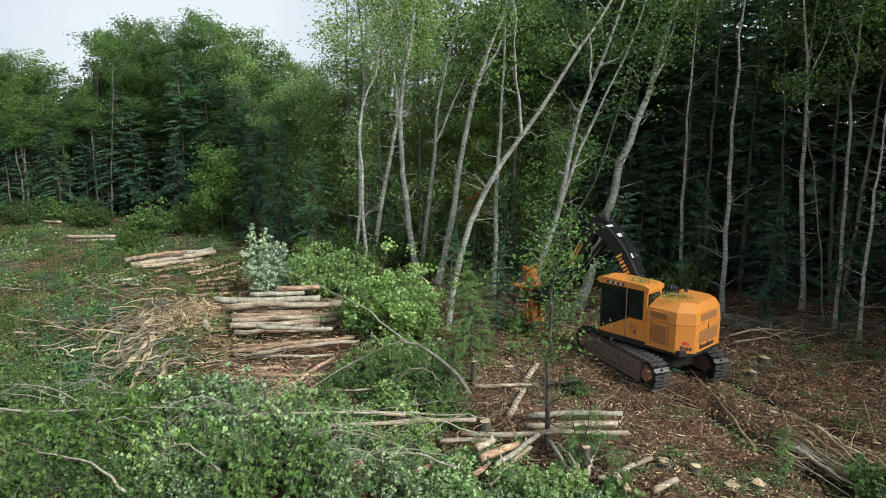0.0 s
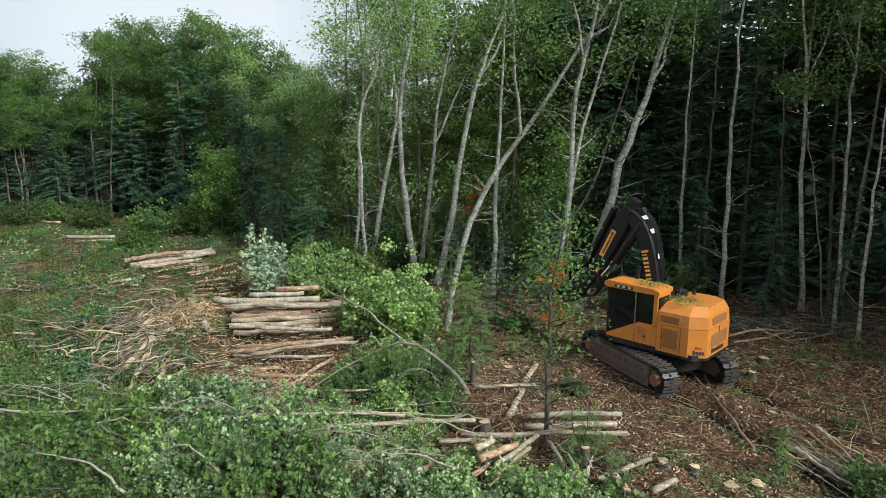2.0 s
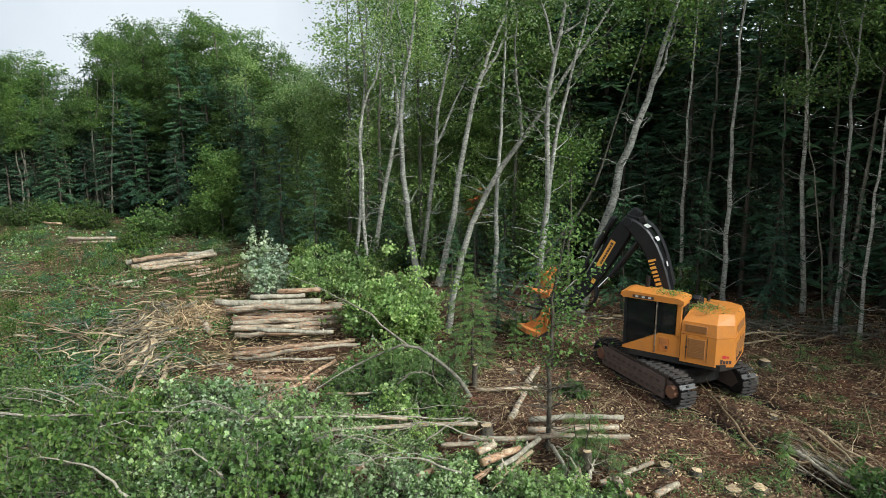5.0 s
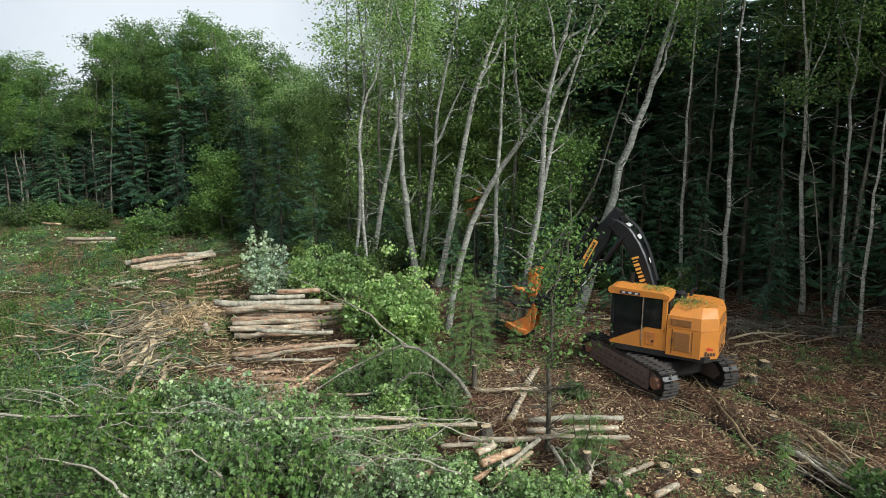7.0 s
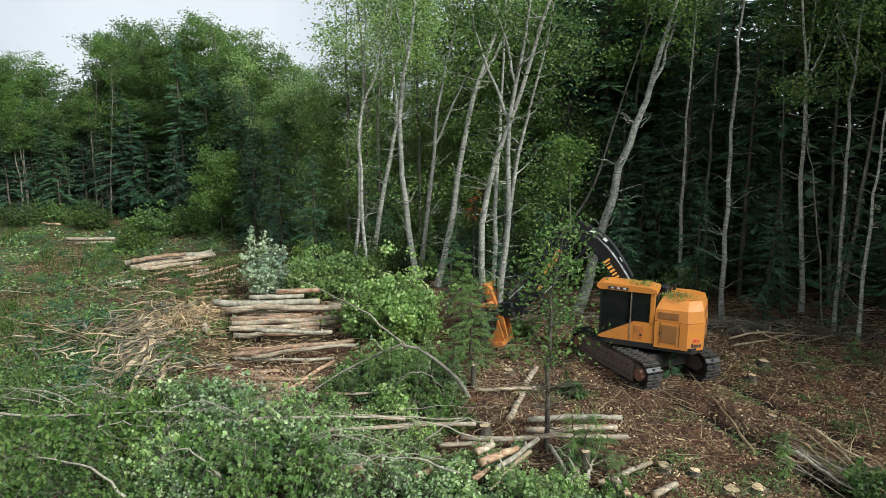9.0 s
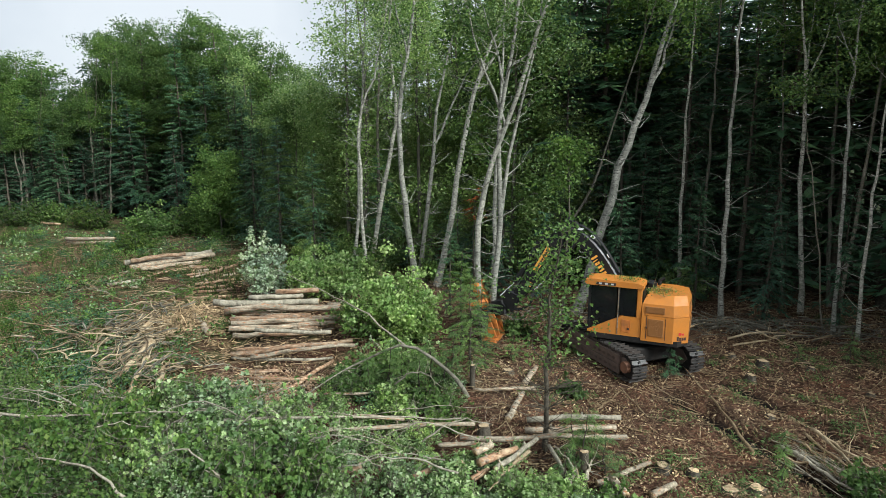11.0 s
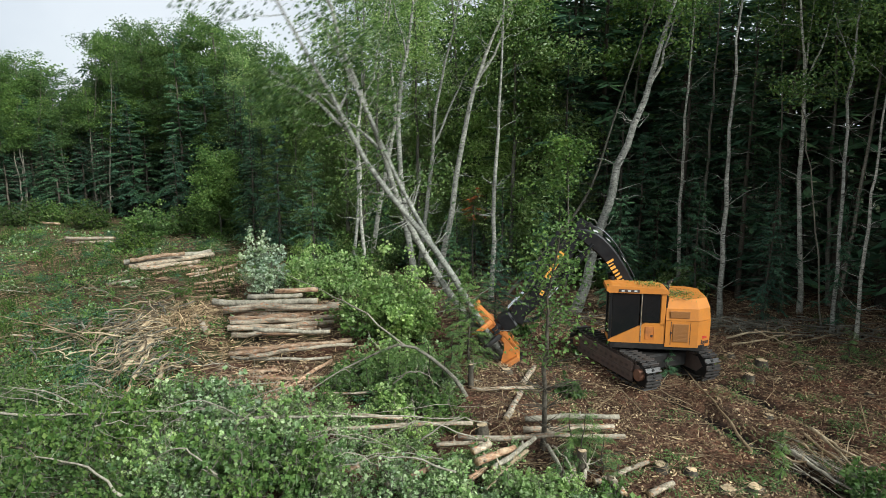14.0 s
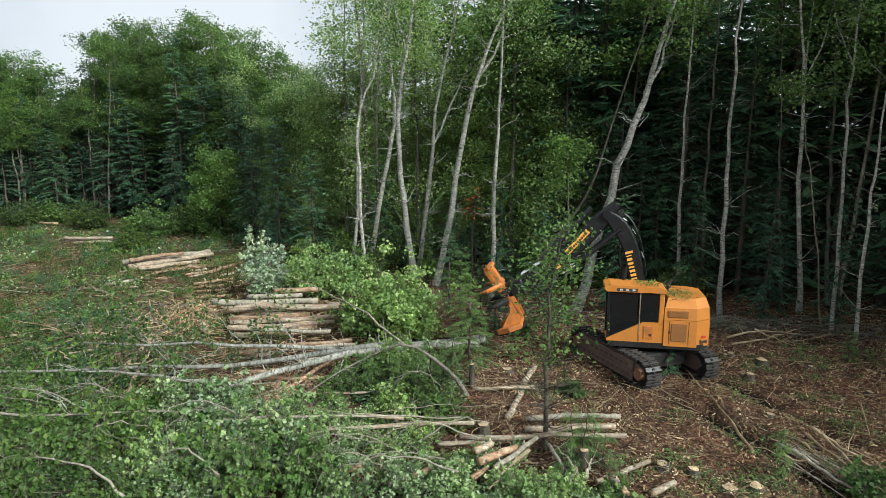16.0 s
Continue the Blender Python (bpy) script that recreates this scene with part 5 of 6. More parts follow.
    sticks("split_scraps", 1300, (-12, -2.5, 18, 33), 0.15, 0.8, 0.022, M["wood_cut"], "splintered pale wood scraps beside the log piles", 0.15)


build_litter()


# ---- brush, shrubs and small firs ----
def build_brush():
    rng = np.random.default_rng(31)
    heap = [bush("brush_heap", 800 + k, (1.1, 0.9, 1.2, 1.0, 0.8, 1.1, 0.7)[k], (0.8, 1.3, 0.6, 1.0, 1.5, 0.75, 1.1)[k], (1700, 1500, 1600, 1500, 1200, 1500, 1150)[k], ("leaf_brush", "leaf_brush", "leaf_birch", "leaf_brush", "leaf_bright", "leaf_birch", "leaf_maple")[k], (0.092, 0.088, 0.085, 0.098, 0.09, 0.085, 0.09)[k], 24, 0.38, bark="bark_grey", lobed=True) for k in range(7)]
    low = [bush("low_shrub", 820 + k, 0.8, (0.45, 0.6, 0.35)[k], 270, ("leaf_maple", "grass", "leaf_birch")[k], 0.09, 6, twigs=1) for k in range(3)]
    for ob in heap:
        tagged(ob, "heap of cut leafy maple tops with grey-green leaves", "brush", "brush heaps")
    for ob in low:
        tagged(ob, "low green shrub growing through the slash", "shrub", "low shrubs")
    used = set()
    def put(items, x, y, size):
        ob = items[rng.integers(len(items))]
        z = float(ground_height(x, y)) - 0.05
        if ob.name not in used:
            used.add(ob.name)
            return place(ob, x, y, rng.uniform(0, 360), size, z)
        c = copy_thing(ob, pose(x, y, z, 0, 0, rng.uniform(0, 360)))
        c.scale = (size, size, size * rng.uniform(0.75, 1.25))
        return c
    # thick heap of tops along the near side
    for _ in range(150):
        y = rng.uniform(12.2, 18.6)
        x = rng.uniform(-0.74 * y - 1, 3.6)
        if y > 16.6 and (x > -3.5 or (-7.6 < x and rng.uniform() < 0.92) or (-12.5 < x and rng.uniform() < 0.7)):
            continue
        if -2.2 < x < 1.8 and 12.9 < y < 15.6 and rng.uniform() < (0.62 if x > -1.2 else 0.3):
            continue
        if x > 0.2 and (x > 1.0 or y > 13.5):
            continue
        if x > -3.4 and 14.9 < y < 16.6 and rng.uniform() < 0.75:
            continue
        pick = [heap[k] for k in ((2, 5, 6, 2, 5, 2) if x < -6.6 - rng.uniform(-1.5, 2) else (0, 1, 3, 4, 0, 1, 6, 3))]
        low_down = 0.62 if x > -3.4 and y > 13.2 else 1.0
        put(pick, x, y, low_down * (rng.uniform(0.5, 1.0) if rng.uniform() < 0.6 else rng.uniform(1.05, 1.4)))
    for _ in range(22):
        x, y = rng.uniform(-3.6, 0.4), rng.uniform(16.5, 19.5)
        put(heap, x, y, rng.uniform(0.4, 0.75))
    # sprays of leaves between the near logs
    for _ in range(30):
        put([heap[k] for k in (0, 3, 4, 4, 6)], rng.uniform(-3.2, 2.2), rng.uniform(12.3, 16.4), rng.uniform(0.28, 0.55))
    for _ in range(16):
        put([heap[k] for k in (0, 4, 4, 3)], rng.uniform(0.6, 3.6), rng.uniform(11.9, 13.2), rng.uniform(0.35, 0.65))
    # green patches over the open cutting
    for _ in range(210):
        y = 18 + 40 * rng.uniform() ** 1.5
        x = rng.uniform(-0.74 * y - 1, -0.16 * y - 2.5)
        if -9.5 < x < -2.5 and 19.5 < y < 36 and rng.uniform() < 0.72:
            continue
        put(low, x, y, rng.uniform(0.35, 1.0) * (1 + 0.01 * (y - 18)))
    for _ in range(78):
        x, y = rng.uniform(1.8, 19), rng.uniform(12.5, 27)
        if abs(x - 7.5) < 2.6 and 17 < y < 25:
            continue
        put(low, x, y, rng.uniform(0.25, 0.5))


build_brush()


def build_understory():
    rng = np.random.default_rng(57)
    kinds = [bush("undergrowth_bush", 860, 1.0, 1.3, 1300, "leaf_maple", 0.13, 12, 0.7, twigs=1), bush("undergrowth_bush", 861, 0.9, 1.7, 1200, "leaf_birch", 0.12, 12, 0.7, twigs=1), bush("undergrowth_bush", 862, 1.2, 1.0, 1300, "leaf_bright", 0.13, 12, 0.7, twigs=1)]
    firs = [spruce("undergrowth_fir", 3.2, 0.05, 865 + k, leaf=("needle", "needle_fresh")[k], first=0.04, spread=0.3, per=110, blade=0.18, width=0.06, dead=3, gap=0.2) for k in range(2)]
    for ob in kinds:
        place(tagged(ob, "leafy undergrowth bush between the birch trunks", "bush", "undergrowth"), rng.uniform(-6, 0), rng.uniform(35.5, 38))
    for ob in firs:
        place(tagged(ob, "small fir growing among the birch trunks", "fir tree", "undergrowth"), rng.uniform(-6, 0), rng.uniform(35.5, 38))
    pts = np.array(EDGE, float)
    for k in range(92):
        u = rng.uniform(0.4, 8.0)
        i = int(u)
        p = pts[i] + (pts[i + 1] - pts[i]) * (u - i)
        d = unit(pts[i + 1] - pts[i])
        off = rng.uniform(-3.6, 1.2) if u < 6.5 else rng.uniform(-1.5, 1.5)
        x, y = p + np.array([-d[1], d[0]]) * off
        ob = firs[rng.integers(2)] if rng.uniform() < 0.42 else kinds[rng.integers(3)]
        t = copy_thing(ob, pose(x, y, float(ground_height(x, y)) - 0.05, 0, 0, rng.uniform(0, 360)))
        s = rng.uniform(0.6, 1.25) * (1.25 if y > 45 else 1)
        t.scale = (s, s, s * rng.uniform(0.8, 1.3))


build_understory()


def lone(builder, x, y, label, category, **kw):
    ob = builder(**kw)
    place(ob, x, y, kw["seed"] * 37 % 360, 1.0, float(ground_height(x, y)) - 0.05)
    return tagged(ob, label, category, "shrubs")


EDGE_BUSHES = [
    ((-1.87, 23.75), 1.9, 2.9, "leaf_bright", 6500),
    ((-0.72, 24.02), 1.6, 2.9, "leaf_bright", 4200),
    ((-3.04, 24.30), 1.4, 1.9, "leaf_maple", 2400),
    ((-5.39, 30.12), 1.9, 2.4, "leaf_bright", 5600),
    ((-7.27, 32.37), 1.3, 1.7, "leaf_bright", 2600),
    ((-4.14, 31.21), 1.2, 2.2, "leaf_birch", 2200),
    ((-8.81, 29.61), 0.85, 3.6, "leaf_pale", 2400),
    ((-8.18, 30.12), 0.8, 2.7, "leaf_pale", 1500),
    ((-3.13, 36.41), 1.6, 3.0, "leaf_birch", 3000),
    ((-21.70, 47.02), 2.1, 2.3, "leaf_maple", 3600),
    ((-29.61, 52.51), 2.0, 1.9, "grass", 2000),
    ((-21.05, 42.54), 1.6, 1.0, "grass", 1600),
    ((-19.42, 48.28), 2.0, 2.2, "leaf_birch", 2400),
]
SMALL_BUSHES = [
    ((-36.33, 54.08), 2.2, 1.6, "grass", 2000),
    ((-34.90, 55.75), 2.2, 1.5, "leaf_birch", 2000),
    ((-1.14, 18.71), 0.8, 0.9, "leaf_maple", 1100),
    ((-3.10, 18.71), 0.7, 0.7, "leaf_maple", 800),
    ((-1.79, 20.18), 0.9, 1.1, "leaf_bright", 1500),
    ((-0.85, 20.48), 0.9, 1.0, "leaf_bright", 1400),
    ((-2.72, 19.99), 0.8, 0.8, "leaf_maple", 1000),
    ((-1.39, 17.31), 0.8, 0.8, "leaf_bright", 1200),
    ((-0.24, 17.57), 0.7, 0.8, "leaf_maple", 1000),
    ((3.07, 24.16), 0.7, 0.8, "leaf_birch", 600),
    ((4.02, 18.71), 0.5, 0.5, "leaf_birch", 420),
    ((3.91, 13.00), 0.5, 0.4, "leaf_maple", 400),
    ((1.99, 13.00), 0.8, 0.7, "leaf_bright", 900),
    ((9.74, 13.11), 0.8, 0.7, "leaf_birch", 800),
]
for k, (p, r, h, leaf, n) in enumerate(EDGE_BUSHES + SMALL_BUSHES):
    silver = leaf == "leaf_pale"
    lone(bush, p[0], p[1], "bush with pale silvery leaf undersides beside the logs" if silver else "bright green leafy bush at the edge of the cutting", "bush",
         name="bush", seed=900 + k, radius=r, height=h, count=n, leaf=leaf, size=0.125 if p[1] < 40 else 0.2, stems=26, flat=0.5, lobed=p[1] < 40, bark="bark_grey")

FRESH_FIRS = [
    ((0.69, 21.66), 4.2, "needle_fresh"),
    ((1.50, 22.54), 3.2, "needle_fresh"),
    ((-1.67, 18.71), 1.9, "needle_fresh"),
    ((-0.67, 17.88), 1.7, "needle_fresh"),
    ((-2.34, 19.15), 1.4, "needle_fresh"),
    ((0.11, 19.15), 1.5, "needle_fresh"),
    ((3.3, 14.75), 1.5, "needle_fresh"),
    ((3.75, 14.6), 1.3, "needle_fresh"),
    ((3.47, 14.20), 1.7, "needle_fresh"),
    ((3.99, 14.07), 1.2, "needle_fresh"),
    ((2.83, 13.34), 1.2, "needle_fresh"),
    ((-2.10, 18.50), 1.5, "needle_fresh"),
    ((-0.35, 19.15), 1.9, "needle_fresh"),
    ((0.30, 19.99), 1.8, "needle_fresh"),
    ((-0.88, 18.93), 1.4, "needle_fresh"),
    ((1.51, 21.11), 1.2, "needle_fresh"),
    ((4.13, 13.58), 0.9, "needle_fresh"),
    ((1.00, 20.85), 3.4, "needle_fresh"),
    ((-1.19, 18.08), 1.9, "needle_fresh"),
    ((2.47, 21.66), 1.5, "needle_fresh"),
]
DARK_FIRS = [
    ((7.5, 19.85), 1.0, "needle"),
    ((7.95, 20.25), 0.8, "needle"),
    ((14.59, 21.66), 1.3, "needle_fresh"),
    ((12.76, 21.66), 0.9, "needle_fresh"),
    ((8.18, 13.82), 1.0, "needle_fresh"),
    ((2.23, 24.87), 3.6, "needle"),
    ((4.45, 27.26), 5.0, "needle"),
    ((7.99, 27.26), 5.5, "needle"),
    ((0.40, 27.26), 4.0, "needle"),
    ((-13.03, 43.58), 8.0, "needle"),
    ((-10.51, 40.60), 9.0, "needle"),
    ((-21.41, 51.02), 8.0, "needle"),
    ((8.90, 15.16), 0.7, "needle_fresh"),
    ((13.70, 26.01), 6.0, "needle"),
    ((11.82, 28.62), 6.0, "needle"),
    ((16.15, 24.87), 6.0, "needle"),
    ((-7.46, 36.41), 7.0, "needle"),
    ((-3.61, 37.98), 7.0, "needle"),
]
EDGE_SPRUCES = [((10.2, 32.5), 8.0, "needle"), ((11.6, 33.8), 9.0, "needle"), ((13.2, 33.0), 8.5, "needle"), ((14.6, 32.0), 9.0, "needle"), ((9.0, 34.5), 9.0, "needle"), ((12.4, 31.2), 6.5, "needle"), ((15.8, 30.8), 8.0, "needle"), ((10.9, 31.6), 5.5, "needle")]
for k, (p, h, leaf) in enumerate(FRESH_FIRS + DARK_FIRS + EDGE_SPRUCES):
    lone(spruce, p[0], p[1], "young bright green fir in the slash" if leaf == "needle_fresh" else "young dark spruce at the forest edge", "fir tree",
         name="young_fir", seed=940 + k, height=h, r0=0.02 + 0.008 * h, leaf=leaf, first=0.05 if h < 4 else 0.12, spread=0.3 if h < 4 else 0.22, per=230 if h < 5 else 64, blade=0.17 if h < 5 else 0.28, width=0.034 if h < 5 else 0.08, dead=4, gap=0.16 if h < 4 else 0.28)

lone(spruce, *(1.54, 31.00, 0.64)[:2], "dead fir with rust-red needles before the forest", "fir tree", name="dead_fir", seed=975, height=5.6, r0=0.06, leaf="dry_needle", first=0.72, spread=0.13, per=60, blade=0.2, dead=24, gap=0.3)
p = (-16.58, 47.02)
lone(broadleaf, p[0], p[1], "small bright green maple sapling tree at the treeline", "maple tree", name="young_maple", path=[(0, 0, 0), (0.1, 0, 3), (0.1, 0, 6.4)], r0=0.07, seed=961, leaf="leaf_maple", bark="bark_grey", crown_from=0.06, limbs=44, reach=1.9, clumps=4, per=44, size=0.16, rise=0.3)
p = (2.74, 15.40)
lone(broadleaf, p[0], p[1], "thin bare-stemmed sapling with a sparse leafy top", "sapling", name="sapling", path=[(0, 0, 0), (0.0, 0, 2.4), (0.04, 0, 4.0), (0.3, 0.1, 5.9)], r0=0.072, seed=962, leaf="leaf_maple", bark="bark_dark", crown_from=0.34, limbs=26, reach=1.1, clumps=3, per=10, size=0.11, bare=70).rotation_euler = (0, 0, 0)
p = (5.72, 28.62)
lone(broadleaf, p[0], p[1], "slender young poplar with bright leaves before the forest", "poplar tree", name="young_poplar", path=[(0, 0, 0), (0.1, 0, 4), (0.0, 0, 7.6)], r0=0.07, seed=963, leaf="leaf_maple", bark="bark_grey", crown_from=0.62, limbs=10, reach=1.3, clumps=3, per=18, size=0.17)


# ---- the feller buncher ----
def ring(s, centre, axis, r_out, r_in, width, n=16, slot=0):
    """A thick disc or ring about an axis ('x' or 'z')."""
    ang = np.linspace(0, 2 * math.pi, n, endpoint=False)
    c, d = np.cos(ang), np.sin(ang)
    rows = []
    for r, w in ((r_in, -width / 2), (r_out * 0.94, -width / 2), (r_out, -width * 0.32), (r_out, width * 0.32), (r_out * 0.94, width / 2), (r_in, width / 2)):
        z = np.full(n, w)
        rows.append(np.stack([z, c * r, d * r], 1) if axis == "x" else np.stack([c * r, d * r, z], 1))
    v = np.concatenate(rows) + np.asarray(centre)
    f = [[i * n + j, i * n + (j + 1) % n, (i + 1) * n + (j + 1) % n, (i + 1) * n + j] for i in range(5) for j in range(n)]
    if r_in > 0.001:
        f += [[5 * n + j, 5 * n + (j + 1) % n, (j + 1) % n, j] for j in range(n)]
    s.add(v, f, slot)


def cylinder(s, a, b, r, n=10, slot=0, cap=None):
    s.tube([a, b], [r, r], n, slot, slot if cap is None else cap)


def track_loop(rear, front, r, z, n):
    """n stations along the track's belt: (y, z, angle)."""
    run = front - rear
    length = 2 * run + 2 * math.pi * r
    out = []
    for k in range(n):
        d = k * length / n
        if d < run:
            out.append((rear + d, z + r, 0.0))
        elif d < run + math.pi * r:
            a = (d - run) / r
            out.append((front + r * math.sin(a), z + r * math.cos(a), -a))
        elif d < 2 * run + math.pi * r:
            out.append((front - (d - run - math.pi * r), z - r, math.pi))
        else:
            a = (d - 2 * run - math.pi * r) / r
            out.append((rear - r * math.sin(a), z - r * math.cos(a), math.pi - a))
    return out


def build_track(machine, side):
    x = 1.17 * side
    s = Shape()
    outline = [(-1.4, 0.28), (2.0, 0.28), (2.25, 0.53), (2.0, 0.78), (-1.4, 0.78), (-1.65, 0.53)]
    s.prism(outline, "x", x - 0.17, x + 0.17)
    s.box((x - 0.14, -1.2, 0.78), (x + 0.14, 1.9, 0.86), 0, 0.03)
    s.box((min(x, x - 0.5 * side), -0.7, 0.45), (max(x, x - 0.5 * side), -0.3, 0.8), 0, 0.04)
    s.box((min(x, x - 0.5 * side), 0.7, 0.45), (max(x, x - 0.5 * side), 1.1, 0.8), 0, 0.04)
    frame_ob = part("track_frame", s, M["track_frame"], machine, "mud-caked steel track frame")
    for k in range(2):
        g = Shape()
        lo, hi = sorted((x + 0.19 * side, x + 0.27 * side))
        g.box((lo, -1.2, 0.17 + 0.34 * k), (hi, 2.0, 0.5 + 0.34 * k), 0, 0.03)
        part("side_guard", g, M["track_frame"], frame_ob)
    for k in range(11):
        for row in range(2):
            h = Shape()
            oval = [(-1.0 + 0.28 * k + 0.1 * row + 0.085 * math.cos(a), 0.34 + 0.31 * row + 0.05 * math.sin(a)) for a in np.linspace(0, 2 * math.pi, 10, endpoint=False)]
            h.prism(oval, "x", *sorted((x + 0.266 * side, x + 0.276 * side)))
            part("guard_hole", h, M["ink"], frame_ob)
    for y, r, mat, nm in ((-1.5, 0.38, M["dark_steel"], "sprocket"), (2.05, 0.37, M["dark_steel"], "idler_wheel")):
        w = Shape()
        ring(w, (x, y, 0.52), "x", r, 0.05, 0.3, 18)
        wheel = part(nm, w, mat, machine)
        hub = Shape()
        ring(hub, (x + 0.2 * side, y, 0.52), "x", 0.2, 0.0, 0.22, 14)
        part("hub", hub, M["rust"], wheel, "rusty round hub")
    plate = Shape()
    plate.box((-0.28, -0.08, 0.0), (0.28, 0.08, 0.025), 0, 0.01)
    plate.box((-0.28, -0.075, 0.025), (0.28, -0.04, 0.085), 0)
    plate.box((-0.28, 0.03, 0.025), (0.28, 0.06, 0.05), 0)
    me = plate.mesh("track_shoe", [M["track_steel"]], False, True)
    belt = Shape()
    n = 47
    loop = track_loop(-1.5, 2.05, 0.43, 0.52, n)
    belt.tube([(x, y, z) for y, z, _ in loop] + [(x, loop[0][0], loop[0][1])], [0.07] * (n + 1), 6)
    chain = part("track", belt, M["dark_steel"], machine, "steel crawler track with grouser shoes", fix=False)
    for y, z, a in loop:
        ob = new("track_shoe", me)
        ob.parent = chain
        ob.matrix_local = pose(x, y, z, math.degrees(a))


def bars(s, origin, along, up, normal, widths, height, gap, thick=0.006, slant=0.0):
    """A row of plain bars that stands for a maker's mark."""
    o, a, u, nn = (np.asarray(v, float) for v in (origin, along, up, normal))
    d = 0.0
    for k, w in enumerate(widths):
        h = height * (1.0 if k == 0 else 0.72)
        for lo, hi, b0, b1 in ((0, w, 0, h),):
            q = [o + a * (d + lo) + u * b0, o + a * (d + hi) + u * b0, o + a * (d + hi) + u * b1, o + a * (d + lo) + u * b1]
            s.add([p for p in q] + [p + nn * thick for p in q], [(0, 1, 2, 3), (4, 5, 6, 7), (0, 1, 5, 4), (1, 2, 6, 5), (2, 3, 7, 6), (3, 0, 4, 7)])
        d += w + gap


def bar_parts(name, parent, mat, label, origin, along, up, normal, widths, height, gap, thick=0.006):
    """One part for each bar of a maker's mark."""
    d = 0.0
    for k, w in enumerate(widths):
        s = Shape()
        bars(s, np.asarray(origin, float) + np.asarray(along, float) * d, along, up, normal, [w], height * (1.0 if k == 0 else 0.74), gap, thick)
        part(name, s, M[mat], parent, label)
        d += w + gap


def build_upper(machine):
    s = Shape()
    s.prism([(-1.15, -1.55), (-0.7, -1.85), (0.7, -1.85), (1.15, -1.55), (1.15, 1.0), (-0.25, 1.0), (-0.25, 1.35), (-1.12, 1.35), (-1.15, 1.2)], "z", 1.12, 1.3)
    ring(s, (0, 0, 1.03), "z", 0.8, 0.0, 0.2, 20)
    s.box((-0.22, -0.3, 1.3), (0.3, 0.75, 2.1), 0, 0.05)
    s.box((0.4, -0.4, 1.3), (1.1, 0.9, 1.95), 0, 0.05)
    upper = part("upper_deck", s, M["dark_steel"], machine, "black turning deck under the orange bodywork")
    # engine house: lower tier, chamfered upper tier
    e = Shape()
    low = [(-1.17, -0.38), (-1.17, -1.4), (-0.82, -1.86), (0.82, -1.86), (1.17, -1.4), (1.17, -0.38)]
    e.prism(low, "z", 1.22, 2.1)
    up0 = [(x * 0.995, y * 0.995) for x, y in low]
    up1 = [(x * 0.96, -0.42 + (y + 0.42) * 0.97) for x, y in low]
    top = [(x * 0.72, -0.55 + (y + 0.42) * 0.82) for x, y in low]
    v = [(x, y, 2.115) for x, y in up0] + [(x, y, 2.5) for x, y in up1] + [(x, y, 2.78) for x, y in top]
    k = 6
    f = [[i * k + j, i * k + (j + 1) % k, (i + 1) * k + (j + 1) % k, (i + 1) * k + j] for i in range(2) for j in range(k)]
    e.add(v, f + [list(range(12, 18)), list(range(6))[::-1]])
    house = part("engine_house", e, M["orange"], upper, "orange engine housing with chamfered corners")
    def sheet(name, lo, hi, mat, label="", bevel=0.015):
        b = Shape()
        b.box(lo, hi, 0, bevel)
        return part(name, b, mat, upper, label)
    sheet("side_vent", (-1.185, -1.12, 2.2), (-1.14, -0.5, 2.42), M["grille"], "fine louvred vent")
    sheet("side_grille", (-1.19, -1.1, 1.4), (-1.15, -0.6, 2.0), M["grille"], "dusty mesh grille")
    for k in range(12):
        sheet("louvre", (-1.194, -1.08, 1.43 + 0.046 * k), (-1.187, -0.62, 1.445 + 0.046 * k), M["grille"], "", 0.0)
    for k in range(6):
        sheet("louvre", (-1.189, -1.09, 2.22 + 0.033 * k), (-1.183, -0.53, 2.232 + 0.033 * k), M["grille"], "", 0.0)
    sheet("panel_seam", (-1.176, -0.56, 1.3), (-1.168, -0.54, 2.08), M["ink"], "", 0.0)
    sheet("panel_seam", (-1.176, -1.16, 1.3), (-1.168, -1.145, 2.08), M["ink"], "", 0.0)
    sheet("panel_seam", (-0.012, -1.876, 1.3), (0.012, -1.858, 2.08), M["ink"], "", 0.0)
    sheet("rear_vent", (-0.55, -1.878, 1.5), (0.62, -1.85, 1.9), M["grille"], "dusty rear vent")
    sheet("rear_vent", (-0.5, -1.855, 2.18), (0.55, -1.82, 2.42), M["grille"], "dusty rear vent")
    sheet("door_handle", (-1.2, -0.58, 1.66), (-1.17, -0.53, 1.74), M["ink"])
    bar_parts("mark_bar", upper, "ink", "plain dark bar", (-0.5, -1.865, 1.3), (1, 0, 0), (0, 0, 1), (0, -1, 0), [0.1, 0.05, 0.1, 0.1, 0.09, 0.1, 0.1, 0.08], 0.16, 0.03)
    d = np.array([0.35, -0.46, 0]) / np.hypot(0.35, 0.46)
    nrm = np.array([-0.46, -0.35, 0]) / np.hypot(0.35, 0.46)
    mark = Shape()
    bars(mark, np.array([-1.17, -1.4, 1.32]) + d * 0.16 + nrm * 0.003, d, (0, 0, 1), nrm, [0.07] * 4, 0.14, 0.02)
    part("model_mark", mark, M["ink"], upper, "plain dark bars")
    mark = Shape()
    bars(mark, np.array([-1.17, -1.4, 1.5]) + d * 0.22 + nrm * 0.003, d, (0, 0, 1), nrm, [0.1, 0.08], 0.09, 0.02)
    part("red_sticker", mark, M["red_decal"], upper, "small red sticker")
    # cab
    c = Shape()
    c.prism([(-0.36, 1.3), (-0.36, 1.98), (0.28, 1.98), (1.42, 1.38), (1.42, 1.3)], "x", -1.14, -0.27)
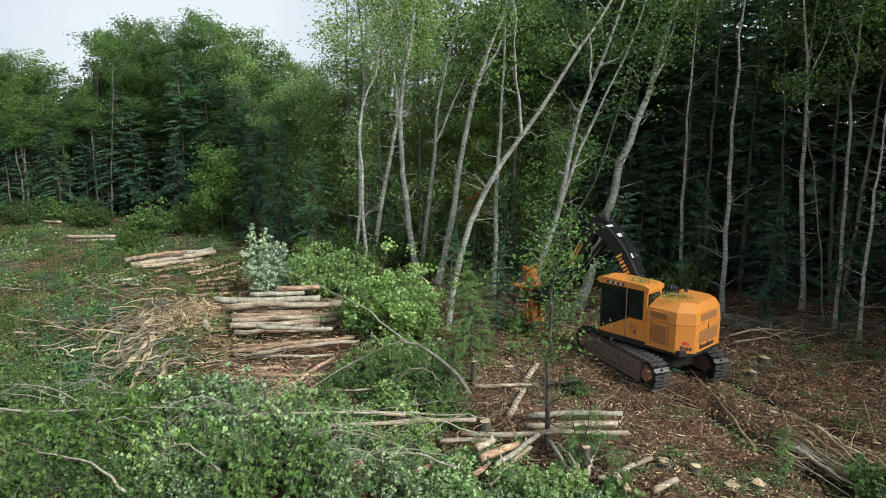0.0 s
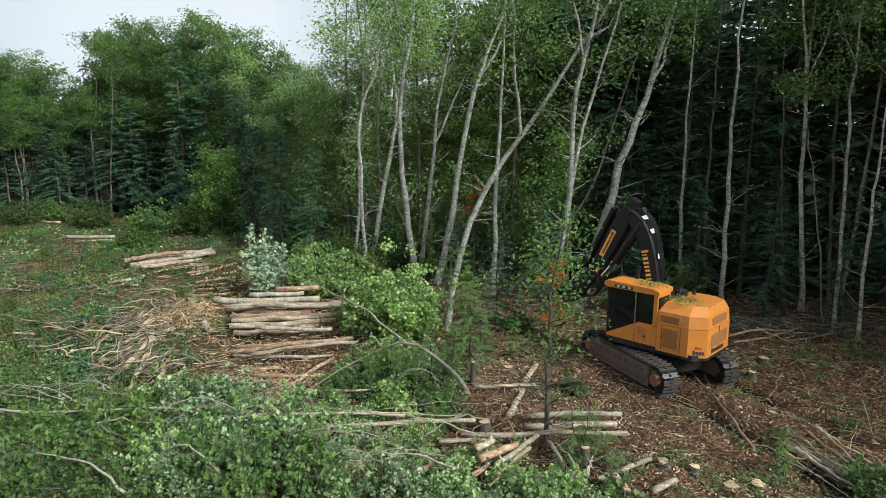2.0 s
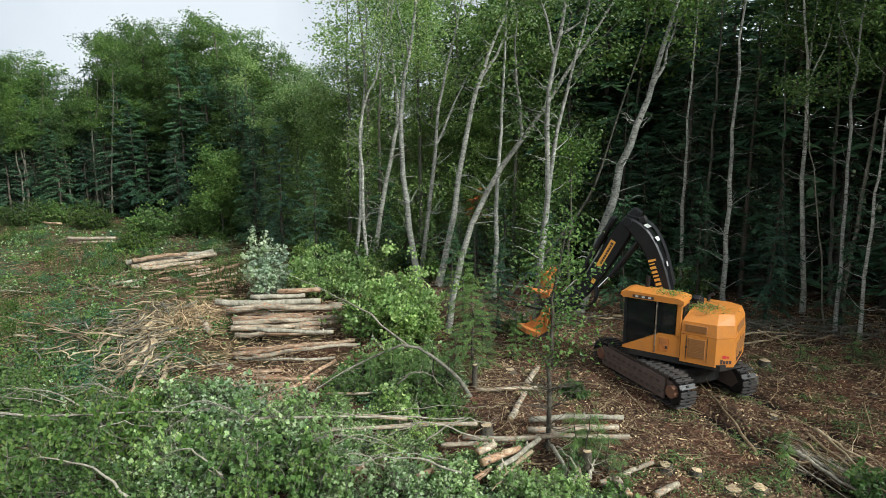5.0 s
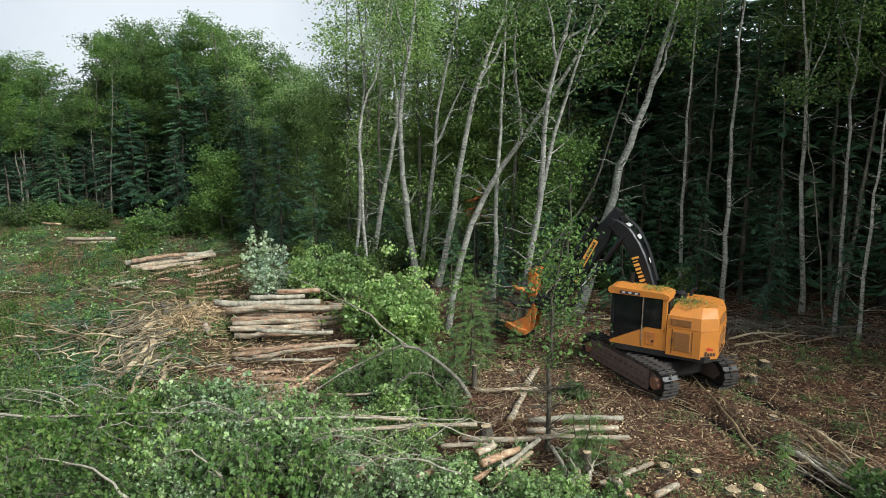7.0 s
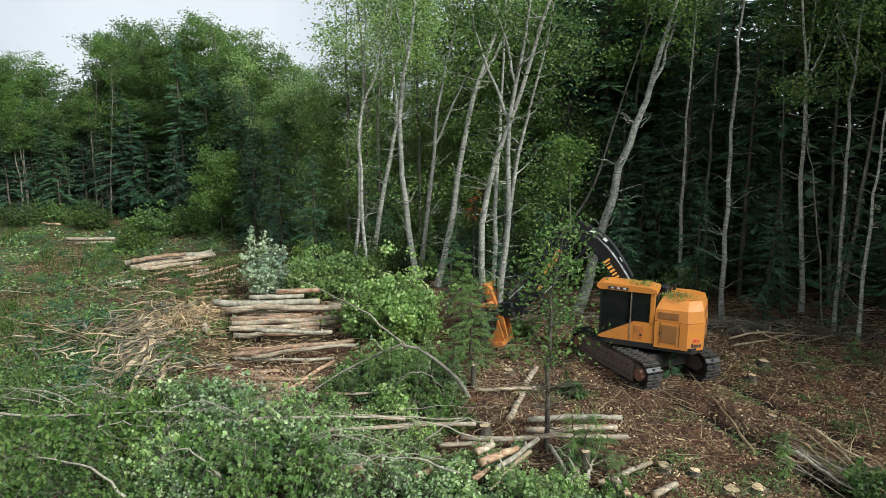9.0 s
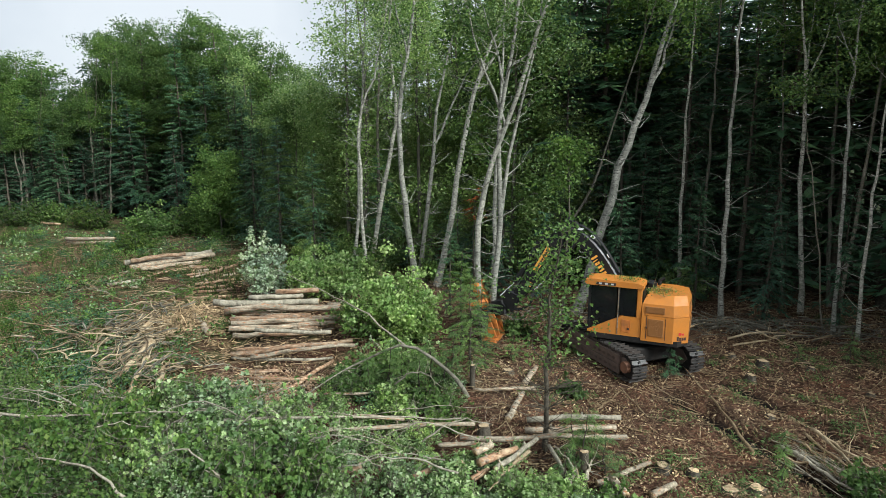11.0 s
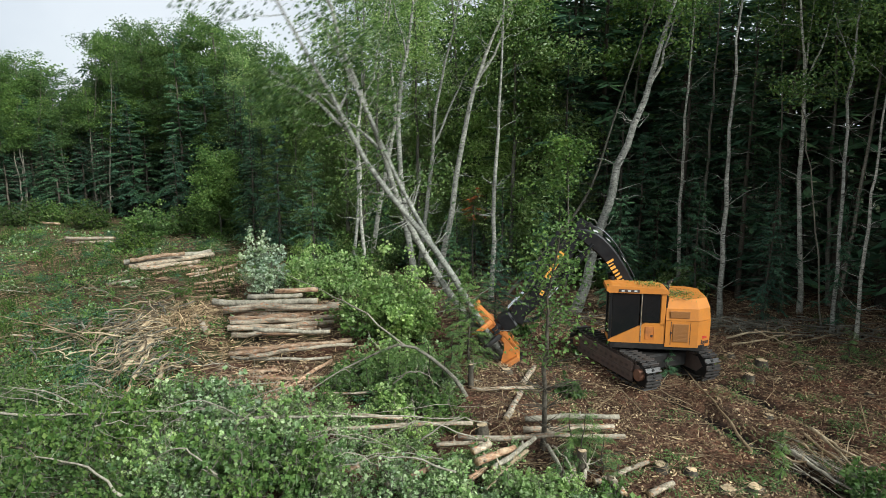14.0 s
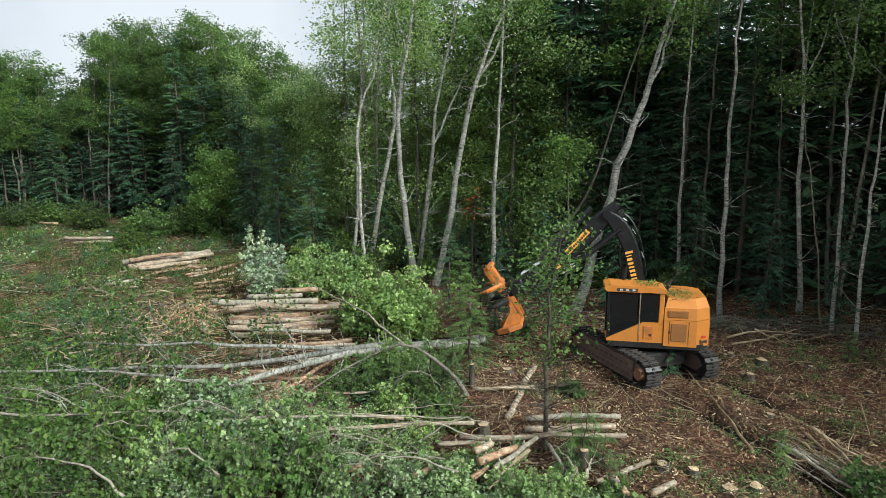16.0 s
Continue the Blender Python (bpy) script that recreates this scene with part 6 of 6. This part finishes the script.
    c.box((-1.14, -0.36, 1.9), (-0.27, -0.2, 3.02), 0, 0.02)
    cab = part("cab", c, M["orange"], upper, "orange operator cab with dark windows")
    for nm, lo, hi, mat, label in (("front_post", (-1.13, 1.34, 1.36), (-1.07, 1.42, 3.0), "black_steel", "black cab post"), ("front_post", (-0.34, 1.34, 1.36), (-0.28, 1.42, 3.0), "black_steel", "black cab post"),
                                  ("door_post", (-1.14, 0.37, 1.9), (-1.06, 0.43, 3.0), "black_steel", "black cab post"), ("door_seal", (-1.152, 0.385, 1.34), (-1.14, 0.415, 2.97), "bark_log", "pale dusty door edge")):
        b = Shape()
        b.box(lo, hi, 0)
        part(nm, b, M[mat], upper, label)
    r = Shape()
    r.prism([(-0.4, 2.98), (-0.4, 3.1), (-0.2, 3.16), (1.35, 3.2), (1.53, 3.15), (1.55, 3.05), (1.45, 2.98)], "x", -1.18, -0.23)
    part("roof", r, M["orange"], upper, "flat orange cab roof with a front visor")
    def pane(lo, hi, nm="window"):
        b = Shape()
        b.box(lo, hi, 0)
        return part(nm, b, M["glass"], upper, "dark tinted glass")
    g = Shape()
    g.prism([(0.46, 1.9), (1.33, 1.44), (1.33, 2.97), (0.46, 2.97)], "x", -1.115, -1.075)
    part("window", g, M["glass"], upper, "dark tinted glass")
    pane((-1.115, -0.18, 2.0), (-1.075, 0.36, 2.97))
    pane((-1.06, 1.36, 1.42), (-0.35, 1.39, 2.97), "windscreen")
    pane((-0.315, -0.18, 2.0), (-0.285, 1.32, 2.97))
    for k in range(3):
        b = Shape()
        b.box((-1.196, 0.98 - 0.2 * k, 3.03), (-1.19, 1.07 - 0.2 * k, 3.085), 0)
        part("work_lamp", b, M["lamp_lens"], upper)
    b = Shape()
    b.box((-1.19, 0.5, 3.01), (-1.178, 1.16, 3.105), 0)
    part("lamp_recess", b, M["ink"], upper, "dark recess round the lamps")
    b = Shape()
    b.box((-1.155, -0.02, 1.42), (-1.135, 0.26, 1.86), 0, 0.02)
    door = part("tool_door", b, M["orange_worn"], upper)
    b = Shape()
    b.box((-1.165, 0.0, 1.52), (-1.15, 0.08, 1.6), 0, 0.01)
    part("latch", b, M["ink"], door)
    # intake drum, exhaust, mirror arm and aerial behind the cab
    b = Shape()
    b.tube([(0.15, -0.5, 2.5), (0.15, -0.5, 2.95), (0.15, -0.5, 3.02)], [0.2, 0.2, 0.1], 14, 0, 0)
    part("air_intake", b, M["black_steel"], upper, "black round air intake")
    b = Shape()
    b.tube([(0.55, -0.75, 2.6), (0.55, -0.75, 2.95), (0.56, -0.9, 3.05)], [0.06, 0.06, 0.055], 10, 0, 0)
    part("exhaust", b, M["dark_steel"], upper)
    b = Shape()
    b.tube([(-0.2, -0.6, 2.6), (-0.2, -0.62, 3.0), (-0.22, -0.72, 3.3)], [0.012, 0.009, 0.005], 5)
    part("aerial", b, M["chrome"], upper)
    b = Shape()
    b.box((-1.1, -0.42, 2.1), (-0.5, -0.38, 2.9), 0)
    part("rear_screen", b, M["black_steel"], upper)
    rng = np.random.default_rng(77)
    b = Shape()
    spots = np.concatenate([np.array([-0.7, 0.1, 3.22]) + rng.normal(size=(160, 3)) * [0.22, 0.3, 0.02], np.array([-0.45, -0.85, 2.82]) + rng.normal(size=(330, 3)) * [0.3, 0.3, 0.04]])
    spots[:, 2] = np.where(spots[:, 1] > -0.35, np.maximum(spots[:, 2], 3.22), np.maximum(spots[:, 2], 2.76))
    b.quads(leaves(rng, spots, 0.09, width=0.16))
    tagged(part("fallen_bough", b, M["needle_fresh"], upper, "green fir sprigs caught on the roof", fix=False), kind="stuff")
    b = Shape()
    for k in range(24):
        a = np.array([-0.45, -0.85, 2.83]) + rng.normal(size=3) * [0.3, 0.3, 0.03]
        b.tube(bent_line(rng, a, a + rng.normal(size=3) * [0.25, 0.25, 0.03], 3, 0.2), [0.008, 0.006, 0.003], 4)
    tagged(part("fallen_twig", b, M["twig"], upper, "dry twigs caught on the roof", fix=False), kind="stuff")
    return upper


def sweep(s, line, width, depths, slot=0):
    """A box section along a line of (y, z) in the boom's plane."""
    line = np.asarray(line, float)
    t = unit(np.gradient(line, axis=0))
    nrm = np.stack([-t[:, 1], t[:, 0]], 1)
    v = []
    for p, nn, d in zip(line, nrm, depths):
        a, b = p + nn * d / 2, p - nn * d / 2
        w = width / 2
        c = min(0.05, d * 0.2)
        a2, b2 = a - nn * c, b + nn * c
        v += [(-w, *b2), (-w + c, *b), (w - c, *b), (w, *b2), (w, *a2), (w - c, *a), (-w + c, *a), (-w, *a2)]
    n = len(line)
    f = [[i * 8 + j, i * 8 + (j + 1) % 8, (i + 1) * 8 + (j + 1) % 8, (i + 1) * 8 + j] for i in range(n - 1) for j in range(8)]
    s.add(v, f + [list(range(8))[::-1], list(range((n - 1) * 8, n * 8))], slot)


BOOM = 3.62
WRIST = (3.7, 1.06)


def build_boom(machine):
    s = Shape()
    line = smooth_path([(0, 0, 0), (0, 0.9, 0.12), (0, 2.0, 0.3), (0, 2.75, 0.3), (0, 3.3, 0.16), (0, BOOM, -0.02)], 18)[:, 1:]
    sweep(s, line, 0.42, np.interp(np.linspace(0, 1, 18), [0, 0.3, 0.7, 1], [0.42, 0.48, 0.55, 0.34]))
    cylinder(s, (-0.3, 0, 0), (0.3, 0, 0), 0.16, 12)
    cylinder(s, (-0.27, BOOM, 0), (0.27, BOOM, 0), 0.15, 12)
    boom = part("boom", s, M["black_steel"], machine, "black curved boom with orange lettering shapes", smooth=False)
    for side in (-1, 1):
        bar_parts("mark_bar", boom, "decal", "plain orange bar", (0.216 * side, 2.22, 0.1), (0, -1, -0.12), (0, -0.12, 1), (side, 0, 0), [0.075, 0.035, 0.09, 0.08, 0.06, 0.08, 0.085, 0.055], 0.25, 0.06)
    for k, (y, z, a) in enumerate(((1.9, 0.605, 8), (2.75, 0.62, -12), (3.25, 0.48, -32))):
        b = Shape()
        b.box((-0.19, -0.08, 0), (0.19, 0.08, 0.012), 0)
        ob = part("reflective_strip", b, M["white_strip"], boom, "white reflective strip")
        ob.matrix_local = pose(0, y, z, a)
    for x in (-0.33, 0.33):
        b = Shape()
        cylinder(b, (x, 0.75, -0.62), (x, 1.75, -0.05), 0.075, 10)
        cyl = part("lift_cylinder", b, M["black_steel"], boom)
        b = Shape()
        cylinder(b, (x, 0.3, -0.88), (x, 0.76, -0.61), 0.04, 10)
        part("rod", b, M["chrome"], cyl, "chrome rod")
    for k in range(3):
        b = Shape()
        b.tube(smooth_path([(-0.1 + 0.1 * k, 1.2, 0.5), (-0.1 + 0.1 * k, 2.4, 0.72), (-0.1 + 0.1 * k, 3.3, 0.62), (-0.1 + 0.1 * k, 3.85, 0.05)], 10), [0.022] * 10, 6)
        part("hose", b, M["black_steel"], boom)
    b = Shape()
    b.box((-0.12, 3.35, 0.33), (0.12, 3.6, 0.55), 0, 0.04)
    part("lamp_housing", b, M["dark_steel"], boom)
    return boom


def build_stick(machine):
    s = Shape()
    line = smooth_path([(0, -0.45, -0.1), (0, 0.6, 0.12), (0, 1.9, 0.36), (0, 2.9, 0.62), (0, WRIST[0], WRIST[1] - 0.1)], 14)[:, 1:]
    sweep(s, line, 0.34, np.interp(np.linspace(0, 1, 14), [0, 0.25, 0.7, 1], [0.3, 0.62, 0.5, 0.34]))
    cylinder(s, (-0.25, *WRIST), (0.25, *WRIST), 0.14, 12)
    s.box((-0.2, WRIST[0] - 0.75, WRIST[1] - 0.45), (0.2, WRIST[0] + 0.05, WRIST[1] + 0.1), 0, 0.06)
    stick = part("stick", s, M["black_steel"], machine, "black stick arm with an orange plate")
    a, b2 = np.array([0.81, 0.16]), np.array([1.86, 0.33])
    d = unit(b2 - a)
    nn = np.array([-d[1], d[0]])
    for side in (-1, 1):
        p = Shape()
        q = [a - nn * 0.02, b2 - nn * 0.02, b2 + nn * 0.17, a + nn * 0.17]
        p.prism([tuple(v) for v in q], "x", *(sorted((0.171 * side, 0.182 * side))))
        plate = part("decal_plate", p, M["decal"], stick, "orange decal plate")
        p = Shape()
        bars(p, (0.183 * side, *(a + d * 0.08 + nn * 0.02)), (0, *d), (0, *nn), (side, 0, 0), [0.075] * 9, 0.1, 0.022, 0.004)
        part("decal_bars", p, M["ink"], plate)
        p = Shape()
        p.prism([tuple(b2 + d * u + nn * w) for u, w in ((0.45, -0.1), (0.62, -0.1), (0.62, 0.02), (0.45, 0.02))], "x", *(sorted((0.171 * side, 0.182 * side))))
        part("small_decal", p, M["decal"], stick)
    for x in (-0.11, 0.11):
        p = Shape()
        cylinder(p, (x, 0.1, 0.55), (x, 2.6, 0.95), 0.085, 10)
        cyl = part("tilt_cylinder", p, M["black_steel"], stick)
        p = Shape()
        cylinder(p, (x, 2.6, 0.95), (x, WRIST[0] - 0.35, WRIST[1] + 0.22), 0.045, 10)
        part("rod", p, M["chrome"], cyl, "chrome rod")
        p = Shape()
        cylinder(p, (x * 1.9, 0.2, -0.62), (x * 1.9, 2.0, -0.08), 0.07, 10)
        cyl = part("stick_cylinder", p, M["black_steel"], stick)
        p = Shape()
        cylinder(p, (x * 1.9, 2.0, -0.08), (x * 1.9, 2.5, 0.12), 0.045, 10)
        part("rod", p, M["chrome"], cyl, "chrome rod")
    for k in range(4):
        p = Shape()
        p.tube(smooth_path([(-0.12 + 0.08 * k, 2.4, 0.35), (-0.2 + 0.1 * k, 3.0, 0.1), (-0.1 + 0.08 * k, 3.5, 0.35), (-0.12 + 0.08 * k, WRIST[0], WRIST[1] - 0.2)], 9), [0.024] * 9, 6)
        part("hose", p, M["black_steel"], stick)
    return stick


def build_head(machine):
    """The felling head: spine, horns, clamp arms and the saw housing."""
    s = Shape()
    s.prism([(0.32, -1.05), (0.62, -1.05), (0.66, 0.2), (0.78, 1.05), (0.98, 1.1), (1.0, 0.95), (0.86, 0.9), (0.74, 0.1), (0.72, -0.2), (0.34, -0.2)], "x", -0.3, -0.22)
    s.prism([(0.32, -1.05), (0.62, -1.05), (0.66, 0.2), (0.78, 1.05), (0.98, 1.1), (1.0, 0.95), (0.86, 0.9), (0.74, 0.1), (0.72, -0.2), (0.34, -0.2)], "x", 0.22, 0.3)
    s.prism([(0.5, -1.0), (0.62, -1.0), (0.64, 0.2), (0.78, 1.0), (0.7, 1.02), (0.52, 0.2)], "x", -0.22, 0.22)
    s.box((-0.42, 0.66, 0.98), (0.42, 0.86, 1.12), 0, 0.04)
    head = part("felling_head", s, M["orange_worn"], machine, "worn orange felling head with clamp arms and saw housing")
    b = Shape()
    b.box((-0.26, -0.12, -0.3), (0.26, 0.42, 0.3), 0, 0.06)
    cylinder(b, (0, 0.3, 0), (0, 0.6, 0), 0.26, 14)
    part("rotator", b, M["black_steel"], head, "black rotator block")
    b = Shape()
    outline = [(-0.62, 0.45), (0.62, 0.45), (0.68, 0.9), (0.5, 1.35), (0.2, 1.1), (-0.2, 1.1), (-0.5, 1.35), (-0.68, 0.9)]
    b.prism(outline, "z", -1.3, -1.12)
    b.prism([(0.4, -1.12), (1.15, -1.12), (0.66, -0.65), (0.5, -0.3)], "x", -0.46, -0.4)
    b.prism([(0.4, -1.12), (1.15, -1.12), (0.66, -0.65), (0.5, -0.3)], "x", 0.4, 0.46)
    part("saw_housing", b, M["orange_worn"], head, "scuffed orange saw housing")
    b = Shape()
    ring(b, (0, 0.92, -1.35), "z", 0.58, 0.0, 0.05, 24)
    part("saw_disc", b, M["dark_steel"], head)
    for side in (-1, 1):
        for z in (0.35, -0.25):
            b = Shape()
            arc = [(side * (0.34 + 0.3 * math.sin(u * 2.4)), 0.6 + 0.75 * u, z) for u in np.linspace(0, 1, 7)]
            b.tube(arc, [0.1, 0.1, 0.09, 0.085, 0.08, 0.06, 0.035], 6, 0, 0)
            part("clamp_arm", b, M["orange_worn"] if z > 0 else M["dark_steel"], head)
    for z in (0.06, -0.08):
        b = Shape()
        b.box((-0.44, 0.5, z - 0.04), (0.44, 0.72, z + 0.04), 0, 0.02)
        part("arm_bracket", b, M["dark_steel"], head)
    return head


def build_machine():
    machine = empty("feller_buncher")
    tagged(machine, "orange tracked feller buncher with a black boom on muddy ground", "forestry machine")
    for side in (-1, 1):
        build_track(machine, side)
    s = Shape()
    s.box((-0.9, -1.1, 0.4), (0.9, 1.5, 0.92), 0, 0.12)
    part("carbody", s, M["dark_steel"], machine, "greasy black undercarriage")
    return machine, build_upper(machine), build_boom(machine), build_stick(machine), build_head(machine)


MACHINE, UPPER, BOOM_ARM, STICK, HEAD = build_machine()

# ---- the two birches that the machine carries and fells ----
TREE_A = tagged(broadleaf("felled_birch", [(0, 0, 0), (0.1, 0.05, 4), (-0.1, 0.1, 8), (0.25, 0.1, 12), (0.8, 0.2, 18.5)], 0.135, 181, "leaf_birch", "bark_felled", 0.62, 12, 2.3, 4, 22, 0.14, ((0.32, (1.1, 0.4, 8.5)), (0.62, (-1.2, 0.4, 3.2))), 24), "pale birch gripped by the felling head", "birch tree", "felled birches")
TREE_B = tagged(broadleaf("felled_birch", [(0.00, 0.00, 0.00), (0.58, 0.00, 3.34), (1.71, 0.00, 6.22), (3.20, 0.00, 8.25), (4.63, 0.00, 10.51), (6.21, 0.00, 12.93), (7.34, 0.00, 15.08)], 0.135, 182, "leaf_birch", "bark_felled", 0.68, 8, 2.2, 3, 12, 0.15, ((0.5, (-0.4, 0.2, 5.0)),), 20), "pale leaning birch felled beside the log piles", "birch tree", "felled birches")


def motions():
    heading = 20.74
    start = (6.95, 21.33)
    times = [0, 0.5, 1, 1.5, 2, 2.5, 3, 3.5, 4, 6.5, 7, 7.5, 8, 8.5, 9, 11.5, 12, 12.5, 13, 13.5, 14, 14.5, 15, 15.5, 16]
    driven = [-0.71, -0.74, -0.82, -0.96, -1.13, -1.46, -1.68, -1.86, -1.95, -1.27, -1.08, -0.88, -0.77, -0.61, -0.37, 0.35, 0.25, -0.10, -0.40, -0.48, -0.45, -0.41, -0.47, -0.49, -0.42]
    swing = [41.50, 39.04, 35.35, 34.00, 45.00, 56.00, 64.20, 66.66, 59.40, 54.66, 58.74, 57.92, 62.42, 62.36, 63.98, 67.08, 74.48, 74.87, 76.58, 81.86, 82.38, 84.44, 82.05, 77.78, 79.64]
    boom = [47.09, 55.16, 62.39, 63.95, 68.34, 68.44, 69.01, 70.57, 67.58, 59.00, 60.27, 58.79, 53.77, 49.64, 45.74, 45.84, 49.06, 50.49, 51.32, 50.47, 49.28, 49.62, 50.66, 57.11, 67.29]
    stick = [-69.97, -72.21, -73.27, -70.92, -73.22, -70.07, -72.37, -69.91, -71.37, -71.65, -72.61, -73.91, -77.39, -75.02, -69.22, -70.67, -68.75, -71.20, -72.92, -70.76, -71.30, -68.33, -60.43, -57.21, -58.79]
    head = [3.00, 5.00, 3.00, 0.00, 2.00, 4.00, 7.00, 10.00, 11.00, 12.00, 12.00, 9.00, 3.00, -5.00, -13.00, -16.26, -20.12, -20.13, -23.62, -29.06, -33.84, -37.96, -50.48, -39.37, -23.11]
    body, rows_u, rows_b, rows_s, rows_h = [], [], [], [], []
    for t, s, w, a, b, c in zip(times, driven, swing, boom, stick, head):
        h = radians(heading)
        body.append((t, pose(start[0] - math.sin(h) * s, start[1] + math.cos(h) * s, 0, 0, 0, heading)))
        turn = pose(0, 0, 0, 0, 0, w - heading)
        rows_u.append((t, turn))
        y, z = 0.10, 2.02
        rows_b.append((t, turn @ pose(0.06, y, z, a)))
        y, z = y + BOOM * math.cos(radians(a)), z + BOOM * math.sin(radians(a))
        rows_s.append((t, turn @ pose(0.06, y, z, b)))
        ca, sa = math.cos(radians(b)), math.sin(radians(b))
        y, z = y + WRIST[0] * ca - WRIST[1] * sa, z + WRIST[0] * sa + WRIST[1] * ca
        rows_h.append((t, turn @ pose(0.06, y, z, c)))
    walk(MACHINE, body)
    walk(UPPER, rows_u)
    walk(BOOM_ARM, rows_b)
    walk(STICK, rows_s)
    walk(HEAD, rows_h)
    walk(TREE_A, [
        (0, pose(3.38, 25.08, 0.36, 0.00, 14.01, 0.00)),
        (0.5, pose(3.88, 24.84, 0.63, 0.00, 11.44, 0.00)),
        (1, pose(4.47, 24.58, 0.79, 0.00, 9.94, 0.00)),
        (1.5, pose(4.63, 24.49, 0.87, 0.00, 10.02, 0.00)),
        (2, pose(4.20, 23.51, 0.93, 0.00, 5.39, 0.00)),
        (2.5, pose(3.58, 22.66, 1.09, 0.00, 4.01, 0.00)),
        (3, pose(3.41, 21.82, 1.07, 0.00, 2.73, 0.00)),
        (3.5, pose(3.29, 21.52, 1.26, 0.00, 2.45, 0.00)),
        (4, pose(3.50, 22.02, 1.16, 0.00, 1.71, 0.00)),
        (6.5, pose(3.09, 23.27, 0.92, 0.00, 5.82, 0.00)),
        (7, pose(2.91, 23.08, 0.93, 0.00, 6.60, 0.00)),
        (7.5, pose(2.92, 23.30, 0.77, 0.00, 5.34, 0.00)),
        (8, pose(2.73, 23.02, 0.36, 0.00, 2.72, 0.00)),
        (8.5, pose(2.53, 23.25, 0.15, 0.00, 2.81, 0.00)),
        (9, pose(2.10, 23.48, 0.10, 0.00, 3.29, 0.00)),
        (11.5, pose(1.87, 23.82, 0.01, 0.00, 1.65, 0.00)),
        (12, pose(1.80, 23.03, 0.19, 0.00, 0.23, 0.00)),
        (12.5, pose(2.11, 22.62, 0.15, 0.00, -2.30, 0.00)),
        (13, pose(2.40, 22.14, 0.10, 0.00, -9.52, 0.00)),
        (13.5, pose(2.33, 21.63, 0.12, 1.10, -17.81, -0.17)),
        (14, pose(2.41, 21.60, 0.03, 4.53, -33.36, -1.36)),
        (14.5, pose(2.34, 21.47, 0.15, 12.31, -51.9, -5.73)),
        (15, pose(1.75, 21.30, 0.45, 35.30, -69.60, -23.98)),
        (15.5, pose(1.56, 21.26, 0.95, 98.48, -69.01, -89.25)),
        (16, pose(1.56, 21.26, 0.95, 98.48, -69.01, -89.25)),
    ])
    walk(TREE_B, [
        (0, pose(0.18, 24.73, 0.00, 0.00, -0.00, 0.00)),
        (0.5, pose(0.18, 24.73, 0.00, 0.00, -0.00, 0.00)),
        (1, pose(0.18, 24.73, 0.00, 0.00, -0.00, 0.00)),
        (1.5, pose(0.18, 24.73, 0.00, 0.00, -0.00, 0.00)),
        (2, pose(0.18, 24.73, 0.00, 0.00, -0.00, 0.00)),
        (2.5, pose(0.18, 24.73, 0.00, 0.00, -0.00, 0.00)),
        (3, pose(0.18, 24.73, 0.00, 0.00, -0.00, 0.00)),
        (3.5, pose(0.18, 24.73, 0.00, 0.00, -0.00, 0.00)),
        (4, pose(0.18, 24.73, 0.00, 0.00, -0.00, 0.00)),
        (6.5, pose(0.18, 24.73, 0.00, 0.00, -0.00, 0.00)),
        (7, pose(0.18, 24.73, 0.00, 0.00, -0.00, 0.00)),
        (7.5, pose(0.18, 24.73, 0.00, 0.00, -0.00, 0.00)),
        (8, pose(0.18, 24.73, 0.00, 0.00, -0.00, 0.00)),
        (8.5, pose(1.01, 24.18, 0.06, 0.00, -5.63, 0.00)),
        (9, pose(1.82, 23.60, 0.10, 0.00, -15.66, 0.00)),
        (11.5, pose(1.59, 23.94, 0.01, 0.00, -15.07, 0.00)),
        (12, pose(1.52, 23.15, 0.19, 0.00, -15.41, 0.00)),
        (12.5, pose(1.83, 22.74, 0.15, 0.00, -17.42, 0.00)),
        (13, pose(2.12, 22.26, 0.10, 0.00, -25.74, 0.00)),
        (13.5, pose(2.05, 21.75, 0.12, 4.98, -34.97, -22.67)),
        (14, pose(2.13, 21.72, 0.03, 24.25, -40.52, -54.22)),
        (14.5, pose(2.06, 21.59, 0.20, 50.59, -30.06, -87.02)),
        (15, pose(1.55, 21.30, 0.40, 75.50, 1.73, -103.60)),
        (15.5, pose(1.31, 21.09, 0.80, 85.36, 16.65, -87.83)),
        (16, pose(1.31, 21.09, 0.80, 85.36, 16.65, -87.83)),
    ])


motions()
